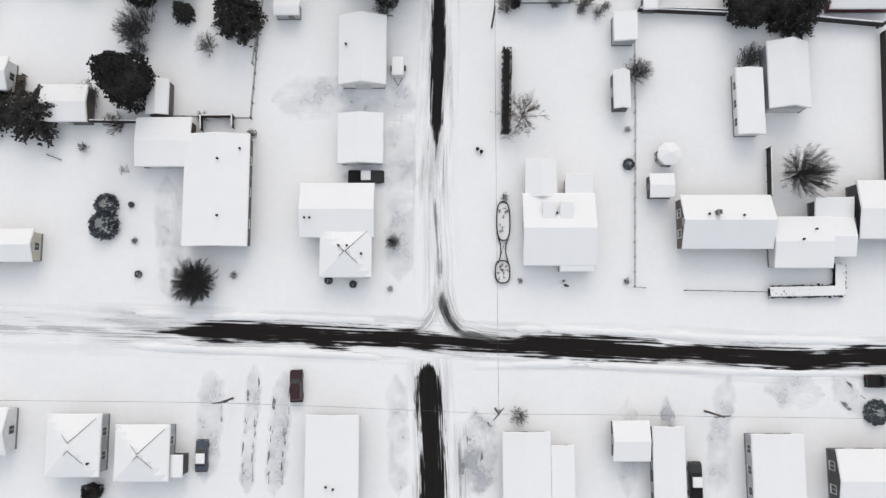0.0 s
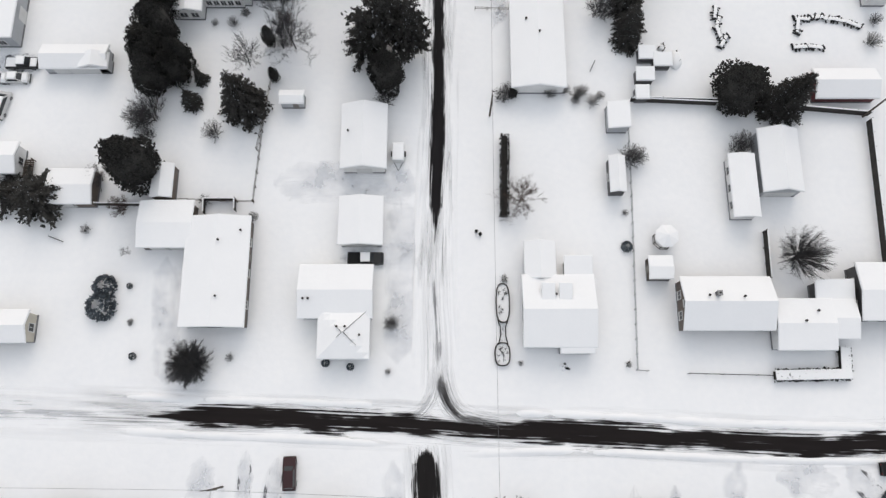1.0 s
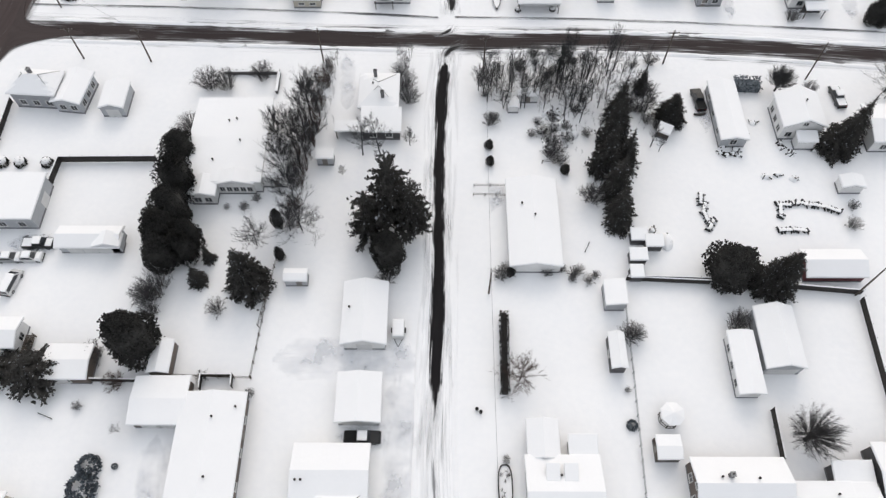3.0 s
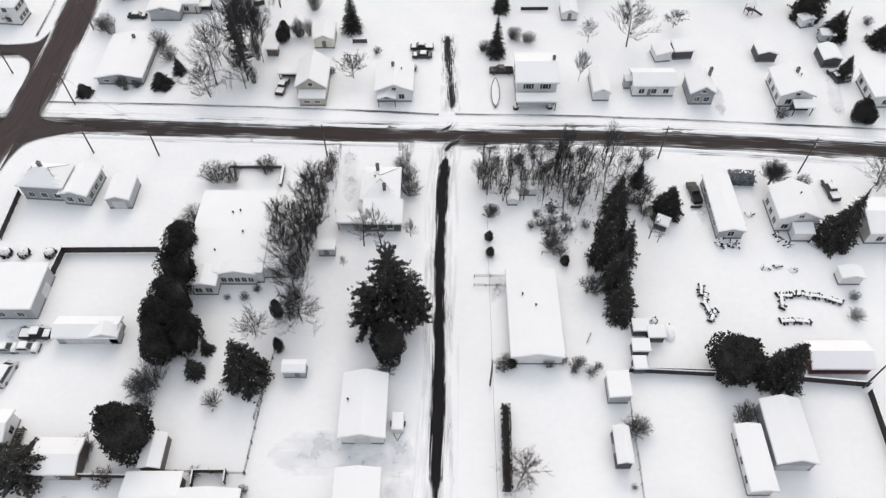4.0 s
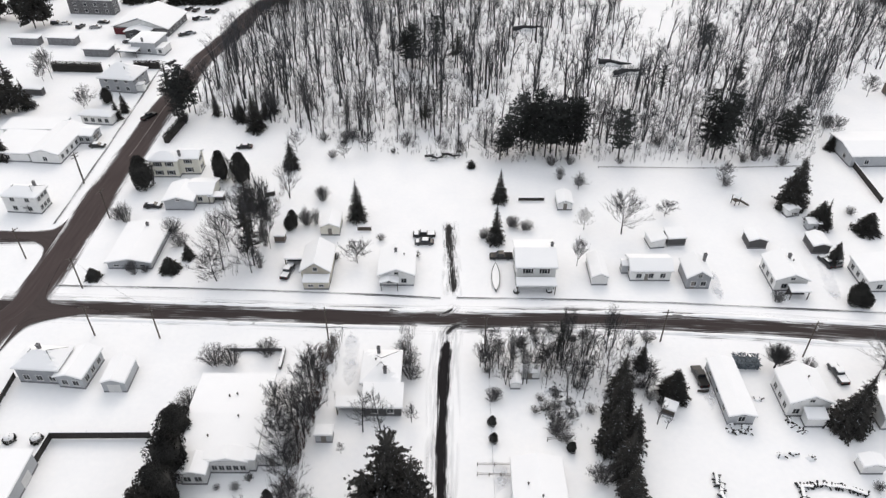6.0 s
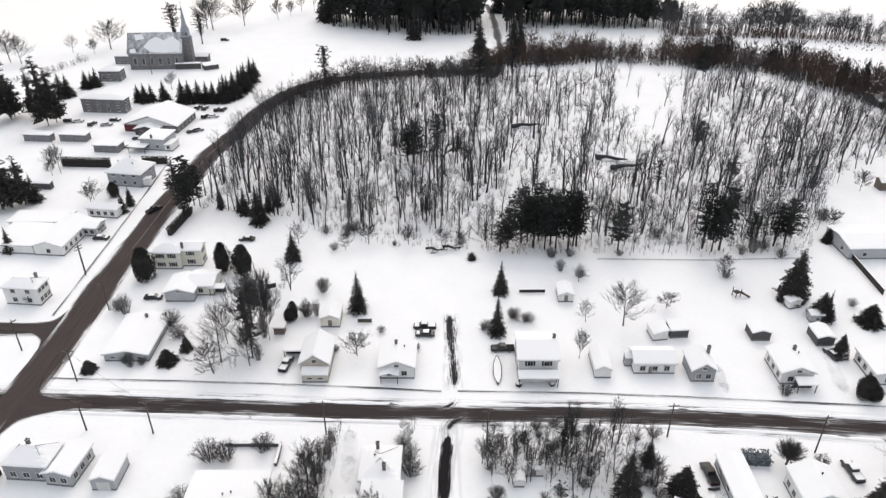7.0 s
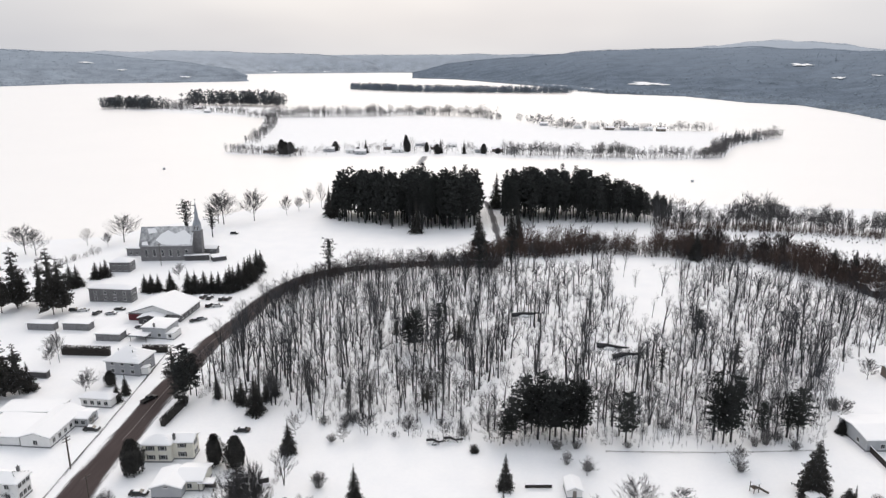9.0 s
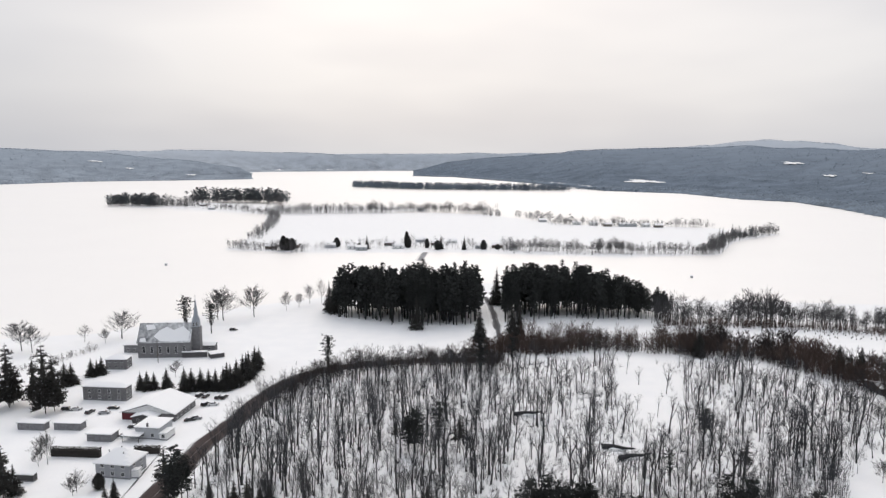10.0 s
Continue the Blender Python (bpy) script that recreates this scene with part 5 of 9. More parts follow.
def boat(x, y, rot, ln, wd):
    """A small hull lying bottom-up or open under snow: pointed at both ends."""
    ob = thing("canoe", "long snow-filled canoe lying on the ground", "boat", x, y, -0.16, rot)
    sh, fl = Shape(), Shape()
    n = 12
    for i in range(n + 1):
        u = -1 + 2 * i / n
        w = wd / 2 * (1 - abs(u) ** 2.5) + 0.02
        z = 0.55 + 0.2 * abs(u) ** 3
        sh.v += [(u * ln / 2, -w, z), (u * ln / 2, -w * 0.7, 0.12), (u * ln / 2, w * 0.7, 0.12), (u * ln / 2, w, z)]
        fl.v += [(u * ln / 2 * 0.98, -w * 0.9, z - 0.1), (u * ln / 2 * 0.98, 0, z + 0.03), (u * ln / 2 * 0.98, w * 0.9, z - 0.1)]
    sh.f = [(i * 4 + k, i * 4 + 4 + k, i * 4 + 5 + k, i * 4 + 1 + k) for i in range(n) for k in range(3)]
    fl.f = [(i * 3 + k, i * 3 + 1 + k, i * 3 + 4 + k, i * 3 + 3 + k) for i in range(n) for k in range(2)]
    part("hull", sh, DARK_WOOD, ob)
    part("snow_fill", fl, ROOF_SNOW, ob, "", True)
    part("gunwale", Shape().tube([v for v in sh.v[0::4]], [0.04] * (n + 1), 4).tube([v for v in sh.v[3::4]], [0.04] * (n + 1), 4), DARK_WOOD, ob)
    return ob


def trailer(x, y, rot, ln, wd, h):
    ob = thing("trailer", "small snow-topped cargo trailer with a drawbar", "trailer", x, y, 0, rot)
    part("box", Shape().box(-wd / 2, -ln / 2, 0.45, wd / 2, ln / 2, 0.45 + h), TRIM, ob)
    part("snow_cover", roof_shell("flat", wd / 2, ln / 2, 0, 0.45 + h, 0, 0.22, 0.2, 0.04, 2.0, 6), ROOF_SNOW, ob, "", True)
    part("drawbar", Shape().tube([(-wd * 0.35, -ln / 2, 0.5), (0, -ln / 2 - 1.3, 0.45)], [0.05, 0.05], 5).tube([(wd * 0.35, -ln / 2, 0.5), (0, -ln / 2 - 1.3, 0.45)], [0.05, 0.05], 5), DARK_WOOD, ob)
    for s in (-1, 1):
        part("wheel", Shape().tube([(s * (wd / 2 + 0.03), 0, 0.32), (s * (wd / 2 + 0.22), 0, 0.32)], [0.32, 0.32], 12), RUBBER, ob)
    part("fender", Shape().box(-wd / 2 - 0.28, -0.45, 0.68, wd / 2 + 0.28, 0.45, 0.74), DARK_WOOD, ob)
    return ob


def gazebo(x, y, r, h):
    ob = thing("gazebo", "small octagonal garden pavilion with a snowy roof", "gazebo", x, y)
    n = 8
    ring = [(math.cos(math.pi / 8 + math.pi * k / 4) * r, math.sin(math.pi / 8 + math.pi * k / 4) * r) for k in range(n)]
    for u, v in ring:
        part("post", Shape().tube([(u * 0.92, v * 0.92, -0.2), (u * 0.92, v * 0.92, h)], [0.06, 0.06], 5), DARK_WOOD, ob)
    for k in (3, 4, 5):
        a, b = ring[k], ring[(k + 1) % n]
        part("railing", Shape().tube([(*a, 0.9), (*b, 0.9)], [0.06, 0.06], 4).tube([(*a, 0.15), (*b, 0.15)], [0.05, 0.05], 4), DARK_WOOD, ob)
    for z, rr, t, mat, nm in ((h, r * 1.08, 0.0, SHINGLE, "roof"), (h + 0.04, r * 1.12, 0.0, ROOF_SNOW, "snow_cover")):
        s = Shape()
        s.add([(u / r * rr, v / r * rr, z) for u, v in ring] + [(u / r * rr, v / r * rr, z + 0.2) for u, v in ring] + [(0, 0, z + r * 0.55)],
              [(k, (k + 1) % n, 8 + (k + 1) % n, 8 + k) for k in range(n)] + [(8 + k, 8 + (k + 1) % n, 16) for k in range(n)] + [tuple(range(n))[::-1]])
        part(nm, s, mat, ob)
    return ob


def log_row(x, y, rot, ln, label, name, category, seed):
    """Short logs laid side by side in a row, two high, with snow lying on some of them."""
    ob = thing(name, label, category, x, y, 0, rot)
    rng = random.Random(seed)
    n = max(4, round(ln / 0.45))
    for k in range(n):
        u = -ln / 2 + ln * k / (n - 1) + rng.uniform(-0.1, 0.1)
        for q in range(2):
            if rng.random() < 0.2:
                continue
            r, a = rng.uniform(0.11, 0.2), rng.uniform(-0.6, 0.6)
            hl, v, z = rng.uniform(0.3, 0.7), rng.uniform(-0.25, 0.25), 0.12 + q * 0.24
            part("log", Shape().tube([(u - hl * math.sin(a), v - hl * math.cos(a), z), (u + hl * math.sin(a), v + hl * math.cos(a), z + rng.uniform(-0.05, 0.1))], [r, r * 0.9], 6), BARK, ob)
    sn = roof_shell("flat", ln / 2 - 0.1, 0.3, 0, 0.42, 0.0, 0.14, 0.15, 0.16, seed * 1.7, 9)
    part("snow_cap", sn, ROOF_SNOW, ob, "lumpy strip of snow on the logs", True)
    return ob


# ---- roads ----
ribbon("street_west", [(-118.0, 1.5), (-68.1, 0.3), (-49.3, -0.3), (-38.0, -0.6)], 9.0, DRIVE_FAINT, "street west of the crossing, packed with pale snow", "road", 0.052, ends=14.0)
ribbon("street_east", [(-56.0, -0.05), (-49.3, -0.3), (-35.1, -0.7), (-19.4, -1.2), (-3.8, -1.9), (6.6, -2.6), (23.0, -3.2), (40.3, -4.1), (53.2, -4.7), (67.7, -4.8), (110.0, -5.5)], 9.0, ASPHALT_STREET, "street with bare dark asphalt streaked through the snow", "road", 0.058, ends=9.0)
ribbon("avenue_end", [(-0.8, 1.7), (-0.7, 9.5), (-1.1, 15.7), (-1.3, 21.1), (-1.3, 25.6)], 5.5, ASPHALT_FADED, "faded end of the avenue, its wheel track half snowed over", "road", 0.066, ends=7.0)
ribbon("avenue", [(-1.4, 18.4), (-1.3, 23.6), (-1.0, 33.8), (-0.6, 48.8), (-0.7, 71.4), (-0.2, 91.1), (0.6, 102.5), (0.3, 104.9)], 7.5, ASPHALT_AVENUE, "straight avenue with a narrow bare wheel track in snow", "road", 0.064, ends=6.0)
ribbon("avenue_south", [(-2.4, -4.7), (-1.9, -12.0), (-1.4, -25.5), (-1.1, -43.0)], 8.0, worn_road("south_avenue_surface", bare=0.5, soft=0.05, breakup=0.2, along=0.1, across=3.5, asphalt=(0.011, 0.010, 0.010)), "avenue cleared to wet black asphalt between snow edges", "road", 0.070, ends=2.2)
ribbon("avenue_south_track", [(2.3, -14.0), (2.6, -22.0), (2.7, -34.0), (2.6, -43.0)], 2.6, ASPHALT_FADED, "dark wheel track beside the cleared avenue", "road", 0.074, ends=4.0)
ribbon("junction", [(-0.4, 6.9), (0.1, 3.8), (1.2, 1.1), (3.3, -0.9), (6.7, -2.0)], 4.6, worn_road("corner_surface", bare=0.26, soft=0.14, breakup=0.32, along=0.14, across=4.0, asphalt=(0.026, 0.025, 0.026), grey=0.3), "curving bare wheel tracks at the street corner", "road", 0.055, 0.8, ends=3.0)
ribbon("junction_west", [(-1.1, 4.7), (-1.8, 2.0), (-3.4, -0.1), (-6.4, -1.1), (-10.8, -1.4)], 2.6, worn_road("corner_tracks", bare=0.03, soft=0.16, breakup=0.34, along=0.12, across=4.0, asphalt=(0.45, 0.455, 0.47), grey=0.3), "faint wheel tracks curving into the street", "road", 0.046, 0.8, ends=3.0)
ribbon("junction_east", [(1.4, -0.5), (4.8, -1.6), (8.3, -2.1), (11.8, -2.5)], 5.0, worn_road("corner_dark_tracks", bare=0.4, soft=0.12, breakup=0.3, along=0.12, across=4.0, asphalt=(0.014, 0.013, 0.013), grey=0.1), "dark bare patch where the tracks join the street", "road", 0.0565, 0.8, ends=3.0)
flare("main_junction", [(-91.8, 127.1), (-90.7, 116.5), (-88.1, 112.3), (-80.2, 110.8), (-69.9, 110.2)], [(-92.4, 93.0), (-91.1, 101.2), (-88.2, 105.4), (-79.7, 107.7), (-69.0, 107.4)], worn_road("junction_surface", bare=0.93, soft=0.06, breakup=0.08, along=0.04, across=4.0, asphalt=(0.047, 0.038, 0.037), tint=(0.06, 0.05, 0.048), grey=0.0), "flared corner of brownish wet asphalt", 0.114)
ribbon("lane_corner", [(2.4, 112.1), (1.8, 110.7), (0.6, 109.2), (-2.5, 108.3)], 3.0, ASPHALT_LANE, "dark wheel tracks turning out of the lane", "road", 0.122, 0.8, ends=3.0)
ribbon("avenue_corner", [(0.1, 100.8), (0.6, 103.2), (1.8, 104.9), (5.5, 106.4)], 4.0, ASPHALT_LANE, "dark wheel tracks turning out of the avenue", "road", 0.126, 0.8, ends=3.0)
ribbon("cross_street", [(-100.1, 111.5), (-88.5, 110.7), (-60.6, 109.5), (-28.0, 108.2), (-0.2, 107.4), (38.7, 106.7), (69.0, 105.0), (94.6, 102.6), (132.8, 99.3)], 10.5, ASPHALT_CROSS, "cross street with a dark strip of bare asphalt", "road", 0.088)
ribbon("main_road", [(-102.1, 71.0), (-97.9, 92.3), (-96.1, 104.7), (-93.1, 116.3), (-93.5, 165.2), (-92.8, 183.4), (-92.6, 206.7), (-91.8, 221.2), (-91.1, 244.7), (-89.4, 254.4), (-85.0, 275.3), (-81.9, 300.4), (-69.4, 330.7), (-49.0, 345.9), (-20.7, 354.1), (2.8, 357.3), (24.9, 356.5)], 10.5, ASPHALT_MAIN, "cleared main road of brownish wet asphalt", "road", 0.1)
ribbon("road_line", [(-93.1, 175.8), (-92.8, 183.4), (-92.6, 206.7), (-91.8, 221.2), (-91.1, 244.7), (-89.4, 254.4), (-85.0, 275.3)], 0.34, worn_road("worn_line", bare=0.62, soft=0.2, breakup=0.4, along=0.3, asphalt=(0.2, 0.18, 0.17), grey=0.0, tint=(0.3, 0.28, 0.27)), "faint worn paint line along the main road", "road", 0.108)
flare("side_junction", [(-120.8, 138.8), (-112.4, 139.1), (-103.8, 138.9), (-99.3, 140.3), (-97.6, 144.8)], [(-118.8, 135.3), (-110.4, 135.3), (-103.6, 135.1), (-98.7, 131.5), (-97.1, 125.5)], worn_road("side_junction_surface", bare=0.9, soft=0.08, breakup=0.1, along=0.04, across=4.0, asphalt=(0.047, 0.038, 0.037), tint=(0.2, 0.18, 0.175), grey=0.0), "flared corner where the side street joins", 0.118, fade=0.0)
ribbon("side_street", [(-130.8, 135.2), (-108.8, 135.7), (-98.6, 136.2)], 8.0, ASPHALT_CROSS, "side street joining the main road", "road", 0.094)
ribbon("lane", [(1.8, 114.4), (1.5, 123.0), (1.2, 133.5), (1.0, 143.8)], 5.5, ASPHALT_LANE, "short lane with dark wheel ruts in snow", "road", 0.106, ends=3.0)
ribbon("forest_road", [(26.3, 355.5), (30.1, 394.7), (30.9, 449.6), (30.6, 496.7), (27.9, 523.7)], 13.0, worn_road("forest_road_surface", bare=0.26, soft=0.08, breakup=0.12, along=0.02, asphalt=(0.07, 0.07, 0.075), grey=0.15), "ploughed road passing between the pine woods", "road", 0.04)
ribbon("island_road", [(-28.3, 705.9), (-24.4, 764.0), (-18.4, 865.2), (-10.4, 967.2)], 12.0, worn_road("island_road_surface", bare=0.4, soft=0.1, breakup=0.12, along=0.02, asphalt=(0.2, 0.2, 0.21)), "causeway road crossing the ice to the island", "road", 0.12, 8.0)
ribbon("sidewalk", [(-89.7, 118.0), (-62.5, 117.2), (-44.4, 116.5), (-18.6, 115.3), (-1.0, 114.0)], 0.9, worn_road("sidewalk_edge", bare=0.3, soft=0.2, breakup=0.75, along=0.3, asphalt=(0.06, 0.06, 0.063)), "narrow trodden pavement edge above the street", "pavement", 0.112)
ribbon("sidewalk_east", [(2.6, 114.2), (20.9, 113.9), (39.8, 113.2), (64.7, 111.8), (97.5, 109.6)], 0.9, bpy.data.materials["sidewalk_edge"], "narrow trodden pavement edge above the street", "pavement", 0.112)
ribbon("roadside_path", [(-100.5, 142.0), (-101.0, 162.6), (-102.0, 194.6), (-103.9, 238.8)], 1.0, bpy.data.materials["sidewalk_edge"], "narrow trodden path along the main road", "pavement", 0.112)
lift_ = -0.015
for pts, w, mat in (
    ([(-43.4, 23.9), (-43.0, 17.6), (-42.5, 12.2), (-41.3, 3.5)], 5.5, DRIVE), ([(-24.1, -6.5), (-24.8, -13.6), (-25.4, -25.4)], 4.2, DRIVE_BARE), ([(-35.3, -6.0), (-35.3, -13.6), (-36.0, -23.6)], 5.0, DRIVE),
    ([(-4.3, 24.7), (-8.3, 24.0), (-16.3, 23.6)], 5.0, DRIVE), ([(-3.5, 35.1), (-8.4, 35.7), (-17.4, 36.5), (-27.3, 35.9)], 8.5, DRIVE), ([(5.2, -16.2), (4.3, -20.4), (4.0, -25.5)], 5.0, DRIVE_BARE),
    ([(-6.4, 33.9), (-6.2, 24.7), (-6.5, 15.7), (-6.9, 6.9)], 6.0, DRIVE), ([(-28.9, -5.2), (-28.9, -10.3), (-29.4, -18.7), (-29.5, -25.4)], 3.0, DRIVE_BARE), ([(28.0, -10.3), (28.0, -17.1), (27.5, -25.5)], 3.6, DRIVE), ([(34.0, -10.4), (34.1, -17.1), (34.1, -25.5)], 3.4, DRIVE_WORN), ([(48.7, -9.5), (53.0, -9.5), (58.1, -10.4)], 7.0, DRIVE), ([(-7.3, -6.9), (-6.9, -13.7), (-6.7, -25.5)], 4.0, DRIVE), ([(4.8, -12.0), (5.6, -17.9), (5.2, -25.5)], 6.5, DRIVE_WORN), ([(43.6, -7.0), (41.9, -15.4), (40.9, -25.5)], 4.5, DRIVE), ([(-20.1, 103.3), (-19.3, 97.4), (-19.0, 88.0)], 4.0, DRIVE),
    ([(7.9, 71.5), (9.9, 68.3), (8.7, 64.0)], 3.5, DRIVE), ([(52.2, 94.5), (51.7, 88.3), (50.9, 82.4)], 3.0, DRIVE), ([(87.9, 113.6), (89.4, 121.3), (90.9, 128.5)], 4.0, DRIVE),
    ([(63.0, 124.3), (62.3, 118.3), (61.9, 113.1)], 3.0, DRIVE), ([(-76.7, 57.7), (-72.7, 57.5), (-67.4, 57.8)], 5.5, DRIVE_BARE), ([(59.1, -7.0), (61.5, -10.4), (64.7, -13.8)], 5.0, DRIVE_BARE),
):
    lift_ += 0.004
    ribbon("driveway", pts, w, mat, "driveway of packed snow with wheel tracks", "driveway", lift_, 1.0, ends=2.5)
snowbank([(-49.4, 2.3), (-33.4, 1.7), (-16.0, 1.2), (-7.3, 0.8)], 1.8, 0.4, 1.0)
snowbank([(-49.2, -2.7), (-33.2, -3.5), (-15.9, -4.2), (-6.4, -4.7)], 1.8, 0.4, 2.0)
snowbank([(8.3, -0.1), (27.4, -0.8), (44.7, -1.8), (67.9, -2.4)], 1.8, 0.4, 3.0)
snowbank([(3.1, -6.1), (18.6, -5.7), (44.5, -6.8), (67.6, -7.2)], 1.8, 0.4, 4.0)
snowbank([(-4.3, 5.2), (-4.1, 17.5), (-3.9, 33.9), (-3.2, 48.8)], 1.4, 0.3, 5.0)
snowbank([(2.7, 6.9), (2.1, 17.5), (1.9, 33.8), (1.8, 48.8)], 1.4, 0.3, 6.0)
snowbank([(-85.6, 113.3), (-61.3, 112.3), (-28.3, 110.7), (-1.9, 109.7)], 2.0, 0.5, 7.0)
snowbank([(3.7, 109.8), (39.2, 109.4), (69.8, 107.7), (95.9, 105.7)], 2.0, 0.5, 8.0)
snowbank([(-84.7, 107.1), (-59.7, 106.3), (-27.6, 105.2), (-3.7, 104.2)], 1.8, 0.5, 9.0)
snowbank([(4.8, 104.3), (38.2, 103.7), (68.1, 101.9), (93.3, 99.2)], 1.8, 0.5, 10.0)

# ---- block by the camera: west of the avenue ----
house(-34.6, 20.9, 9.1, 16.6, 2.9, 0.9, "gable_y", BROWN_SIDING, "long low bungalow with a snow-covered roof and dark side wall", win="E3 S2 W2", door="E0.3", vents=[(0.1, 0.55), (0.15, -0.5), (0.8, 0.75)], chim=[])
house(-43.0, 28.4, 7.7, 6.9, 2.7, 0.6, "gable_x", BROWN_SIDING, "attached wide garage wing with a flat snowy roof", win="S1", garage="S-0.4 S0.4", name="garage", category="garage")
house(-16.1, 17.7, 10.5, 7.5, 2.9, 1.1, "gable_x", CREAM_SIDING, "pale bungalow with a broad snow-covered roof", win="S2 E2", vents=[(-0.9, -0.35), (-0.75, -0.35)])
house(-14.7, 11.3, 7.0, 6.8, 2.85, 1.3, "hip", CREAM_SIDING, "hipped front wing of a pale bungalow under snow", win="S2 E2", ridges=True, vents=[(-0.25, 0.25), (0.1, 0.25), (0.7, -0.1)])
house(-12.7, 29.0, 6.2, 7.1, 2.5, 0.9, "gable_y", WHITE_SIDING, "white detached garage with a snow-covered gable roof", garage="S-0.4 S0.4", win="E1", name="garage", category="garage")
house(-12.5, 43.0, 6.6, 10.3, 2.9, 1.5, "gable_y", WHITE_SIDING, "white workshop with a steep snow-covered roof", garage="S0", win="E2", vents=[(-0.75, 0.1)], name="workshop", category="garage")
trailer(-7.1, 40.9, 0, 3.0, 1.9, 1.3)
shed(-58.8, 34.7, 6.9, 5.5, 2.3, BROWN_SIDING, "wide low shed with a snowy roof beside evergreens", win="S1", garage="S-0.3")
shed(-44.4, 35.7, 3.1, 5.3, 2.3, BROWN_SIDING, "narrow dark shed with a snowy roof beside a cedar", "gable_y")
house(-67.0, 12.4, 9.3, 4.2, 2.9, 1.0, "gable_x", BEIGE_SIDING, "low beige house with a snow-covered roof", win="S2 E1")
house(-71.2, 39.3, 6.6, 4.6, 2.9, 1.0, "gable_x", WHITE_SIDING, "white house with a snow-covered roof and a slatted deck", win="S2 E1")
deck = thing("deck", "small slatted wooden deck with a railing dusted with snow", "deck", -67.9, 38.4)
for k in range(9):
    part("plank", Shape().box(-1.6, -1.6 + k * 0.36, 0.5, 1.6, -1.3 + k * 0.36, 0.56), WOOD, deck)
for u in (-1.5, 1.5):
    for v in (-1.5, 1.5):
        part("post", Shape().box(u - 0.06, v - 0.06, -0.2, u + 0.06, v + 0.06, 1.4), WOOD, deck)
part("railing", Shape().box(-1.55, -1.56, 1.3, 1.55, -1.46, 1.4), WOOD, deck)
part("railing", Shape().box(1.46, -1.55, 1.3, 1.56, 1.55, 1.4), WOOD, deck)
car(-12.0, 23.4, 0, "pickup", "black", 3)
car(-22.2, -8.8, 92, "suv", "red", 0)
car(-36.2, -19.1, 90, "sedan", "blue_grey", 3)
car(37.6, -22.9, 90, "pickup", "dark_grey", 3)
car(66.8, -8.2, 0, "pickup", "black", 0)

# ---- south side of the street ----
house(-16.3, -19.5, 7.0, 12.5, 2.9, 0.6, "gable_y", GREY_SIDING, "long house with a flat snow-covered roof at the corner", win="E3 N2", vents=[(-0.2, -0.55), (0.1, -0.6)])
house(-44.0, -18.2, 7.1, 7.3, 3.2, 1.6, "hip", GREY_SIDING, "square hipped house with dark ridges through the snow", win="E2 N2 W2", ridges=True)
shed(-39.6, -20.2, 2.4, 2.8, 2.4, DARK_SIDING, "small flat-roofed side porch under snow", "shed_x", 0.3, name="porch", category="porch")
house(-54.1, -17.1, 7.1, 8.2, 3.2, 1.5, "hip", GREY_SIDING, "hipped house with dark roof ridges under snow", win="E2 N2", ridges=True, vents=[(0.75, -0.6)])
house(-67.9, -15.1, 6.9, 6.0, 3.0, 1.2, "gable_x", WHITE_SIDING, "white house with a snow-covered gable roof", win="E1 N2")
house(12.2, -20.9, 6.2, 10.4, 2.9, 0.9, "gable_y", WHITE_SIDING, "white bungalow with a snow-covered roof by the avenue", win="W2 N2")
house(17.5, -22.0, 2.6, 8.6, 2.5, 0.4, "shed_x", WHITE_SIDING, "low side wing with a snow-covered lean-to roof", name="garage", category="garage", win="N1")
house(27.7, -16.7, 4.6, 5.0, 2.5, 0.7, "gable_x", DARK_SIDING, "dark garage with a square snow-covered roof", garage="N0", win="W1", name="garage", category="garage")
house(33.1, -20.4, 3.9, 10.9, 2.8, 0.9, "gable_y", DARK_SIDING, "long narrow dark house with a snow-covered roof", win="W3 N1")
house(48.9, -21.1, 6.8, 10.2, 3.2, 0.9, "gable_y", GREY_SIDING, "grey house with a snow-covered roof", win="W3 N2")
house(63.0, -22.2, 10.5, 8.0, 3.2, 1.0, "gable_x", DARK_SIDING, "dark-walled house with a snow-covered roof", win="W2 N2")

# ---- block by the camera: east of the avenue ----
house(17.6, 14.7, 10.2, 10.2, 3.0, 1.6, "gable_x", WHITE_SIDING, "white corner house with a broad snow-covered gable roof", win="W2 S3 E2", door="S0.3", vents=[(-0.1, 0.45)])
house(15.0, 22.6, 4.0, 5.1, 2.8, 1.0, "gable_y", WHITE_SIDING, "narrow white rear wing with a snowy roof", win="W1 N1", name="garage", category="house")
house(20.8, 21.4, 3.5, 2.7, 2.8, 0.6, "shed", WHITE_SIDING, "small white rear addition with a snowy roof", win="E1", name="porch", category="house")
house(20.2, 9.3, 4.6, 1.4, 2.7, 0.5, "shed", WHITE_SIDING, "shallow front bay of a white house under snow", win="S2", name="bay", category="house", over=0.25)
for u_ in (15.9, 18.5):
    house(u_, 17.4, 1.7, 2.2, 4.0, 0.5, "shed", WHITE_SIDING, "small flat-topped roof dormer under snow", name="dormer", category="dormer", over=0.12, base=0.3, snow=0.2)
house(22.3, 18.4, 1.8, 2.2, 2.8, 0.4, "flat", WHITE_SIDING, "narrow side bump-out with a snowy roof", name="bay", category="house", over=0.2)
shed(28.7, 47.0, 3.2, 4.3, 2.3, GREY_SIDING, "grey shed with a sloping snowy roof beside a fence", "shed_x", 0.5)
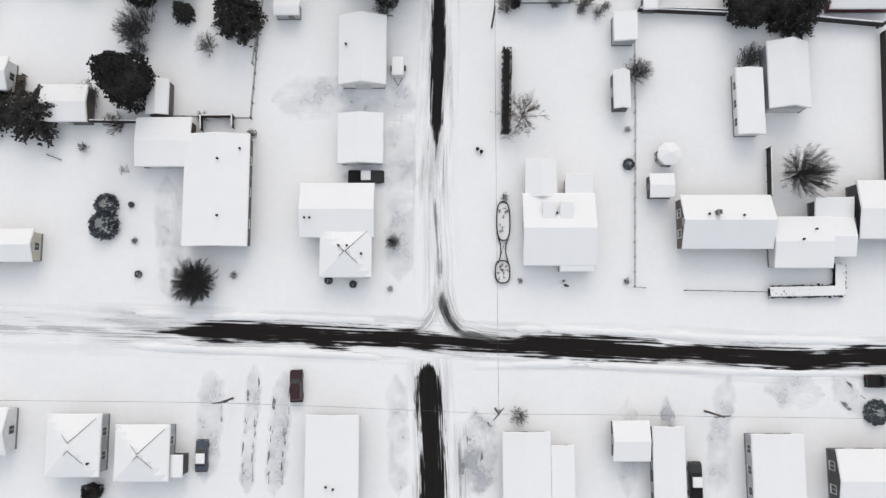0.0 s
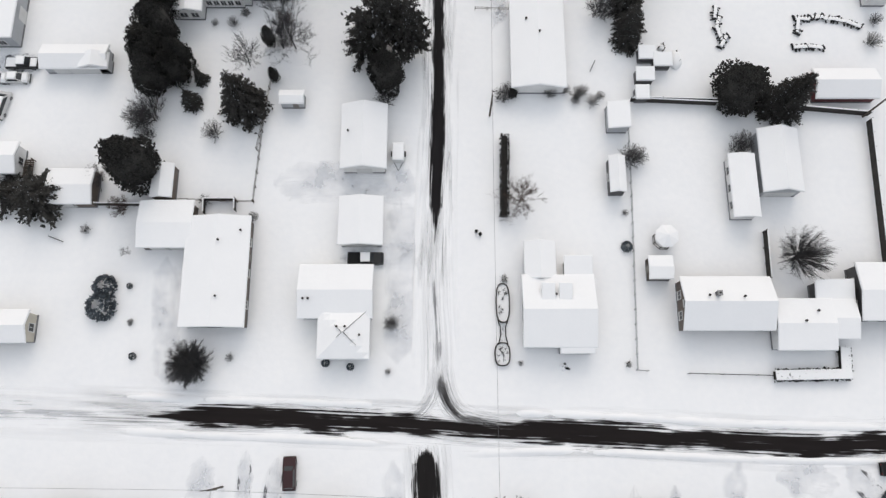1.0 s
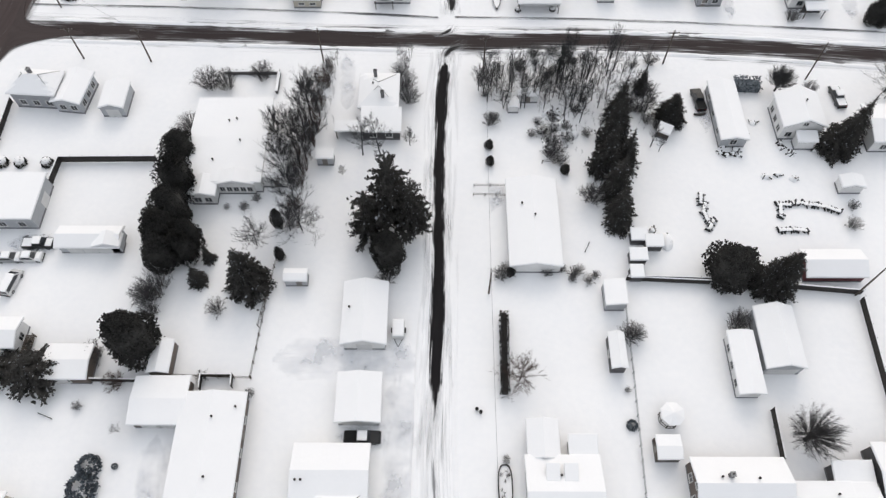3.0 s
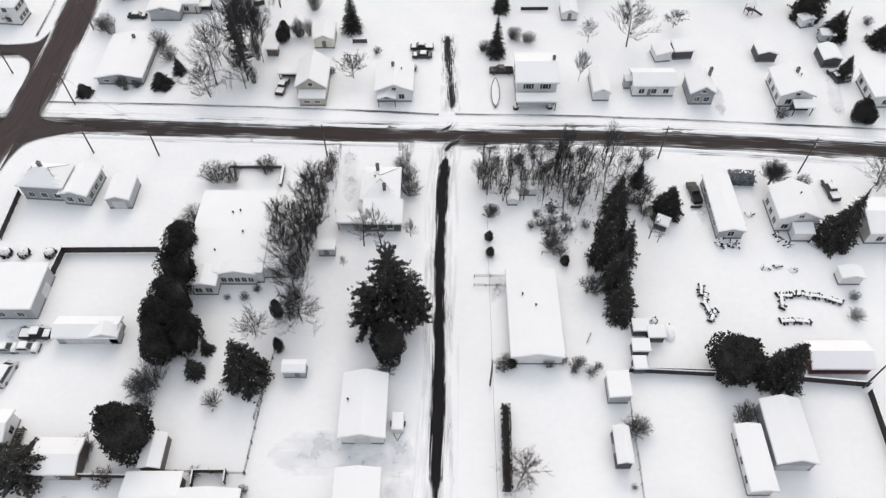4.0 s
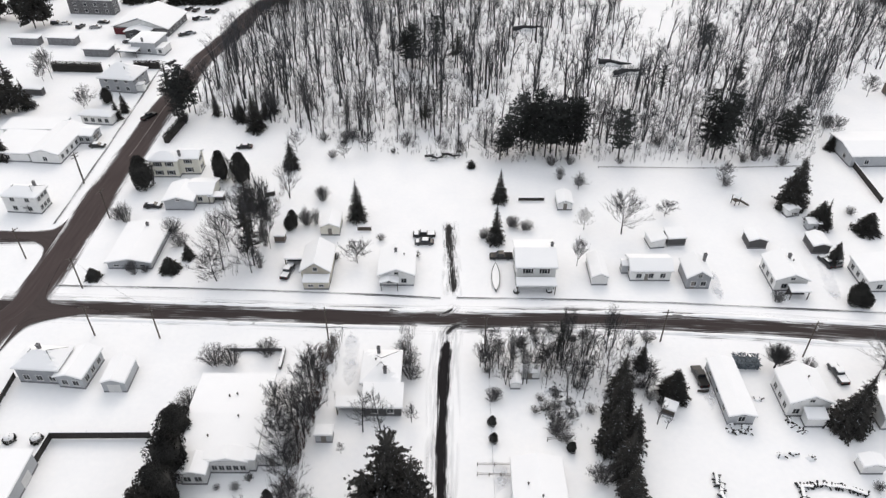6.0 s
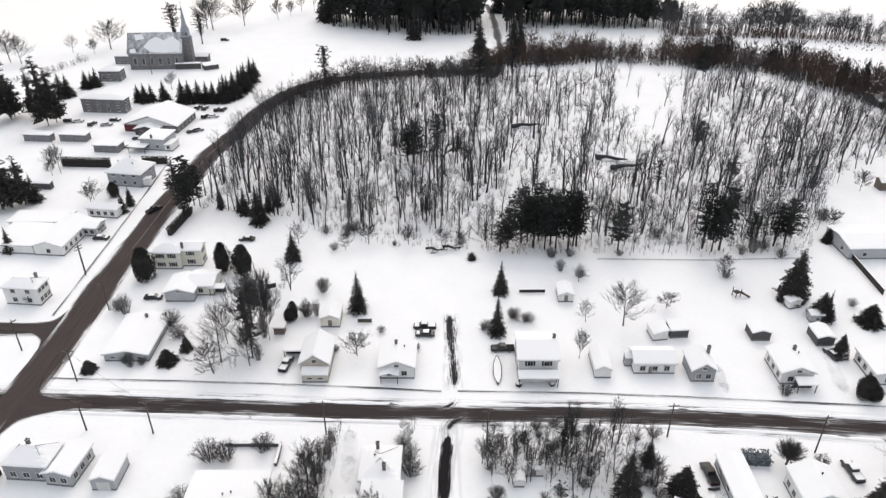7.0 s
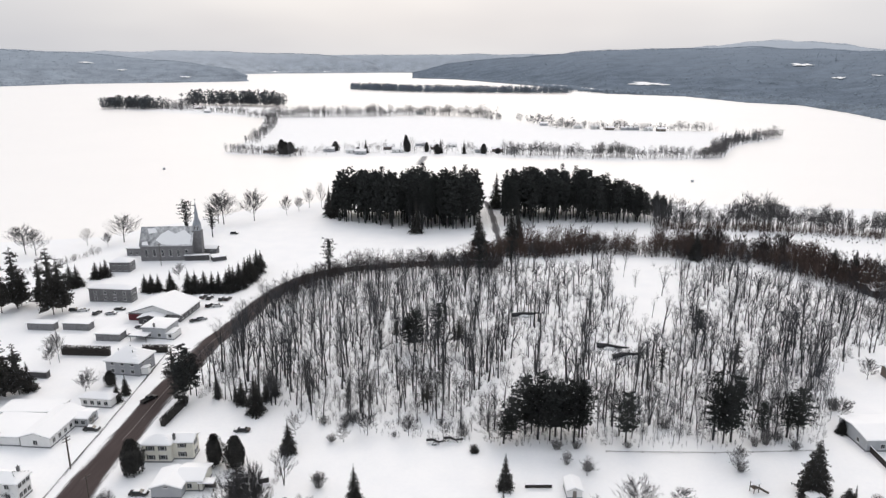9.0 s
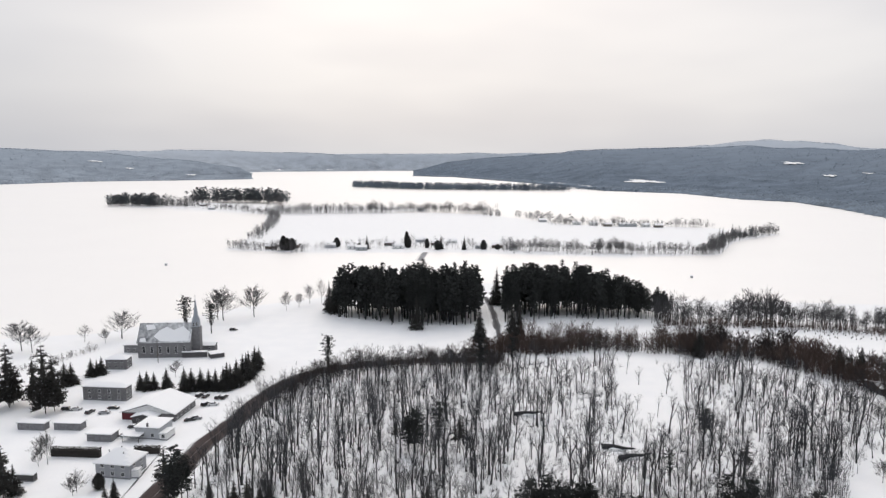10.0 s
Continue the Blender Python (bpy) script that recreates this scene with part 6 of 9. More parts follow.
shed(27.9, 36.8, 2.2, 5.7, 2.3, DARK_SIDING, "narrow dark shed with a snowy roof beside a fence", "gable_y", win="W1")
house(47.7, 34.8, 3.4, 9.8, 2.6, 0.5, "gable_y", WHITE_SIDING, "long pale narrow shed with a snow-covered roof", win="W3", name="shed", category="shed")
house(53.7, 38.9, 5.9, 10.2, 2.9, 1.6, "gable_y", GREY_SIDING, "grey double garage with a snow-covered gable roof", garage="S-0.4 S0.4", name="garage", category="garage", over=0.25)
house(42.9, 15.8, 12.9, 7.4, 3.1, 1.9, "gable_x", BROWN_SIDING, "dark brown house with a snow-covered gable roof and chimneys", win="W2 S3", vents=[(-0.5, 0.25), (0.3, 0.2)], chim=[(-0.3, 0.3)], gable="W")
house(54.4, 12.7, 8.0, 7.0, 2.8, 0.9, "gable_x", WHITE_SIDING, "white bungalow with a low snow-covered roof", win="S2 W1", vents=[(-0.1, 0.1), (0.45, 0.55)])
house(60.2, 13.5, 3.6, 5.2, 2.75, 0.75, "gable_x", WHITE_SIDING, "shallow side wing of a white bungalow under snow", win="S1", name="side_wing", category="house")
house(59.6, 18.0, 5.1, 2.3, 2.6, 0.4, "shed", DARK_SIDING, "rear addition of a bungalow with a snowy roof", name="porch", category="house")
house(68.0, 17.6, 9.6, 8.1, 3.4, 1.0, "gable_x", DARK_SIDING, "dark-sided house with a snow-covered roof by the fence", win="W2 S2")
shed(33.7, 21.6, 3.4, 3.3, 2.1, WOOD, "small square wooden shed with a snowy roof", "gable_x", 0.4, door="W0")
gazebo(35.0, 26.6, 1.7, 2.2)
hedge(10.2, 43.9, 9.9, 30.2, 1.4, 1.9, "dark clipped cedar hedge along the avenue", seed=3)
tree("brown", 12.4, 32.7, 4.5, w=6.0)
planter(9.4, 16.4, 2.2, 6.2, 0.5, "long raised flower bed edged in dark timber under snow")
planter(9.2, 8.5, 2.4, 3.6, 0.5, "rounded raised flower bed edged in dark timber under snow")
for u_ in (8.85, 9.85):
    part_ = thing("edging", "dark timber edging of a narrow garden strip", "edging", u_, 11.9)
    part("board", Shape().tube([(-0.25 if u_ < 9 else 0.25, -2.0, 0.3), (0.1 if u_ < 9 else -0.1, -0.6, 0.34), (0.1 if u_ < 9 else -0.1, 0.8, 0.34), (-0.3 if u_ < 9 else 0.3, 1.9, 0.3)], [0.09] * 4, 5), DARK_WOOD, part_)
ribbon("garden_path", [(9.6, 13.0), (9.1, 10.6)], 0.8, DRIVE_BARE, "short garden path between two flower beds", "path", 0.04, 0.5)
snow_lump(18.4, 6.6, 0.6, 0.6, 0.5, "round snow-filled tyre planter on the lawn", RUBBER, 4, name="planter", category="planter")
fence(29.5, 6.2, 30.4, 33.8, 1.1, "thin wire boundary fence along the yard", "wire", METAL)
fence(30.4, 33.8, 30.7, 50.0, 1.1, "thin wire boundary fence along the yard", "wire", METAL)
for x_, y_ in ((5.45, 27.9), (6.05, 27.45)):
    bin_ = thing("refuse_bin", "small dark bin in the snow beside the avenue", "bin", x_, y_)
    part("body", Shape().tube([(0, 0, -0.05), (0, 0, 0.55)], [0.2, 0.26], 10), RUBBER, bin_)
    part("lid", Shape().tube([(0, 0, 0.55), (0, 0, 0.6), (0, 0, 0.64)], [0.28, 0.27, 0.14], 10), RUBBER, bin_)
fence(29.5, 6.1, 31.1, 6.0, 0.9, "short end of a wire boundary fence", "wire", METAL)
fence(37.3, 5.6, 50.1, 5.3, 0.9, "low dark wire fence across the front yard", "wire", DARK_WOOD)
hedge(50.1, 5.3, 61.6, 5.5, 1.8, 1.0, "low clipped hedge capped with snow", snow=True, seed=5)
hedge(60.8, 5.9, 61.1, 9.6, 1.8, 1.0, "low clipped hedge end capped with snow", snow=True, seed=6)
fence(50.8, 20.1, 51.0, 27.8, 1.8, "dark board fence beside a lawn")
fence(31.6, 50.7, 46.2, 50.3, 1.7, "dark board fence along the back of the yards")
fence(46.2, 50.3, 70.7, 48.0, 1.7, "dark board fence along the back of the yards")
fence(70.4, 46.8, 69.4, 21.9, 1.7, "tall dark board fence at the side of a yard")
tree("fan", 55.2, 23.4, 7.5, label="wide dome-crowned leafless tree on a snowy lawn", w=12.5)
tree("bush", 31.7, 40.5, 3.0)
tree("bush", 49.0, 42.9, 3.0)
snowy_shrub(29.2, 25.4, 0.95, 1.2, 11)
tree("bush", 29.2, 31.0, 1.0)
tree("bush", 28.3, 7.0, 1.0)
tree("bush", 11.4, -13.3, 2.4)
snowy_shrub(65.5, -12.9, 2.0, 1.6, 12)
tree("bush", 9.7, 20.2, 1.2)
tree("bush", 11.9, 7.1, 0.8)
tree("bush", 11.1, 52.1, 2.6)
tree("bush", 18.0, 51.8, 2.0)
tree("bush", 22.5, 51.6, 2.0)
# west yards
tree("dense_fan", -37.8, 7.0, 4.6, label="dense leafless tree on the front lawn beside the driveway", w=9.8)
snowy_shrub(-52.4, 19.0, 1.9, 2.2, 21)
snowy_shrub(-52.6, 15.8, 2.4, 2.6, 22)
snowy_shrub(-17.7, 7.2, 0.65, 0.8, 23)
snowy_shrub(-13.9, 6.6, 0.6, 0.8, 24)
for k, (x_, y_) in enumerate(((-82.6, 74.9), (-79.2, 74.9), (-74.2, 74.9), (16.2, 116.2), (23.7, 116.4))):
    snowy_shrub(x_, y_, 1.2 if k < 3 else 0.7, 1.5 if k < 3 else 0.8, 70 + k, True)
snowy_shrub(-48.7, 19.1, 0.5, 0.8, 25)
snowy_shrub(-47.1, 8.2, 0.6, 0.9, 26)
tree("bush", -32.3, 8.0, 1.2)
tree("bush", -47.9, 13.4, 1.0)
tree("bush", -56.6, 28.2, 1.5)
tree("bare", -49.4, 24.3, 3.0)
tree("fan", -7.7, 13.1, 2.4, label="small round leafless tree on the lawn", w=3.8)
tree("bush", -8.2, 5.9, 0.9)
tree("bush", -30.1, 30.2, 1.6)
tree("bush", -38.0, 33.0, 1.8)
tree("cedar", -48.2, 37.4, 13.0, w=8.8, label="tall dense dark cedar between two sheds")

tree("brown_bush", -51.4, 31.9, 3.0)
tree("broad", -64.0, 33.0, 7.3, w=8.7)
tree("broad", -69.5, 33.8, 5.8, w=7.1)
tree("bush", -55.7, 36.7, 3.5)
tree("bush", -49.4, 47.0, 4.0)
tree("bush", -48.4, 44.2, 3.0)
tree("cedar", -51.9, -24.2, 4.0)
fence(-47.4, 47.0, -47.2, 55.6, 1.2, "thin rail fence between snowy yards", "rail", WOOD)
fence(-30.3, 33.0, -29.3, 49.8, 1.1, "thin wire fence with snow-capped posts", "wire", WOOD)
fence(-43.4, 33.2, -30.3, 32.8, 1.1, "thin wire fence behind a bungalow", "wire", WOOD)
fence(-61.3, 32.5, -47.8, 32.3, 1.5, "low dark board fence behind sheds")
fence(-38.0, 33.2, -37.9, 30.8, 1.4, "small dark pen fence behind a bungalow")
fence(-38.0, 33.2, -33.1, 33.2, 1.4, "small dark pen fence behind a bungalow")
fence(-33.1, 33.2, -33.0, 31.3, 1.4, "small dark pen fence behind a bungalow")
fence(-62.3, 27.1, -60.2, 26.3, 0.35, "old timber beam lying in the snow", "rail", DARK_WOOD)

# ---- poles and wires ----
utility_pole(-32.0, -10.7, 7.0, 5, lamp=True)
utility_pole(39.7, -12.7, 7.5, 5)
utility_pole(7.9, -12.3, 7.5, 50, transformer=True)
utility_pole(7.9, 48.0, 7.5, 90)
utility_pole(-80.3, -10.2, 7.5, 5)
utility_pole(69.9, 47.8, 9.0, 40)
utility_pole(-83.1, 117.1, 9.0, 5, lamp=True)
utility_pole(-74.3, 101.9, 8.5, 5)
utility_pole(-60.2, 101.1, 9.0, 5)
utility_pole(-24.6, 101.1, 9.0, 5)
utility_pole(8.3, 98.9, 9.0, 5)
utility_pole(45.3, 100.7, 9.0, 5)
utility_pole(73.6, 96.5, 10.0, 5, transformer=True)
utility_pole(-101.1, 127.9, 9.0, 60)
utility_pole(-100.5, 161.3, 9.0, 60)
utility_pole(-87.1, 144.6, 9.0, 60)
for a, b in (((-32.0, -10.7, 6.6), (7.9, -12.3, 7.0)), ((7.9, -12.3, 7.0), (39.7, -12.7, 7.0)), ((-80.3, -10.2, 7.0), (-32.0, -10.7, 6.6)),
             ((39.7, -12.7, 7.0), (78.4, -13.4, 7.0)), ((7.9, -12.3, 7.0), (7.9, 48.0, 7.0)), ((7.9, 48.0, 7.0), (8.3, 98.9, 8.5)),
             ((-83.1, 117.1, 8.5), (-60.2, 101.1, 8.5)), ((-60.2, 101.1, 8.5), (-24.6, 101.1, 8.5)), ((-24.6, 101.1, 8.5), (8.3, 98.9, 8.5)),
             ((8.3, 98.9, 8.5), (45.3, 100.7, 8.5)), ((45.3, 100.7, 8.5), (73.6, 96.5, 9.2))):
    cable(a, b)

# ---- second block ----
house(15.9, 60.7, 8.5, 17.4, 2.5, 1.2, "gable_y", WHITE_SIDING, "long white mobile home with a snow-covered roof and grey gable", vents=[(-0.45, 0.35), (0.05, 0.05)], win="W4", over=0.3)
house(-39.7, 78.1, 13.6, 19.0, 3.4, 0.35, "gable_x", WHITE_SIDING, "large white hall with a broad snow-covered roof", win="S1 W4 E2", vents=[(0.15, 0.45), (-0.05, 0.4), (0.35, -0.1), (-0.3, -0.55)], door="S0.75", name="hall", category="building")
house(-30.7, 74.5, 4.2, 9.6, 3.1, 0.3, "shed_x", WHITE_SIDING, "low side wing of the hall with a flat snowy roof", win="E2", door="S0.2", name="hall_wing", category="building", over=0.25)
house(-43.0, 67.7, 4.4, 3.6, 3.1, 0.7, "gable_y", WHITE_SIDING, "low entrance wing of the hall with dark windows", win="S2", name="hall_entrance", category="building")
house(-37.4, 69.4, 6.6, 2.4, 3.2, 1.0, "gable_y", WHITE_SIDING, "gabled porch of the hall with a row of dark windows", win="S5", name="hall_porch", category="building", over=0.3)
house(-12.4, 90.3, 7.1, 8.1, 3.0, 1.7, "hip", GREY_SIDING, "grey hipped house with a snow-covered roof among bare trees", win="S2 W2 E2", chim=[(0.25, -0.6), (-0.2, 0.7)], vents=[(-0.3, 0.1)], ridges=True)
house(-11.7, 83.1, 7.0, 4.6, 2.5, 0.9, "shed", DARK_SIDING, "dark rear wing with a snow-covered roof", win="S2", name="garage", category="house")
shed(-17.7, 82.1, 5.3, 2.1, 2.2, DARK_SIDING, "open carport with a snow-covered flat roof", "shed", 0.3, name="carport", category="carport", posts=True)
shed(-21.9, 75.7, 3.0, 2.0, 2.1, GREY_SIDING, "small grey garden shed with a snow-covered roof", "flat", 0.0, door="S0")
shed(-24.7, 50.3, 3.7, 2.0, 2.0, GREY_SIDING, "small pale shed with a snowy roof beside a wire fence", "gable_x", 0.4, door="S0.3")
house(-79.3, 91.4, 8.7, 5.6, 4.0, 2.0, "hip", BLUE_SIDING, "blue-grey house with a steep snow-covered hipped roof", win="S3 W2", ridges=True, chim=[(-0.1, 0.3)], rot=-4)
house(-72.5, 91.2, 5.2, 7.7, 3.0, 0.9, "gable_y", GREY_SIDING, "grey side wing with a sloping snow-covered roof", win="S2 E3", name="garage", category="house", rot=-6)
shed(-64.1, 89.6, 4.5, 6.4, 2.5, GREY_SIDING, "narrow grey garage with a snow-covered roof", "gable_y", 0.9, name="garage", category="garage", garage="S0")
house(-79.3, 65.2, 15.1, 9.1, 3.6, 0.2, "flat", GREY_SIDING, "flat-roofed grey commercial building deep in snow", win="S4", garage="E0.2", name="building", category="building")
house(-61.1, 57.5, 10.4, 3.6, 2.2, 0.9, "gable_x", GREY_SIDING, "long garage with a snow-covered gable roof", garage="S-0.5 S0 S0.5", name="garage", category="garage")
house(-57.7, 56.7, 4.1, 2.0, 2.5, 1.0, "gable_y", GREY_SIDING, "small gabled bay of a garage under snow", name="garage", category="garage")
fence(-71.7, 75.4, -53.7, 75.6, 1.8, "tall dark board fence round a snowy yard")
fence(-71.7, 75.4, -72.6, 61.0, 1.8, "tall dark board fence round a snowy yard")
fence(-85.4, 90.0, -85.0, 78.4, 1.5, "dark board fence behind a blue-grey house")
car(-70.7, 57.3, 0, "pickup", "black", 1)
car(-71.5, 54.6, 0, "sedan", "white", 2)
car(-75.0, 54.5, 0, "sedan", "silver", 2)
car(-73.2, 49.6, 80, "van", "white", 1)
for x_, y_, h_, w_ in ((-48.4, 75.5, 8.5, 7.0), (-47.0, 68.0, 11.6, 7.5), (-46.9, 61.8, 11.1, 7.0), (-48.1, 57.9, 10.1, 7.8), (-47.5, 53.9, 8.2, 7.5), (-43.2, 56.8, 9.1, 4.7), (-43.8, 54.6, 9.1, 5.6)):
    tree("cedar", x_, y_, h_, "dark evergreens in a row", "dense dark evergreen in a row between two yards", w_)
tree("fir", -41.5, 50.0, 5.4, w=3.8)
tree("spruce", -40.3, 54.2, 6.1, w=2.9)
tree("fir", -32.5, 49.1, 13.6, w=8.1)


tree("broad", -9.1, 62.6, 21.0, w=12.2, label="large dark broad-crowned pine beside the avenue")
tree("broad", -12.6, 59.3, 14.7, w=7.5, label="dark broad-crowned pine beside the avenue")
tree("broad", -5.2, 59.9, 17.7, w=6.5, label="dark broad-crowned pine beside the avenue")
tree("cedar", -9.0, 53.4, 10.4, w=6.5)
tree("bush", -9.3, 50.5, 3.0)
for x_, y_, h_, w_ in ((39.3, 92.8, 8.8, 3.6), (33.9, 86.4, 12.2, 6.2), (32.3, 80.0, 14.0, 6.3), (30.0, 73.5, 13.8, 6.5), (31.3, 67.9, 13.6, 6.6), (31.5, 63.3, 10.7, 6.6), (31.5, 61.5, 6.4, 5.6), (33.9, 74.7, 11.6, 5.9)):
    tree("spruce" if int(x_) % 2 else "fir", x_, y_, h_, "dark spruces in a row", "tall dark spruce in a dense row, flecked with snow", w_)
tree("cedar", -29.1, 61.2, 5.6, w=2.3)
tree("cedar", -28.0, 54.5, 4.3, w=2.0)
tree("cedar", 48.5, 51.2, 8.8, w=9.3)

tree("fir", 56.4, 49.4, 12.5, w=7.4)
tree("fir", 53.9, 49.4, 9.7, w=5.4)
tree("cedar", 8.8, 78.9, 2.4)
tree("cedar", 8.9, 75.1, 2.4)
tree("cedar", 11.7, 51.6, 2.2)
tree("bush", 10.0, 51.2, 2.8)
tree("fir", 44.1, 85.9, 8.0, w=6.3)

tree("fir", 74.4, 78.6, 10.9, w=7.9, label="broad snow-flecked spruce beside a house")
tree("spruce", 77.7, 81.4, 13.4, w=6.1, label="broad snow-flecked spruce beside a house")
tree("cedar", 22.8, 73.1, 2.5)


tree("round", -32.6, 57.3, 6.0, w=6.4)
tree("round", -24.9, 60.4, 7.0, w=8.0)
tree("bare", -27.0, 60.4, 7.0)
tree("bare", -15.1, 77.2, 10.0)
tree("bare", -11.7, 76.9, 10.0)
tree("bare", -6.2, 79.4, 5.0)
tree("bare", -18.6, 72.4, 3.0)
for x_, y_, h_ in ((-28.2, 78.6, 15.6), (-26.3, 80.7, 15.3), (-25.1, 84.3, 13.0), (-25.7, 75.9, 13.9), (-24.6, 88.0, 12.1), (-28.2, 70.7, 12.5), (-26.7, 65.7, 11.9), (-22.9, 95.8, 6.6), (-26.1, 88.0, 11.4), (-26.4, 73.3, 12.4), (-31.1, 80.0, 12.3), (-29.5, 74.6, 13.2)):
    tree("round" if int(h_ * 10) % 3 else "bare", x_, y_, h_ * 0.85, "bare trees beside the hall", "", h_ * 0.55)
for x_, y_, h_ in ((-46.7, 94.1, 5), (-48.6, 83.5, 4), (-49.3, 80.9, 4), (-36.5, 96.7, 4), (-7.4, 94.2, 4), (-6.6, 90.5, 4), (-8.7, 97.8, 3), (-48.2, 48.5, 5), (-50.1, 47.0, 4),
                   (-37.5, 44.8, 3), (-35.8, 65.1, 1.8), (-33.8, 66.9, 1.5), (-39.0, 65.1, 1.2), (9.3, 84.9, 3), (25.0, 50.3, 2), (22.2, 50.6, 1.5), (20.5, 52.4, 1.6), (23.5, 52.2, 1.8), (26.3, 51.4, 1.4), (30.7, 40.1, 3.5), (48.3, 41.6, 3.5),
                   (20.7, 79.5, 3), (21.9, 75.4, 3), (19.3, 82.3, 2.5), (73.2, 61.4, 2.5), (74.3, 65.5, 2)):
    tree("bush", x_, y_, h_)
for x_, y_, h_ in ((26.1, 66.5, 4.5), (88.1, 91.5, 6), (29.7, 71.5, 4)):
    tree("round", x_, y_, h_)
tree("bush", 27.3, 66.8, 4.2, w=6.4)
tree("fan", 66.6, 93.4, 6.6, w=8.2)
tree("bush", 72.5, 92.3, 4.4, w=4.8)
tree("round", 88.5, 93.1, 6.8, w=8.5)
tree("bush", -43.3, 94.2, 4.5)
hedge(-44.5, 97.7, -33.2, 97.7, 0.7, 0.9, "bare clipped hedge round a lawn, dusted with snow", TWIG_PALE, snow=True, seed=8)
hedge(-33.2, 97.7, -33.2, 92.3, 0.7, 0.9, "bare clipped hedge round a lawn, dusted with snow", TWIG_PALE, snow=True, seed=9)
shed(16.8, 91.1, 3.8, 2.0, 1.9, WHITE_SIDING, "small white garden shed with a snowy roof among bushes", "gable_x", 0.6, door="S0")
shed(13.8, 88.5, 1.9, 2.0, 1.6, WHITE_SIDING, "tiny white shed with a snowy roof", "gable_y", 0.4)
house(55.0, 86.3, 4.8, 14.2, 2.3, 0.7, "gable_y", GREY_SIDING, "long narrow grey house with a snow-covered roof", win="W3 S1", over=0.3)
house(68.0, 85.0, 7.5, 7.8, 3.8, 2.0, "gable_y", WHITE_SIDING, "white gabled house with dark windows and a porch", win="S3 W3", gable="S", storeys=1, vents=[(0.1, 0.1)])
shed(68.6, 79.6, 3.5, 2.0, 2.3, WHITE_SIDING, "small white porch with a snowy roof", "shed", 0.5, name="porch", category="porch")
house(86.6, 82.3, 11.9, 8.4, 3.2, 1.2, "gable_x", WHITE_SIDING, "white house with a snow-covered roof beside a spruce", win="S3")
shed(74.5, 69.7, 3.9, 2.4, 2.0, WHITE_SIDING, "small white shed with a snowy gable roof", "gable_y", 0.7)
house(66.5, 52.7, 9.9, 4.8, 2.0, 1.2, "gable_x", RED_SIDING, "barn-red shed with a wide snow-covered roof", name="barn", category="barn", over=0.3)
shed(42.4, 82.0, 2.3, 1.7, 1.6, WOOD, "small weathered shed with a tilted snowy roof", "shed", 0.5, rot=-28)
for x_, y_, w_, d_ in ((34.3, 58.6, 2.5, 2.0), (33.7, 54.6, 2.7, 2.0), (36.8, 57.3, 2.7, 2.0), (33.0, 51.3, 1.9, 2.0)):
    shed(x_, y_, w_, d_, 1.7, DARK_SIDING, "small dark storage box covered with snow", "shed", 0.25, group="storage sheds by the fence")
snow_lump(39.5, 58.2, 1.2, 1.8, 1.0, "snow-covered machinery parked beside sheds", DARK_WOOD, 31, name="machine", category="machine")
snow_lump(37.2, 60.4, 0.7, 0.7, 0.8, "round bale under snow", WOOD, 32, name="bale", category="bale")
for k, (x_, y_) in enumerate(((47.1, 67.2), (47.3, 65.1), (47.4, 63.0), (48.0, 61.6))):
    log_row(x_, y_, (82, 70, 105, 60)[k], 2.6, "pile of dark logs half under snow", "log_pile", "firewood", 40 + k)
for k, (x_, y_) in enumerate(((61.9, 65.9), (64.3, 66.2), (66.8, 65.9), (68.9, 65.5), (70.6, 64.8), (61.0, 64.5), (61.0, 60.5), (63.5, 60.5))):
    log_row(x_, y_, (-4, 3, -6, -10, -25, 80, 4, -6)[k], 2.7, "row of stacked firewood half under snow", "woodpile", "firewood", 50 + k)
for k, (x_, y_) in enumerate(((60.1, 72.3), (62.5, 72.7), (65.2, 71.7))):
    snow_lump(x_, y_, 0.9, 0.6, 0.6, "small dark yard object capped with snow", DARK_WOOD, 60 + k, name="yard_object", category="clutter")
for k, (x_, y_) in enumerate(((53.4, 79.4), (55.7, 78.5), (64.7, 79.0), (65.9, 77.6), (60.4, 85.1))):
    snow_lump(x_, y_, 0.7, 0.6, 0.5, "garden clutter beside a house wall under snow", DARK_WOOD, 70 + k, name="clutter", category="clutter")
for k, (x_, y_) in enumerate(((52.6, 77.6), (53.8, 77.2), (55.0, 77.5), (56.2, 77.3), (64.6, 80.2), (66.4, 77.4), (70.9, 78.6), (71.4, 80.4), (58.4, 81.5), (58.6, 83.0))):
    snow_lump(x_, y_, 0.55, 0.45, 0.6, "dark household clutter by a house wall under snow", DARK_WOOD, 300 + k, k * 31.0, "clutter", "clutter")
car(50.7, 90.6, 95, "pickup", "black", 0)
plough = thing("plough_blade", "snow plough blade lying before a pickup truck", "plough", 50.4, 87.0, 0.0, 4)
part("blade", Shape().tube([(-1.1, 0.1, 0.3), (0.0, -0.12, 0.3), (1.1, 0.1, 0.3)], [0.22, 0.26, 0.22], 6), DARK_WOOD, plough)
part("arm", Shape().box(-0.08, 0.0, 0.2, 0.08, 1.0, 0.32), METAL, plough)
car(78.5, 91.4, 95, "pickup", "dark_grey", 1)
hedge(58.2, 94.2, 63.4, 93.9, 3.2, 2.0, "wide dark hedge with a lumpy cap of snow", FROSTED, seed=15)
fence(31.4, 50.6, 45.5, 49.9, 1.5, "dark board fence along the back of the yards")
fence(18.7, 75.2, 23.0, 75.7, 1.0, "short weathered rail fence", "rail", WOOD)
fence(5.7, 67.9, 11.9, 67.7, 0.8, "low rail garden frame", "rail", WOOD)
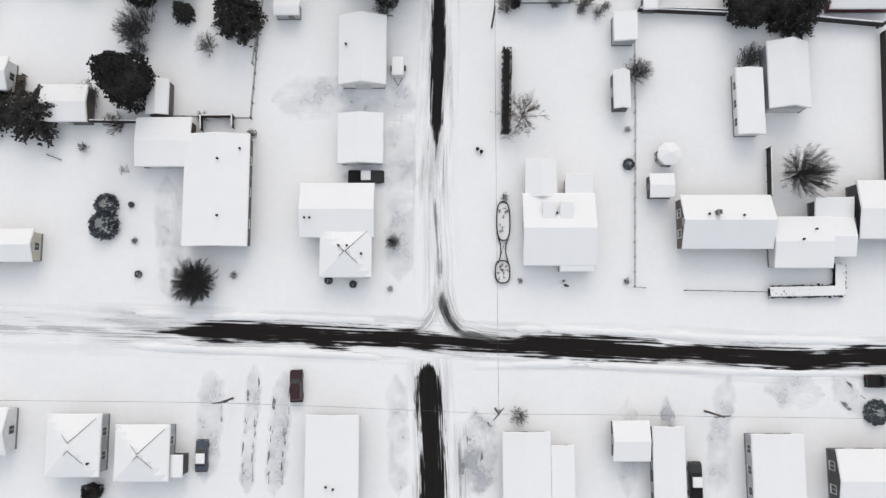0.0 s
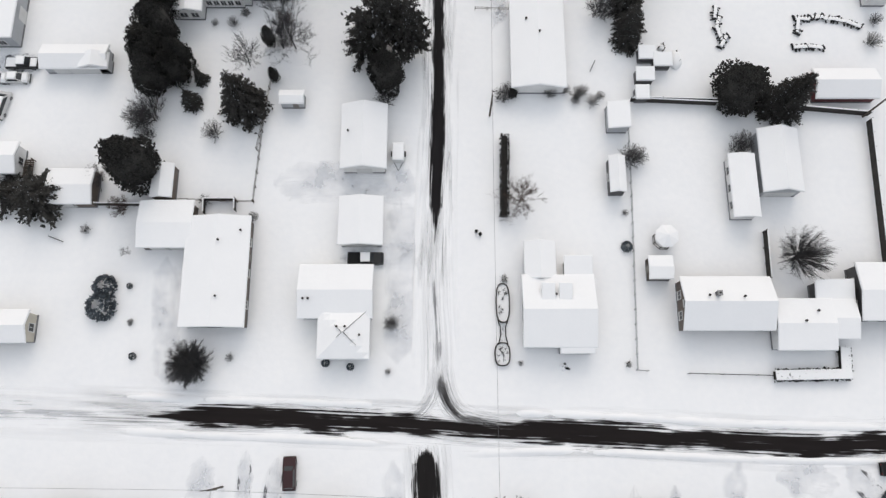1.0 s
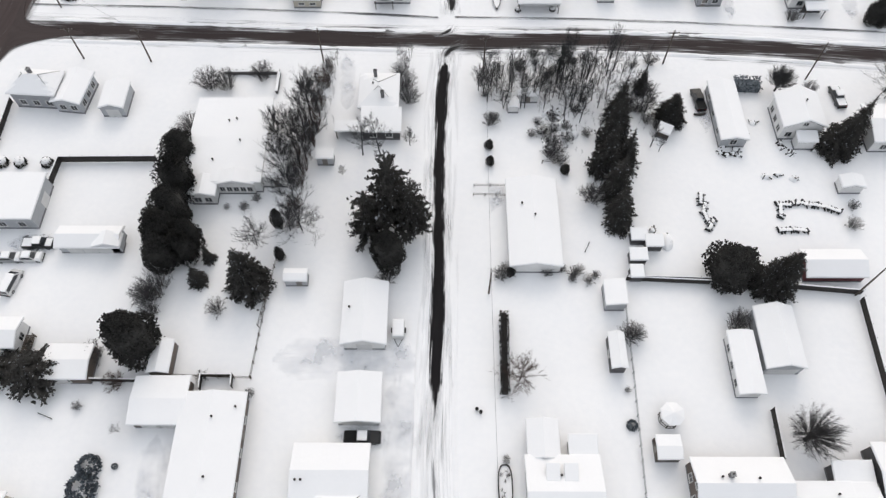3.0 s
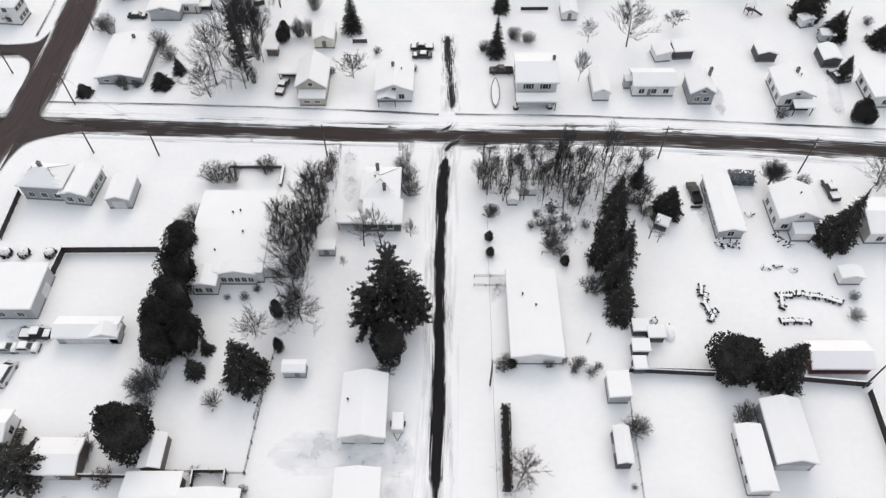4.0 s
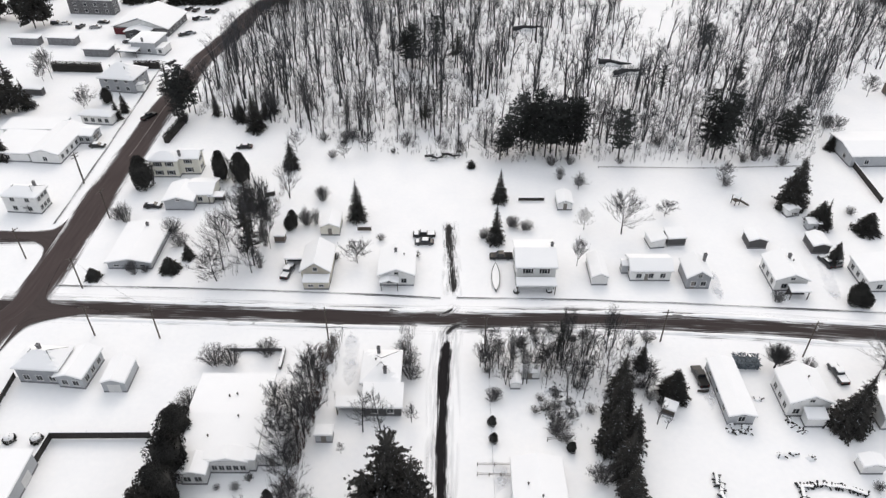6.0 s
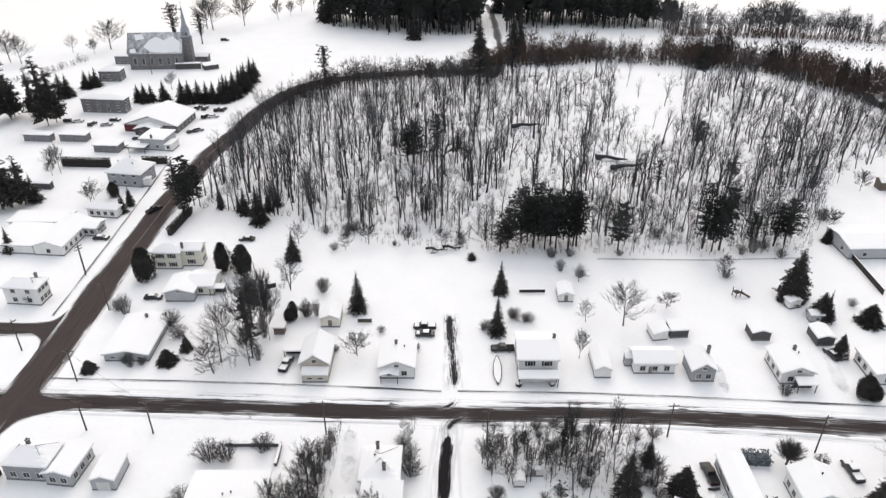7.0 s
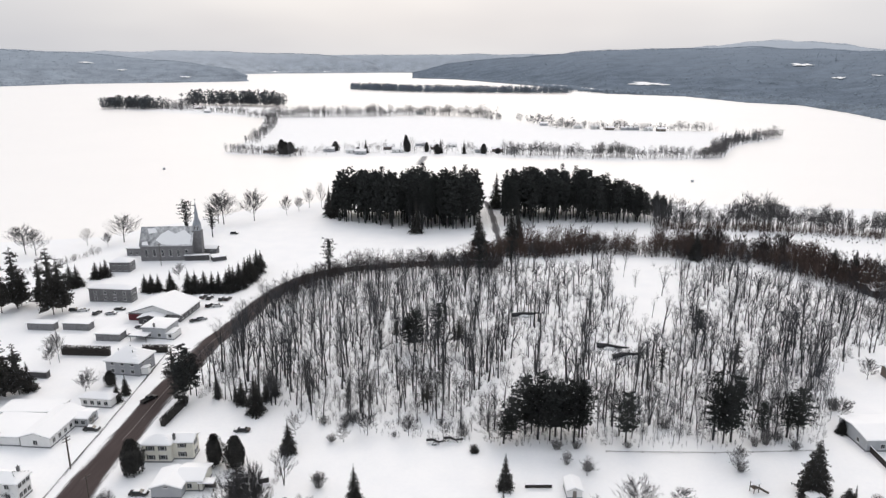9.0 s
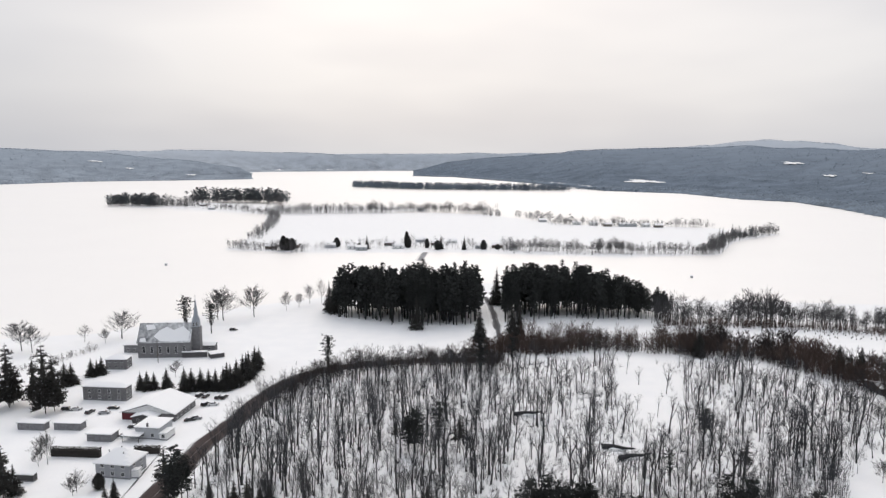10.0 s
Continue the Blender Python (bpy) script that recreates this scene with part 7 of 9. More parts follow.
fence(5.8, 69.9, 11.8, 69.9, 0.8, "low rail garden frame", "rail", WOOD)
fence(25.0, 56.1, 25.8, 57.8, 0.5, "old timber beam lying in the snow", "rail", DARK_WOOD)
fence(-28.6, 55.0, -30.3, 41.8, 1.1, "thin wire fence with snow-capped posts", "wire", WOOD)

# ---- thicket south of the cross street ----
THICKET = random.Random(12)
for k in range(84):
    u, v = THICKET.random(), THICKET.random()
    if v < 0.5 and u < 0.62:
        v = 0.5 + v
    tree("young" if k % 3 else "bare", 10 + 33 * u - 4 * v, 78 + 20 * v, THICKET.uniform(3.5, 8.0), "thicket of bare young trees")
tree("pine", 23.0, 95.6, 10.0, w=5.0)
for k in range(30):
    x_, y_ = THICKET.uniform(23, 35), THICKET.uniform(85, 103)
    if x_ < 30 or y_ > 94:
        tree("tall" if k % 3 == 0 else "young", x_, y_, THICKET.uniform(6.5, 11.0), "thicket of bare young trees")
for k in range(9):
    tree("bush", THICKET.uniform(10, 33), THICKET.uniform(95, 104), THICKET.uniform(1.5, 3.2), "bushes in the thicket")
for k in range(12):
    tree("bush", THICKET.uniform(36, 44), THICKET.uniform(82, 101), THICKET.uniform(1.5, 3.6), "bushes in the thicket")
for k in range(9):
    snow_lump(THICKET.uniform(17, 26), THICKET.uniform(78, 88), THICKET.uniform(0.6, 1.6), THICKET.uniform(0.5, 1.1), THICKET.uniform(0.5, 1.1), "brush pile humped with snow", BARK, 200 + k, THICKET.uniform(0, 90), "brush_pile", "brush")
for k in range(7):
    tree("bush", THICKET.uniform(17, 25), THICKET.uniform(76, 88), THICKET.uniform(1.2, 2.8), "bushes in the thicket")

# ---- houses north of the cross street ----
house(-11.1, 122.9, 7.8, 9.1, 3.1, 1.8, "gable_y", WHITE_SIDING, "small white gabled house with a front porch", win="S2 W2", gable="S", chim=[(-0.1, 0.35)], vents=[(0.4, 0.2)])
shed(-12.7, 117.6, 3.9, 2.0, 2.2, DARK_SIDING, "dark little front porch with a snowy roof", "gable_y", 0.7, name="porch", category="porch", posts=True)
house(-29.7, 123.8, 6.5, 9.1, 3.3, 2.6, "gable_y", BEIGE_SIDING, "beige gabled house with a steep snow-covered roof", win="S2", gable="S", door="S0.2")
shed(-29.4, 117.9, 5.7, 2.0, 2.1, BEIGE_SIDING, "beige front porch with a snow-covered roof", "shed", 0.4, name="porch", category="porch", win="S2")
shed(-35.8, 126.3, 4.3, 2.0, 2.1, DARK_SIDING, "open dark carport with a flat snowy roof", "flat", 0, name="carport", category="carport", posts=True)
house(20.7, 123.5, 8.8, 9.7, 5.2, 1.6, "gable_x", WHITE_SIDING, "white two-storey house with black shutters", win="S2 E2 W2", storeys=2, shutters=True, door="S0", chim=[(0.9, 0.2)])
shed(20.6, 116.4, 8.7, 2.0, 2.5, WHITE_SIDING, "long front veranda with a snow-covered roof", "shed", 0.5, name="porch", category="porch", posts=True)
shed(35.5, 123.0, 3.6, 8.4, 2.2, WHITE_SIDING, "narrow white garage with a snow-covered gable roof", "gable_y", 1.0, name="garage", category="garage")
house(47.5, 123.1, 9.2, 5.5, 2.9, 1.3, "gable_x", WHITE_SIDING, "white bungalow with a snow-covered roof and dark windows", win="S3 W1", door="S-0.2")
shed(42.7, 124.0, 2.6, 2.0, 2.3, GREY_SIDING, "grey side entry with a snow-covered roof", "gable_x", 0.5, name="porch", category="porch", win="W1")
house(57.7, 121.0, 5.2, 6.7, 3.1, 2.0, "gable_y", BLUE_SIDING, "blue-grey gabled house with white-framed windows", win="S2", gable="S", door="S-0.5", chim=[(0.8, 0.5)])
house(78.4, 121.4, 7.2, 8.9, 3.1, 1.7, "gable_y", WHITE_SIDING, "white gabled house with a snowy cross roof", win="S2 W3", gable="S", vents=[(0.5, 0.2)], chim=[(0.3, 0.4)])
shed(79.4, 114.9, 4.1, 2.0, 2.3, DARK_SIDING, "dark front porch with a snow-covered roof", "shed", 0.3, name="porch", category="porch", posts=True)
house(102.6, 121.2, 13.9, 8.9, 3.0, 1.2, "gable_y", WHITE_SIDING, "white bungalow with a dark side and snowy roof", win="S3 W3")
shed(-28.9, 140.7, 4.7, 6.2, 2.4, CREAM_SIDING, "cream little garage with a brown door under snow", "gable_y", 1.1, name="garage", category="garage", door="S0")
shed(-41.0, 135.5, 2.5, 2.0, 1.9, BROWN_SIDING, "small brown shed capped with snow", "flat", 0.0)
house(-74.5, 131.8, 10.3, 15.4, 1.9, 1.0, "gable_y", GREY_SIDING, "low grey bungalow with a broad snow-covered roof", win="S3 E2", chim=[(0.1, 0.7)])
house(-70.0, 152.7, 7.5, 8.3, 2.7, 1.2, "gable_y", GREY_SIDING, "pale grey gabled garage front under snow", gable="S", name="garage", category="garage")
house(-65.2, 155.3, 6.5, 7.5, 2.8, 1.2, "gable_x", CREAM_SIDING, "cream rear house wing with a snow-covered roof", win="S1")
shed(-61.0, 152.3, 3.8, 2.0, 2.3, DARK_SIDING, "dark open carport with a snow-covered roof", "flat", 0, name="carport", category="carport", posts=True)
house(-78.5, 166.9, 7.7, 4.5, 5.2, 1.6, "hip", CREAM_SIDING, "cream two-storey house with black shutters and a hipped roof", win="S2 W2", storeys=2, shutters=True)
house(-72.2, 168.6, 5.9, 4.6, 5.0, 1.2, "gable_x", CREAM_SIDING, "cream two-storey wing with a chimney and black shutters", win="S1 E1", storeys=2, shutters=True, chim=[(-0.7, -0.8)])
shed(31.5, 151.8, 3.8, 5.6, 2.0, WHITE_SIDING, "white garden playhouse with an arched dark door", "gable_y", 0.9, door="S0")
shed(51.8, 134.8, 3.6, 4.2, 1.9, WHITE_SIDING, "white lean-to shed with a snow-covered roof", "shed_x", 0.8, rot=8)
shed(56.8, 135.6, 4.4, 3.8, 2.2, DARK_SIDING, "dark shed with a snow-covered roof", "shed", 0.4, rot=5)
shed(76.5, 134.9, 4.4, 4.4, 2.2, DARK_SIDING, "dark narrow garage with a snow-covered roof", "gable_y", 0.8, name="garage", category="garage")
shed(91.2, 133.4, 4.1, 5.4, 2.2, DARK_SIDING, "dark long shed with a snow-covered roof", "gable_y", 0.7)
shed(93.4, 141.3, 3.2, 2.0, 2.0, GREY_SIDING, "grey small shed capped with snow", "shed", 0.3)
shed(90.2, 147.6, 3.4, 2.5, 2.0, WHITE_SIDING, "little white shed with a snowy roof near a spruce", "gable_y", 0.6, rot=15)
swing = thing("play_set", "small timber play set with a slide half under snow", "play set", 77.4, 152.2, 0, 20)
part("tower", Shape().box(-0.8, -0.8, 1.2, 0.8, 0.8, 1.35).box(-0.8, -0.8, -0.2, -0.65, -0.65, 2.6).box(0.65, -0.8, -0.2, 0.8, -0.65, 2.6).box(0.65, 0.65, -0.2, 0.8, 0.8, 2.6).box(-0.8, 0.65, -0.2, -0.65, 0.8, 2.6), WOOD, swing)
part("roof", roof_shell("gable_x", 1.1, 1.0, 0.7, 2.6, 0.0, 0.2), ROOF_SNOW, swing)
part("slide", Shape().tube([(0.8, -0.4, 1.3), (2.0, -1.4, 0.6), (2.8, -2.0, 0.2)], [0.3, 0.28, 0.28], 5), WOOD, swing)
frame_ = thing("swing_frame", "bare metal swing frame standing in snow", "swing", -21.7, 132.1)
for u in (-1.7, 1.7):
    part("leg", Shape().tube([(u, -0.8, -0.1), (u, 0, 2.2)], [0.05, 0.05], 5), DARK_WOOD, frame_)
    part("leg", Shape().tube([(u, 0.8, -0.1), (u, 0, 2.2)], [0.05, 0.05], 5), DARK_WOOD, frame_)
part("top_bar", Shape().tube([(-1.8, 0, 2.2), (1.8, 0, 2.2)], [0.06, 0.06], 5), DARK_WOOD, frame_)
fence(19.7, 153.4, 26.5, 153.5, 1.0, "short dark rail fence in the snow", "board", DARK_WOOD)
fence(-22.2, 139.7, -18.8, 139.7, 1.2, "short brown board fence", "board", WOOD)
boat(11.8, 121.2, 88, 10.0, 1.9)
car(-77.5, 150.0, 0, "sedan", "black", 1)
car(-37.0, 122.8, 80, "pickup", "dark_grey", 1)
car(-5.3, 137.5, 180, "pickup", "black", 1)
car(-5.2, 134.4, 180, "sedan", "dark_grey", 1)
car(13.5, 128.8, 180, "pickup", "black", 0)
car(91.2, 127.1, 105, "sedan", "dark_grey", 1)
car(-60.3, 181.3, 180, "sedan", "black", 1)
car(92.8, 127.5, 110, "suv", "silver", 1)
tree("spruce", 14.6, 153.1, 10.8, w=5.0)
tree("spruce", 12.5, 134.9, 12.6, w=5.6)
tree("fir", 91.9, 151.4, 16.0, w=9.0)
tree("fir", 90.6, 149.6, 12.3, w=6.5)
tree("fir", 95.5, 142.6, 7.9, w=7.1)
tree("spruce", 97.5, 143.4, 8.5, w=2.6)
tree("fir", 106.6, 139.9, 6.3, w=7.1)
tree("cedar", 91.6, 112.7, 6.0, w=4.8)
tree("fir", 92.7, 126.9, 7.0, w=4.5)
tree("spruce", -22.7, 144.8, 12.8, w=6.0)
tree("fir", -81.9, 120.7, 3.3, w=4.1)
tree("cedar", -82.9, 159.3, 10.1, w=6.8, label="large dense dark cedar beside a cream house")
tree("cedar", -62.4, 163.4, 9.5, w=5.4)
tree("cedar", -56.6, 162.4, 9.4, w=6.0)
tree("spruce", -61.8, 128.3, 5.3, w=3.7)
tree("fir", -64.9, 123.7, 4.2, w=5.2)
tree("bush", -82.2, 143.3, 6.8, w=6.2)
tree("bush", -73.0, 122.2, 4.7, w=3.9)
tree("bush", -32.9, 153.4, 5.0, w=6.2)
tree("bush", -35.7, 142.1, 6.5, w=3.6)
tree("bush", -33.1, 142.6, 5.7, w=3.7)
tree("cedar", -38.7, 141.0, 5.5, w=3.0)
tree("bush", -44.3, 133.2, 6.1, w=3.8)
tree("bush", -43.9, 124.7, 5.9, w=3.9)
tree("bush", 9.3, 136.6, 2.2, w=2.8)
tree("bush", 16.7, 141.7, 3.6, w=4.0)
tree("bush", 19.9, 140.2, 2.7, w=3.1)
tree("cedar", -39.5, 140.1, 4.0)
tree("cedar", 93.3, 111.8, 4.0)
tree("scraggy", -48.8, 139.0, 17.4, w=5.5)
tree("scraggy", -45.4, 125.5, 17.0, w=5.0)
tree("scraggy", -48.7, 133.3, 16.0, w=4.6)
for x_, y_, h_ in ((-52.3, 123.8, 16.5), (-46.6, 130.1, 20.1), (-45.4, 135.5, 17.3), (-45.5, 122.8, 11.3)):
    tree("round" if int(h_ * 10) % 2 else "bare", x_, y_, h_ * 0.9, "cluster of tall bare trees", "", h_ * 0.55)
tree("bare", -42.0, 154.3, 12.0, w=9.0, label="vase-shaped leafless tree standing in snow")
tree("spruce", -44.1, 169.8, 10.6, w=5.6)
for x_, y_, h_, w_ in ((44.4, 138.6, 11.8, 9.1), (-21.0, 126.6, 5.3, 6.6), (57.2, 146.3, 4.2, 5.3), (36.5, 159.0, 5.2, 4.2), (35.2, 140.3, 5.7, 4.5), (76.9, 161.1, 6.6, 5.0), (31.3, 125.7, 7.8, 3.4), (-52.8, 130.9, 10.8, 6.7), (-53.0, 119.8, 7.4, 8.7), (-44.2, 134.6, 17.6, 5.0), (-42.9, 132.2, 14.6, 4.2), (-67.1, 134.0, 6.9, 3.6)):
    tree("round", x_, y_, h_, "", "", w_)
for x_, y_, h_ in ((-84.6, 144.6, 4), (-35.6, 142.5, 4), (-33.7, 156.0, 2.5), (-68.8, 138.8, 4.5), (-65.3, 133.2, 4), (-74.8, 123.7, 2), (-70.6, 123.1, 2), (17.5, 141.5, 3.5), (20.9, 140.4, 3), (10.0, 136.9, 3),
                   (-16.0, 135.7, 2), (74.6, 113.6, 3), (106.0, 147.8, 2.5), (-6.9, 129.2, 1.8), (-26.3, 128.0, 2)):
    tree("bush", x_, y_, h_)
hedge(-84.6, 183.9, -82.9, 199.2, 2.0, 2.4, "dark clipped hedge beside a lawn", seed=21)

# ---- the far end east ----
house(127.5, 178.4, 22.9, 13.6, 3.4, 1.0, "gable_x", GREY_SIDING, "grey house with a broad snow-covered roof at the wood's edge", win="S3 W2", rot=2)
fence(117.9, 181.4, 116.7, 152.7, 1.8, "dark board fence beside a wood-edge house")
house(157.9, 219.0, 16.7, 3.9, 3.0, 1.0, "gable_x", BROWN_SIDING, "low dark house beyond the wood", win="S2")
for x_, y_, h_ in ((118.4, 188.5, 7), (142.7, 217.0, 7), (170.4, 284.6, 9), (170.9, 264.9, 9)):
    tree("round", x_, y_, h_)
tree("fir", 115.0, 181.4, 5.0)

# ---- village west of the main road ----
house(-110.0, 149.4, 9.4, 5.0, 5.0, 1.5, "hip", WHITE_SIDING, "white two-storey house with a snowy hipped roof", rot=-5, win="S2 E3", storeys=2, ridges=True, chim=[(0.6, 0.5)])
house(-115.0, 180.6, 8.6, 17.4, 3.0, 1.5, "gable_y", WHITE_SIDING, "long white building with a snowy gable roof and shop windows", rot=-4, win="E6 S1", name="building", category="building")
house(-126.5, 179.5, 13.0, 13.0, 2.8, 0.2, "flat", WHITE_SIDING, "low flat-roofed rear building deep in snow", rot=-4, win="S1", name="building", category="building")
shed(-120.5, 193.2, 7.1, 2.0, 2.3, GREY_SIDING, "low grey shed with a sloping snowy roof", "shed_x", 0.9, rot=-6)
shed(-139.3, 217.2, 5.9, 2.0, 2.2, DARK_SIDING, "dark open shed with snow on its roof beside pines", "shed", 0.4, rot=-6)
house(-108.6, 186.2, 4.6, 5.6, 2.7, 0.6, "gable_x", GREY_SIDING, "grey shop entrance wing with dark windows", rot=-4, win="S2 E2", door="E0", name="building", category="building")
house(-126.1, 190.5, 17.5, 7.1, 2.9, 0.2, "flat", WHITE_SIDING, "flat-roofed white building deep in snow", name="building", category="building")
house(-109.8, 197.3, 10.0, 3.3, 2.9, 1.2, "hip", WHITE_SIDING, "small white bungalow with a snow-covered hipped roof", rot=-7, win="S4")
house(-110.9, 223.6, 12.4, 9.6, 4.8, 3.6, "hip", BLUE_SIDING, "blue-grey two-storey house with a steep snowy hipped roof", rot=-9, over=0.6, win="S3 E2", storeys=2, vents=[(0.0, 0.2), (-0.5, -0.3), (0.4, -0.4)])
shed(-104.3, 219.8, 2.8, 2.0, 2.4, WHITE_SIDING, "small white side porch under snow", "shed_x", 0.4, name="porch", category="porch")
hedge(-141.8, 236.5, -123.7, 235.5, 2.2, 3.2, "tall dark clipped hedge behind a house", seed=31)
hedge(-113.2, 238.8, -103.9, 238.8, 2.0, 2.6, "dark clipped hedge behind a house", seed=32)
house(-162.8, 261.7, 11.1, 3.2, 2.8, 0.2, "flat", STONE, "low grey storage building with a flat snowy roof", rot=-5, name="building", category="building")
house(-148.6, 262.1, 10.9, 3.9, 2.8, 0.2, "flat", STONE, "low grey storage building with a flat snowy roof", rot=-5, name="building", category="building")
house(-130.7, 251.7, 9.6, 5.2, 2.8, 0.2, "flat", STONE, "low grey storage building with a flat snowy roof", rot=-5, name="building", category="building")
hall = house(-120.3, 279.6, 22.4, 18.4, 3.0, 3.9, "gable_y", GREY_BRICK, "community hall with a large snow-covered gable roof", rot=-6, over=0.7, win="E5", name="hall", category="building")
part("wall_panel", Shape().box(-11.24, -9.27, 0.1, -5.2, -9.18, 2.7), RED_SIDING, hall, "dark red brick wall section")
part("gable_board", Shape().add([(-10.6, -9.26, 3.2), (10.6, -9.26, 3.2), (0, -9.26, 6.5), (-10.6, -9.2, 3.2), (10.6, -9.2, 3.2), (0, -9.2, 6.5)], [(0, 1, 2), (5, 4, 3), (0, 3, 4, 1), (1, 4, 5, 2), (2, 5, 3, 0)]), WHITE_SIDING, hall, "pale boarded gable end")
house(-121.2, 268.6, 9.5, 5.0, 2.8, 1.3, "gable_y", DARK_SIDING, "gabled dark entrance porch of the community hall", rot=-6, door="S0", win="S2", name="hall_entrance", category="building")
house(-113.2, 256.6, 9.6, 10.0, 4.4, 0.7, "hip", GREY_SIDING, "boxy grey house with a low snowy roof and tall chimney", rot=-7, win="S2 E2", chim=[(0.05, -1.0)])
shed(-107.0, 253.5, 3.0, 6.0, 2.3, WHITE_SIDING, "white side porch with a snow-covered roof", "shed_x", 0.4, rot=-7, win="S1", name="porch", category="porch")
shed(-118.6, 250.6, 6.6, 4.6, 2.3, GREY_SIDING, "open porch with a snow-covered roof", "flat", 0.0, rot=-7, name="porch", category="porch", posts=True)
house(-150.0, 296.5, 19.6, 5.2, 6.0, 1.2, "hip", GREY_BRICK, "two-storey grey brick building with tall windows", rot=-5, win="S4 E2", storeys=2, name="building", category="building")
house(-166.1, 342.5, 10.2, 6.7, 5.0, 1.6, "hip", GREY_BRICK, "grey brick rectory with a snow-covered roof", win="S3 E2", storeys=2)
# church
church = thing("church", "grey stone church with a tall tin-clad spire and patchy snowy roof", "church", -150.6, 366.7, 0, 4)
CW, CD, CH, CR = 27.0, 13.0, 8.0, 9.0
nave = Shape()
for u in (-CW / 2, CW / 2):
    nave.v += [(u, -CD / 2, -0.3), (u, CD / 2, -0.3), (u, CD / 2, CH), (u, 0, CH + CR), (u, -CD / 2, CH)]
nave.f = [(0, 4, 3, 2, 1), (5, 6, 7, 8, 9), (0, 5, 9, 4), (1, 2, 7, 6)]
part("wall", nave, CHURCH_STONE, church)
nroof = part("roof", roof_shell("gable_x", CW / 2 + 0.4, CD / 2 + 0.5, CR, CH + 0.1, 0.0, 0.25), CHURCH_ROOF, church, "dark tin roof with patches of snow left on it")
for ring in (((-2.0, 0.08), (5.0, 0.03), (12.6, 0.08), (12.9, 0.5), (9.0, 0.8), (4.5, 0.6), (0.5, 0.78), (-3.0, 0.6), (-5.5, 0.3)), ((-9.5, 0.62), (-5.0, 0.7), (-6.5, 0.9), (-10.5, 0.88)), ((-12.5, 0.05), (-9.0, 0.04), (-9.8, 0.22), (-12.3, 0.2))):
    cap_ = Shape()
    n_ = len(ring)
    for lift in (0.24, 0.48):
        cap_.v += [(u, -(CD / 2 + 0.5) * (1 - v), CH + 0.1 + CR * v + lift) for u, v in ring]
    cap_.f = [tuple(range(n_, 2 * n_))] + [(i, (i + 1) % n_, n_ + (i + 1) % n_, n_ + i) for i in range(n_)]
    part("snow_patch", cap_, ROOF_SNOW, nroof, "patch of snow left on the roof")
for k in range(6):
    add_window(church, Vector((-10.5 + k * 4.2, -CD / 2, 4.2)), Vector((1, 0, 0)), Vector((0, -1, 0)), 1.2, 3.6)
tower = part("tower", Shape().box(CW / 2 - 0.4, -2.3, -0.3, CW / 2 + 4.2, 2.3, 15.0), CHURCH_STONE, church, "square stone bell tower")
part("belfry", Shape().box(CW / 2 + 0.1, -1.8, 15.0, CW / 2 + 3.7, 1.8, 18.5), STEEPLE, tower)
part("spire", Shape().tube([(CW / 2 + 1.9, 0, 18.5), (CW / 2 + 1.9, 0, 21.5), (CW / 2 + 1.9, 0, 31.0)], [2.2, 1.2, 0.05], 8), STEEPLE, tower, "tall pale tin spire")
part("cross", Shape().box(CW / 2 + 1.83, -0.06, 30.8, CW / 2 + 1.97, 0.06, 32.4).box(CW / 2 + 1.4, -0.06, 31.7, CW / 2 + 2.4, 0.06, 31.85), METAL, tower)
for s in (-0.8, 0.8):
    add_window(church, Vector((CW / 2 + 1.9 + s, -1.82, 16.7)), Vector((1, 0, 0)), Vector((0, -1, 0)), 0.7, 2.0)
house(-171.9, 373.7, 7.9, 7.8, 4.0, 1.2, "gable_x", STONE, "low stone sacristy beside the church", win="S2", name="sacristy", category="building")
house(-132.0, 374.7, 9.2, 4.7, 3.2, 1.2, "gable_x", GREY_BRICK, "low entrance building beside the church", win="S2", name="building", category="building")
shed(-134.4, 361.4, 12.5, 2.0, 2.8, DARK_SIDING, "long dark covered walkway under snow", "flat", 0.0, name="walkway", category="building", rot=6)
shed(-123.3, 362.6, 7.1, 6.2, 2.2, DARK_SIDING, "dark shed with a snow-covered roof by the church", "flat", 0.0, rot=30)
for x_, y_, h_ in ((-173.1, 328.1, 9.6), (-169.7, 331.7, 9.7), (-171.1, 329.9, 8.5), (-140.8, 308.7, 8.9), (-137.4, 307.9, 9.7), (-134.9, 309.6, 8.7), (-129.1, 309.6, 10.8), (-119.7, 306.4, 12.3), (-117.1, 308.1, 11.3), (-112.9, 308.1, 11.3), (-109.2, 308.1, 10.8), (-106.3, 309.0, 10.5),
                   (-102.5, 308.2, 11.8), (-100.2, 311.4, 12.4), (-98.4, 314.8, 13.6), (-97.5, 321.6, 13.8), (-96.6, 328.6, 13.5), (-96.1, 337.8, 13.7), (-96.6, 347.5, 10.0), (-178.6, 314.2, 12.5), (-176.2, 315.9, 11.5), (-101.3, 309.8, 13.5), (-96.8, 325.1, 13.4)):
    tree("spruce", x_, y_, h_, "spruces round the church grounds", "", h_ * 0.72)
for x_, y_, h_, w_ in ((-167.1, 277.7, 31.1, 11.2), (-165.1, 280.9, 25.8, 9.9), (-177.3, 287.6, 23.2, 8.7), (-186.6, 284.9, 29.1, 10.5), (-187.2, 289.0, 20.0, 9.2), (-190.3, 279.6, 29.0, 10.3)):
    tree("broad", x_, y_, h_, "tall pines in the village", "", w_)
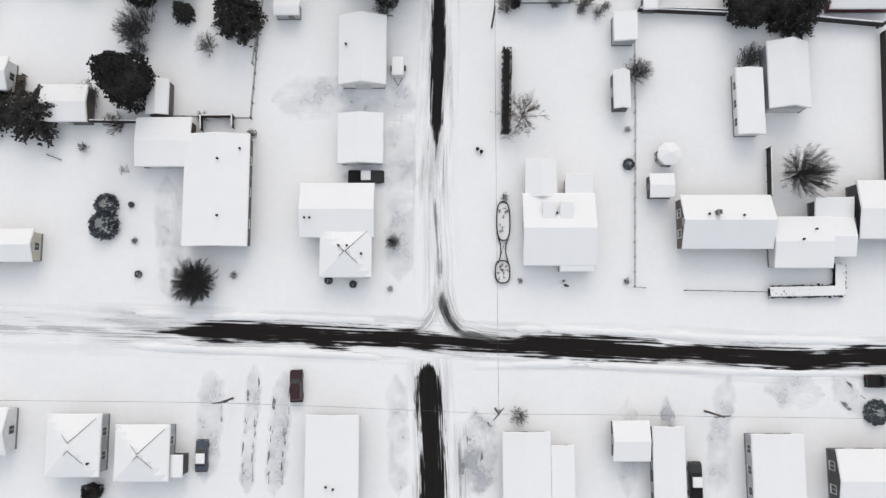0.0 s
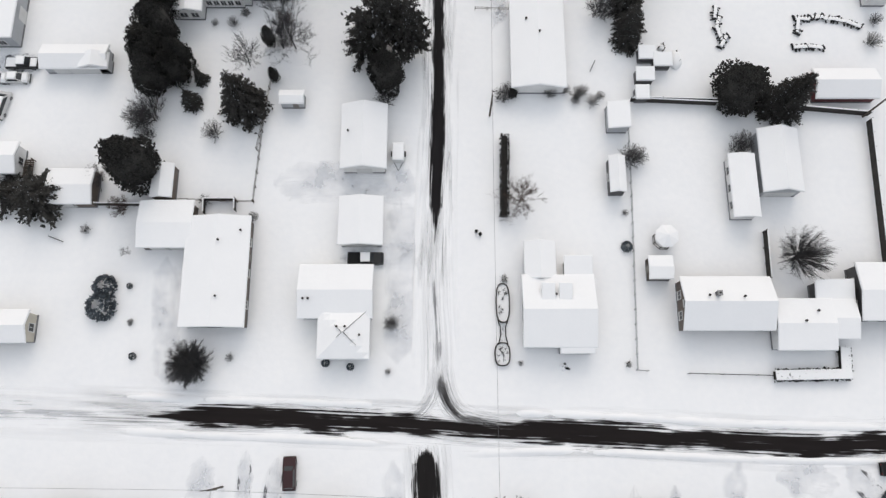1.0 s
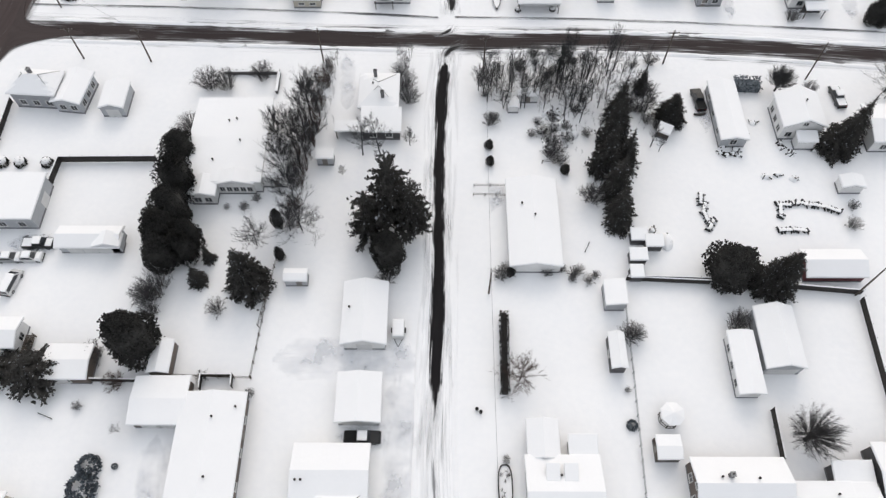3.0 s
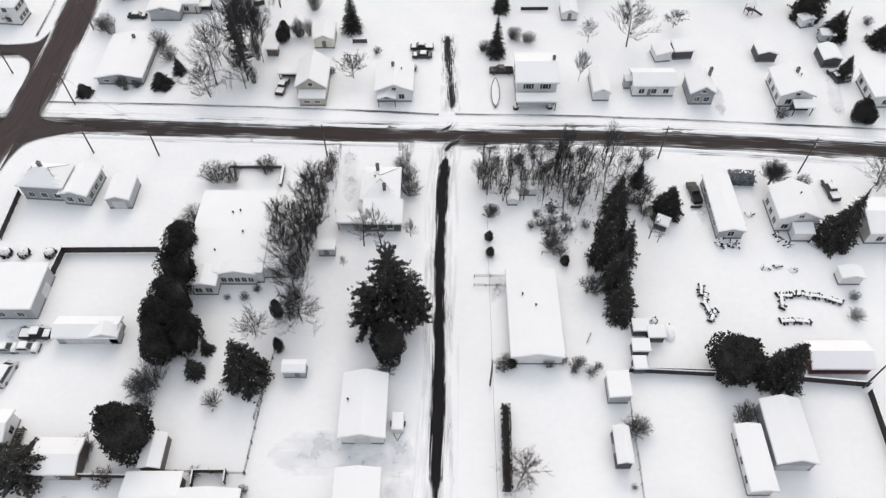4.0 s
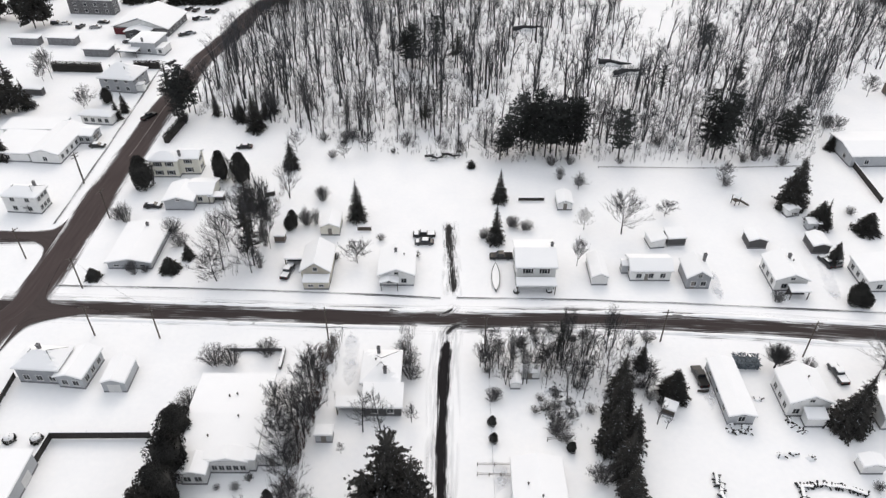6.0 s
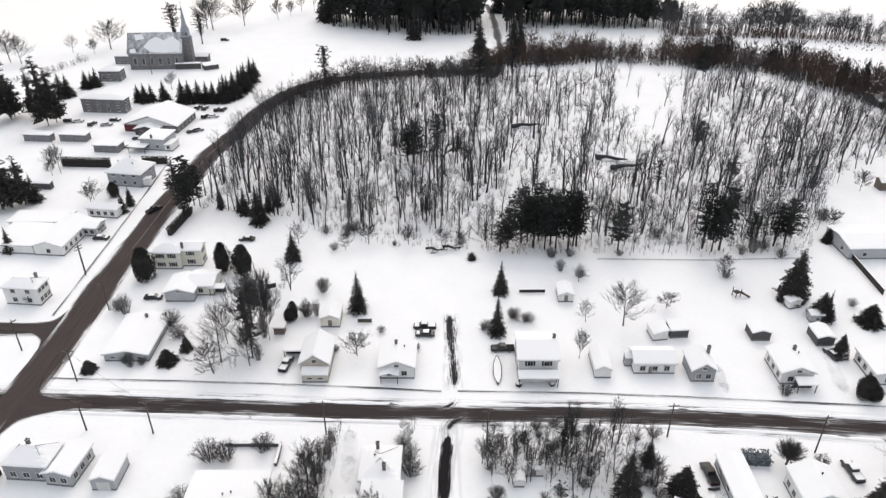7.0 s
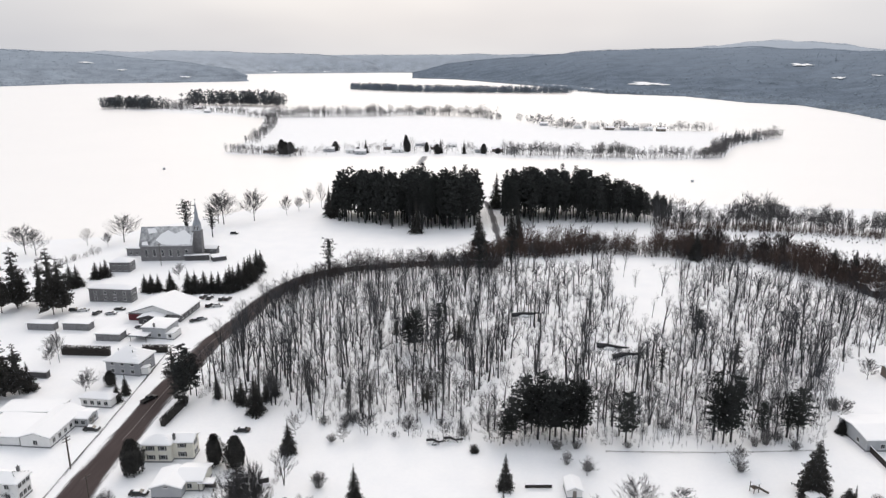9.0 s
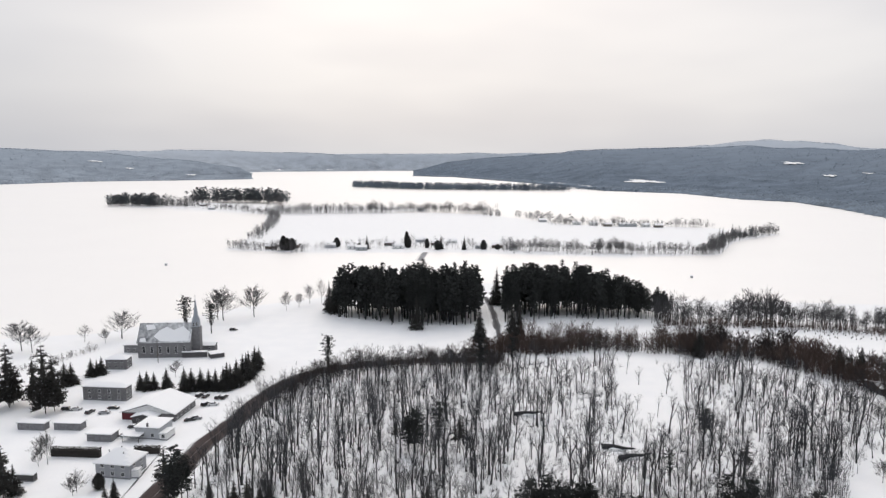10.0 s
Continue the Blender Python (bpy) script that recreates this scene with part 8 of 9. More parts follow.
for x_, y_, h_, w_ in ((-190.4, 399.4, 14.4, 17.2), (-208.1, 391.0, 9.8, 7.1), (-233.2, 372.4, 14.9, 14.2), (-195.0, 388.6, 7.8, 5.1), (-131.6, 326.8, 7.8, 5.5), (-118.5, 208.8, 7.0, 6.1), (-139.2, 229.3, 10.3, 5.1), (-141.5, 227.6, 6.0, 4.3)):
    tree("round", x_, y_, h_, "", "", w_)
tree("broad", -139.1, 204.3, 18.6, w=9.9)
tree("broad", -144.7, 203.2, 20.6, w=14.6)
tree("spruce", -137.5, 207.2, 10.8, w=6.6)
tree("spruce", -128.1, 173.9, 9.0)
tree("cedar", -112.4, 210.9, 5.5)
tree("spruce", -104.8, 199.2, 8.0)
tree("spruce", -104.3, 204.1, 8.0)
tree("round", -118.2, 205.7, 6.0)
for x_, y_, h_, w_ in ((-82.2, 196.6, 21.2, 8.1), (-83.3, 204.3, 16.9, 7.0), (-81.1, 203.4, 14.9, 6.6), (-83.1, 194.1, 15.9, 6.7)):
    tree("grove", x_, y_, h_, "tall pines leaning over the main road", "", w_)

tree("bush", -108.4, 148.0, 4.0)
tree("pine", -156.9, 410.6, 22.8, w=11.2)
tree("pine", -142.2, 412.1, 17.9, w=9.3)
for x_, y_, h_ in ((-145.3, 445.1, 20), (-128.3, 456.1, 18), (-149.8, 448.1, 17), (-225.8, 369.4, 14), (-144.2, 234.4, 7)):
    tree("round", x_, y_, h_)
for x_, y_, h_, w_ in ((-110.6, 473.8, 11.4, 6.8), (-104.4, 484.3, 8.6, 5.4), (-99.6, 498.6, 11.2, 6.3), (-90.7, 498.4, 15.2, 6.3)):
    tree("round", x_, y_, h_ * 1.1, "bare trees on the lake bank", "", w_ * 1.1)
utility_pole(-149.8, 351.0, 12.0, 0)
utility_pole(-101.3, 162.9, 9.0, 60)
for n_, (x_, y_, r_, k_, c_) in enumerate(((-160.4, 282.3, 0, "suv", "black"), (-156.8, 282.3, 10, "sedan", "white"), (-149.2, 278.9, 80, "suv", "dark_grey"), (-142.9, 278.2, 10, "sedan", "silver"), (-141.6, 283.8, 0, "sedan", "black"),
                                          (-123.7, 262.8, 5, "sedan", "dark_grey"), (-123.2, 254.3, 5, "sedan", "silver"), (-104.4, 270.5, 30, "sedan", "dark_grey"), (-102.5, 271.9, 30, "suv", "silver"), (-103.9, 288.3, 60, "suv", "black"),
                                          (-100.9, 288.4, 10, "sedan", "white"), (-110.7, 299.5, 80, "suv", "dark_grey"), (-107.5, 298.7, 80, "sedan", "black"), (-101.4, 297.2, 80, "suv", "dark_grey"), (-98.9, 297.3, 80, "suv", "black"),
                                          (-104.6, 181.7, 0, "sedan", "black"), (-131.1, 419.2, 0, "suv", "black"))):
    car(x_, y_, r_, k_, c_, 1)
car(-95.3, 200.4, 62, "pickup", "black", 0)

house(200.5, 308.9, 13.9, 12.8, 3.0, 1.0, "gable_x", DARK_SIDING, "dark low house with a snowy roof behind the brushwood", win="S2")
stone_mesh = Shape().box(-0.32, -0.12, -0.1, 0.32, 0.12, 0.1).box(-0.24, -0.08, 0.1, 0.24, 0.08, 0.7, 0.03)
grave_area = [(219.1, 421.4), (266.1, 417.6), (254.0, 397.7), (216.0, 405.1)]
grave_rng = random.Random(5)
first_stone = None
for k in range(56):
    u, v = ((k % 14) + grave_rng.uniform(-1.2, 1.2)) / 13, ((k // 14) + grave_rng.uniform(-0.6, 0.6)) / 3
    (ax, ay), (bx, by), (cx, cy), (dx, dy) = grave_area
    x_ = (ax + (bx - ax) * u) * (1 - v) + (dx + (cx - dx) * u) * v
    y_ = (ay + (by - ay) * u) * (1 - v) + (dy + (cy - dy) * u) * v
    if first_stone is None:
        first_stone = thing("headstone", "small dark headstone standing in the snow", "headstone", x_, y_, 0, 0, "headstones in the snowy field")
        part("stone", stone_mesh, DARK_WOOD, first_stone)
    else:
        copy_thing(first_stone, pose(x_, y_, 0, 0, 0, grave_rng.uniform(-8, 8)))

# ---- the wood ----
WOOD_EDGE = [(-81.7, 201.8), (-86.1, 251.1), (-77.9, 282.8), (-60.7, 311.7), (-24.8, 327.4), (16.9, 340.6), (61.4, 353.7), (106.4, 358.1), (145.4, 343.5), (170.7, 317.6), (189.8, 289.0), (182.3, 258.8), (160.2, 240.6), (133.4, 226.3), (108.9, 184.8), (85.6, 177.8), (52.0, 177.6), (15.2, 179.1), (-5.2, 184.1), (-29.4, 184.0), (-48.8, 194.9)]
CLEARING = [(86, 350), (105, 372), (122, 368), (103, 291), (92, 262), (79, 262), (74, 284), (77, 312)]
GLADE = [(45, 358), (67, 368), (63, 322), (52, 316), (42, 326)]
TRAIL = [(16.2, 195.3), (21.3, 225.5), (25.3, 251.9), (29.1, 270.2), (32.6, 270.2), (29.2, 246.3), (24.8, 220.8), (20.7, 195.3)]


def inside(x, y, ring):
    hit, j = False, len(ring) - 1
    for i in range(len(ring)):
        (xi, yi), (xj, yj) = ring[i], ring[j]
        if (yi > y) != (yj > y) and x < (xj - xi) * (y - yi) / (yj - yi) + xi:
            hit = not hit
        j = i
    return hit


COPSES = [[(14.2, 186.0), (43.5, 186.2), (40.8, 171.1), (13.4, 170.9)], [(75.7, 186.4), (90.9, 186.5), (85.3, 171.4), (71.0, 171.3)], [(98.5, 188.4), (110.8, 188.4), (104.7, 174.7), (93.1, 174.6)]]
WX0, WX1 = min(p[0] for p in WOOD_EDGE), max(p[0] for p in WOOD_EDGE)
WY0, WY1 = min(p[1] for p in WOOD_EDGE), max(p[1] for p in WOOD_EDGE)
rng_w = random.Random(77)
spots = []
while len(spots) < 1230:
    x_, y_ = rng_w.uniform(WX0, WX1), rng_w.uniform(WY0, WY1)
    if not inside(x_, y_, WOOD_EDGE):
        continue
    if any(inside(x_, y_, ring) for ring in COPSES):
        continue
    if (inside(x_, y_, CLEARING) or inside(x_, y_, TRAIL)) and rng_w.random() < 0.92:
        continue
    if inside(x_, y_, GLADE) and rng_w.random() < 0.6:
        continue
    if 15 < x_ < 115 and rng_w.random() < 0.28:
        continue
    if fbm(x_, y_, 11.0, 3.0) < 0.05 and rng_w.random() < (0.45 if x_ < 20 else 0.6 if y_ > 225 else 0.4):
        continue
    back = (y_ - WY0) / (WY1 - WY0)
    if rng_w.random() < 0.35 * max(0.0, back - 0.2):
        continue
    if all((x_ - a) ** 2 + (y_ - b) ** 2 > 2.2 for a, b in spots[-260:]):
        spots.append((x_, y_))
spots.sort(key=lambda p: p[1])
for n_, (x_, y_) in enumerate(spots[:170]):
    tree("tall" if n_ % 3 else "young", x_, y_, rng_w.uniform(9, 17) if n_ % 3 else rng_w.uniform(5, 10), "bare trees of the wood")


def far_tree(rng, h, trunk_r, crown, fork):
    """A slender woodland tree: a leaning stem that divides into steep limbs, each with side boughs and a fine haze of twigs."""
    tr, cr = Shape(), Shape()
    lean = (rng.uniform(-0.12, 0.12), rng.uniform(-0.12, 0.12), 1)
    split = rng.uniform(0.3, 0.5) if fork else rng.uniform(0.45, 0.6)
    spine = bend(rng, (0, 0, -0.2), lean, h, 8, 0.045, 0.05)
    tr.tube(spine, [trunk_r * (1 - 0.92 * (i / 8) ** 0.8) for i in range(9)], 4, False)
    stems = [(spine, split)]
    for k in range(3 if fork else 2):
        a = k * 2.3 + rng.uniform(-0.6, 0.6)
        i = min(6, max(2, round(8 * split) + k - 1))
        lean_out = rng.uniform(0.3, 0.65)
        limb = bend(rng, spine[i], (math.cos(a) * lean_out, math.sin(a) * lean_out, 1), h * (1 - i / 8) * rng.uniform(0.7, 1.0), 8, 0.055, 0.05)
        tr.tube(limb, [trunk_r * 0.55 * (1 - 0.9 * j / 8) for j in range(9)], 3, False)
        stems.append((limb, 0.15))
    for st, low in stems:
        for k in range(crown // 2):
            u = low + (0.98 - low) * ((k + rng.random()) / (crown // 2)) ** 0.8
            i = min(int(u * 8), 7)
            p = st[i].lerp(st[i + 1], u * 8 - i)
            a = k * 2.4 + rng.uniform(-0.6, 0.6)
            ln = h * 0.2 * (1.2 - 0.7 * u) * rng.uniform(0.4, 1.25)
            d = Vector((math.cos(a) * 0.8, math.sin(a) * 0.8, 0.8)).normalized()
            cr.sliver(p, p + d * ln, 0.045)
            for _ in range(8):
                b = p + d * ln * rng.uniform(0.1, 1.0)
                e = d + Vector((rng.uniform(-1, 1), rng.uniform(-1, 1), rng.uniform(-0.3, 0.9)))
                cr.sliver(b, b + e.normalized() * rng.uniform(0.7, 2.0), 0.02)
    return tr, cr


src_ = []
for k in range(14):
    r_ = random.Random(500 + k)
    src_.append(far_tree(r_, 12.0, (0.18, 0.25, 0.33, 0.2)[k % 4], (10, 12, 14, 12)[k % 4], k % 3 == 1))
bole = [far_tree(random.Random(700), 12.0, 0.24, 2, False)]
rest, rest_trunk = Shape(), Shape()
for n_, (x_, y_) in enumerate(spots[170:]):
    tr_, cr_ = src_[rng_w.randrange(14)] if n_ % 40 else bole[0]
    s = rng_w.choice((rng_w.uniform(0.5, 0.9), rng_w.uniform(0.95, 1.4), rng_w.uniform(1.2, 1.75)))
    s *= 1.0 - 0.28 * max(0.0, min(1.0, (y_ - WY0) / (WY1 - WY0) * 1.5 - 0.3))
    w_, a = s ** 0.8, rng_w.uniform(0, 6.28)
    c_, s_ = math.cos(a) * w_, math.sin(a) * w_
    for src, into in ((tr_, rest_trunk), (cr_, rest)):
        into.add([(x_ + p[0] * c_ - p[1] * s_, y_ + p[0] * s_ + p[1] * c_, p[2] * s) for p in src.v], src.f)
tagged(part("far_wood", rest_trunk, BARK), "dense stand of dark trunks at the back of the wood", "trees", kind="stuff")
tagged(part("far_wood_twigs", rest, WOOD_TWIG), "haze of bare boughs over the back of the wood", "trees", kind="stuff")
brush = Shape()
for _ in range(6200):
    x_, y_ = rng_w.uniform(WX0, WX1), rng_w.uniform(WY0, WY1)
    if not inside(x_, y_, WOOD_EDGE) or (inside(x_, y_, CLEARING) and rng_w.random() < 0.96) or (x_ > 25 and rng_w.random() < 0.25):
        continue
    for k in range(14):
        a, u = rng_w.uniform(0, 6.28), rng_w.uniform(0.0, 0.6)
        t_, top = rng_w.uniform(0.3, 1.9), rng_w.uniform(0.8, 3.6)
        brush.sliver((x_ + math.cos(a) * t_ * u, y_ + math.sin(a) * t_ * u, top * u - 0.2), (x_ + math.cos(a) * t_ + rng_w.uniform(-0.4, 0.4), y_ + math.sin(a) * t_, top), 0.029)
tagged(part("undergrowth", brush, WOOD_TWIG), "thin bare undergrowth poking through the snow", "undergrowth", kind="stuff")
for x_, y_, h_ in ((22.6, 176.8, 17.5), (25.8, 175.5, 19.6), (29.1, 175.5, 20.3), (32.5, 176.2, 20.3), (35.8, 175.5, 19.6), (38.8, 176.9, 16.8), (27.9, 179.5, 18.7), (35.5, 179.5, 18.4), (18.3, 175.4, 13.3), (15.8, 176.1, 10.2), (31.1, 178.2, 19.2), (24.4, 178.8, 17.3), (37.8, 178.9, 17.1)):
    tree("grove", x_, y_ + (x_ * 7.3) % 5 - 1.5, h_ * (0.86 + 0.05 * ((x_ * 3.7) % 5)), "copse of pines at the wood's edge", "", 8.0 + (x_ * 5.1) % 4)
for x_, y_, h_, w_ in ((50.7, 175.7, 16.3, 6.5), (76.0, 177.2, 22.0, 8.2), (80.7, 176.2, 20.7, 7.5), (78.2, 175.4, 17.9, 6.5), (97.8, 178.8, 14.3, 7.0), (101.3, 179.5, 15.2, 6.3), (90.1, 177.8, 12.2, 4.6)):
    tree("grove", x_, y_, h_, "dark pines at the wood's edge", "", w_ * 1.5)
tree("grove", 99.0, 258.0, 10.5, w=10.5, label="dark bushy pine in a clearing of the wood")
for x_, y_, h_, w_ in ((32.1, 164.5, 4.5, 4.5), (37.1, 161.2, 2.8, 5.0), (30.5, 172.0, 3.5, 6.0), (36.0, 172.4, 3.0, 5.0), (50.5, 172.9, 2.2, 4.0), (77.8, 161.4, 3.0, 5.5), (97.3, 172.2, 3.0, 5.0), (90.1, 175.0, 6.0, 6.5), (86.5, 174.0, 4.0, 5.0), (119.5, 195.3, 4.5, 8.0), (7.3, 170.8, 2.4, 4.5)):
    tree("bush", x_, y_, h_, "bushes round the copses", "", w_)
tree("grove", -12.0, 239.5, 17.0, w=12.5)
tree("grove", -14.5, 241.0, 14.0, w=10.0)
for x_, y_, h_ in ((-3.3, 243.3, 18.1), (4.2, 239.6, 15.7), (99.3, 221.3, 13.9), (71.7, 214.3, 12.6), (-6.3, 193.3, 11.9), (-58.3, 330.7, 20.1), (15.3, 315.6, 24.9), (32.1, 336.0, 18.4), (-19.8, 248.7, 9.3), (-16.1, 254.5, 9.5), (-89.3, 206.7, 17.4)):
    tree("scraggy" if int(h_) % 2 else "pine", x_, y_, h_)
for x_, y_, h_, w_ in ((-64.9, 197.9, 10.6, 5.2), (-59.2, 192.1, 15.0, 7.7), (-58.9, 194.0, 13.1, 4.6), (-57.7, 200.1, 8.6, 4.0), (-55.8, 204.2, 7.1, 4.1), (-74.0, 202.4, 10.3, 3.5), (-67.4, 200.0, 6.7, 2.9), (7.4, 170.4, 2.8, 3.2)):
    tree("spruce", x_, y_, h_, "small evergreens at the wood's edge", "", w_)
for k, (x_, y_) in enumerate(((33.3, 276.8), (61.9, 242.1), (66.2, 234.8), (-3.4, 174.6), (1.6, 175.7))):
    snow_lump(x_, y_, 4.0 if k < 3 else 1.6, 1.2 if k < 3 else 0.7, 1.2 if k < 3 else 0.5, "fallen trunk and brush half buried in snow", BARK, 90 + k, name="fallen_tree", category="log")
    fallen = random.Random(k)
    log = thing("fallen_log", "dark fallen tree trunk lying on the snow", "log", x_, y_, 0.5, fallen.uniform(-25, 10))
    q_ = 1.0 if k < 3 else 0.45
    part("trunk", Shape().tube([(-6 * q_, 0, 0.3), (-2 * q_, 0.5 * q_, 0.6), (2 * q_, -0.2, 0.8 * q_), (6 * q_, 0.6 * q_, 0.9)], [1.0 * q_, 0.9 * q_, 0.6 * q_, 0.2], 6), BARK, log)
    br_ = Shape()
    for _ in range(24):
        u = fallen.uniform(-4, 6) * q_
        br_.spike((u, 0, 0.5), (u + fallen.uniform(-1, 2), fallen.uniform(-2.4, 2.4), fallen.uniform(0.4, 2.4)), 0.07)
    part("branches", br_, BARK, log)
for k in range(7):
    x_, y_ = (-43.2, 183.9)
    tree("round", x_ + k * 11 + rng_w.uniform(-3, 3), y_ - 5 + rng_w.uniform(-4, 2), rng_w.uniform(5, 8), "bare trees along the wood's edge")


# ---- tree lines and stands too far to pick apart ----
def stand(ring_or_line, count, h, mat, label, seed, form="bare", width=8.0, z=0.0, area=False, drop=False):
    """Many small trees along a line or in an area, as one mesh."""
    rng = random.Random(seed)
    sh = Shape()
    pts = []
    if area:
        xs, ys = [p[0] for p in ring_or_line], [p[1] for p in ring_or_line]
        while len(pts) < count:
            x, y = rng.uniform(min(xs), max(xs)), rng.uniform(min(ys), max(ys))
            if inside(x, y, ring_or_line):
                pts.append((x, y))
    else:
        line = smooth_path(ring_or_line, 4.0)
        for _ in range(count):
            p = line[rng.randrange(len(line))]
            pts.append((p.x + rng.uniform(-width, width), p.y + rng.uniform(-width, width)))
    for x, y in pts:
        hh = h * rng.uniform(0.45, 1.12) * (1 - 0.55 * max(0.0, (x - 85) / 70) ** 1.2 if drop else 1)
        if form in ("bare", "thick"):
            hh *= 0.8 + 0.5 * max(-0.6, fbm(x, y, h * 1.3, seed))
            sh.spike((x, y, z - 0.3), (x + rng.uniform(-0.05, 0.05) * hh, y, z + hh), hh * 0.012)
            wide = hh * rng.uniform(0.16, 0.3)
            low = 0.05 if form == "thick" else 0.4
            for _ in range(38 if form == "thick" else 32):
                a, u = rng.uniform(0, 6.28), low + (0.98 - low) * rng.random()
                r = wide * math.sqrt(max(0.05, 1 - ((u - 0.62) / 0.55) ** 2)) * rng.random() ** 0.5
                b = (x + math.cos(a) * r * 0.6, y + math.sin(a) * r * 0.6, z + hh * u * 0.93)
                ln = hh * rng.uniform(0.07, 0.16)
                sh.sliver(b, (b[0] + math.cos(a) * ln * 0.6, b[1] + math.sin(a) * ln * 0.6, b[2] + ln), (0.0125 if form == "thick" else 0.007) * hh)
        elif form == "crown":
            sh.spike((x, y, z - 0.3), (x, y, z + hh * 0.9), hh * 0.018)
            for _ in range(34):
                a, u = rng.uniform(0, 6.28), rng.uniform(-1, 1)
                r = hh * 0.33 * math.sqrt(1 - u * u) * rng.random() ** 0.5
                sh.clump((x + math.cos(a) * r, y + math.sin(a) * r, z + hh * (0.56 + 0.42 * u)), hh * rng.uniform(0.06, 0.11), rng, 4)
        else:
            sh.spike((x, y, z - 0.3), (x, y, z + hh * 0.9), hh * 0.02)
            lo = 0.1 if form == "spruce" else 0.35
            for k in range(20):
                u = lo + (1 - lo) * (k + rng.random()) / 20
                r = hh * (0.2 * (1 - u) + 0.03 if form == "spruce" else 0.2 * math.sin(math.pi * (0.15 + 0.85 * (1 - u))))
                a0 = rng.uniform(0, 6.28)
                for q in range(4):
                    a = a0 + q * 1.57
                    d = r * rng.uniform(0.3, 0.95)
                    sh.clump((x + math.cos(a) * d, y + math.sin(a) * d, z + hh * (u + rng.uniform(-0.02, 0.02))), r * 0.3 + 0.014 * hh, rng, 4)
    return tagged(part("tree_stand", sh, mat), label, "trees", kind="stuff")


# pine woods by the lake: the front ranks singly, the rest as a stand
PINES_WEST = [(-72.5, 455.0), (-54.3, 448.9), (-17.6, 431.4), (20.9, 434.6), (21.9, 496.6), (-19.9, 496.3), (-73.6, 485.0)]
PINES_EAST = [(35.6, 434.7), (50.4, 449.8), (93.8, 450.2), (146.2, 450.6), (140.1, 490.4), (82.7, 497.2), (41.2, 496.8)]
rng_p = random.Random(9)
for ring_, n_ in ((PINES_WEST, 90), (PINES_EAST, 90)):
    lo_, hi_ = min(p[0] for p in ring_), max(p[0] for p in ring_)
    done = 0
    y0_, y1_ = min(p[1] for p in ring_), max(p[1] for p in ring_)
    while done < n_:
        x_, y_ = rng_p.uniform(lo_, hi_), y0_ + (y1_ - y0_) * rng_p.random() ** 1.6
        if inside(x_, y_, ring_):
            done += 1
            tree("redpine", x_, y_, rng_p.uniform(25, 34) * (1 - 0.55 * max(0.0, (x_ - 85) / 70) ** 1.2), "pine wood by the lake", "", rng_p.uniform(5.0, 8.0))
    stand(ring_, 190, 29, PINE, "dense dark pine wood beside the frozen lake", n_ + int(lo_), "pine", area=True, drop=True)
for x_, y_, h_ in ((-19.0, 422.9, 22), (-15.5, 420.2, 18), (-35.2, 434.1, 14), (18.5, 394.6, 22), (36.4, 388.7, 26), (41.3, 397.2, 24), (-76.9, 467.9, 26), (-81.3, 474.5, 22), (35.3, 496.8, 28)):
    tree("spruce" if h_ > 20 else "pine", x_, y_, h_)
stand([(138.3, 441.5), (179.8, 438.8), (219.7, 433.4), (263.7, 419.8), (300.1, 406.9)], 760, 18, TWIG, "line of bare trees along the lake shore", 41, "bare", 9)
stand([(136.6, 435.6), (177.2, 431.6), (215.9, 424.9), (259.3, 411.7)], 620, 6, TWIG_BROWN, "brown scrub under the shore trees", 46, "thick", 6)
stand([(45.7, 371.5), (84.1, 380.9), (113.9, 375.4), (139.5, 369.0), (163.1, 359.6), (175.7, 347.6), (187.5, 324.6), (202.2, 293.5)], 1100, 9, RIM_TWIG, "dense dark band of brushwood behind the wood", 42, "thick", 8)
stand([(45.7, 371.5), (84.1, 380.9), (113.9, 375.4), (139.5, 369.0), (163.1, 359.6), (175.7, 347.6), (187.5, 324.6), (202.2, 293.5)], 900, 15, TWIG_BROWN, "close ranks of bare brown trees behind the wood", 63, "bare", 8)
stand([(122.9, 385.8), (142.8, 379.0), (180.9, 359.8), (195.0, 340.1), (213.8, 313.8)], 500, 15, RIM_TWIG, "dense dark trees behind the wood", 47, "thick", 7)
stand([(14.9, 364.8), (27.4, 371.4), (39.8, 373.7), (52.1, 373.8), (61.3, 373.9)], 420, 10, TWIG_BROWN, "thick reddish brown scrub at the end of the wood", 43, "thick", 7)
stand([(-15.1, 362.4), (2.9, 364.7), (17.8, 362.7)], 160, 5, RIM_TWIG, "low dark brush beside the road's end", 48, "thick", 5)
stand([(-72.1, 290.0), (-61.0, 313.4), (-46.8, 327.2), (-25.3, 334.6), (2.7, 336.7), (25.1, 335.0)], 420, 14, RIM_TWIG, "dark bare trees along the bend of the main road", 45, "bare", 5)
stand([(-83.9, 259.4), (-80.8, 274.7), (-72.7, 293.0)], 70, 10, TWIG, "bare trees along the main road", 51, "bare", 4)
stand([(-70.3, 306.8), (-62.9, 325.3), (-48.0, 337.3), (-25.9, 344.1), (2.8, 347.3), (25.8, 346.5)], 420, 9, RIM_TWIG, "dense brush along the bend of the main road", 52, "thick", 3)
stand([(-43.1, 344.0), (-26.0, 346.1), (2.8, 348.2)], 60, 12, TWIG, "bare trees beside the road", 49, "bare", 6)
stand([(-243.5, 790.0), (-194.3, 771.6), (-160.3, 758.4)], 60, 7, RIM_TWIG, "low shore brush on the island", 53, "thick", 6, 0.8)
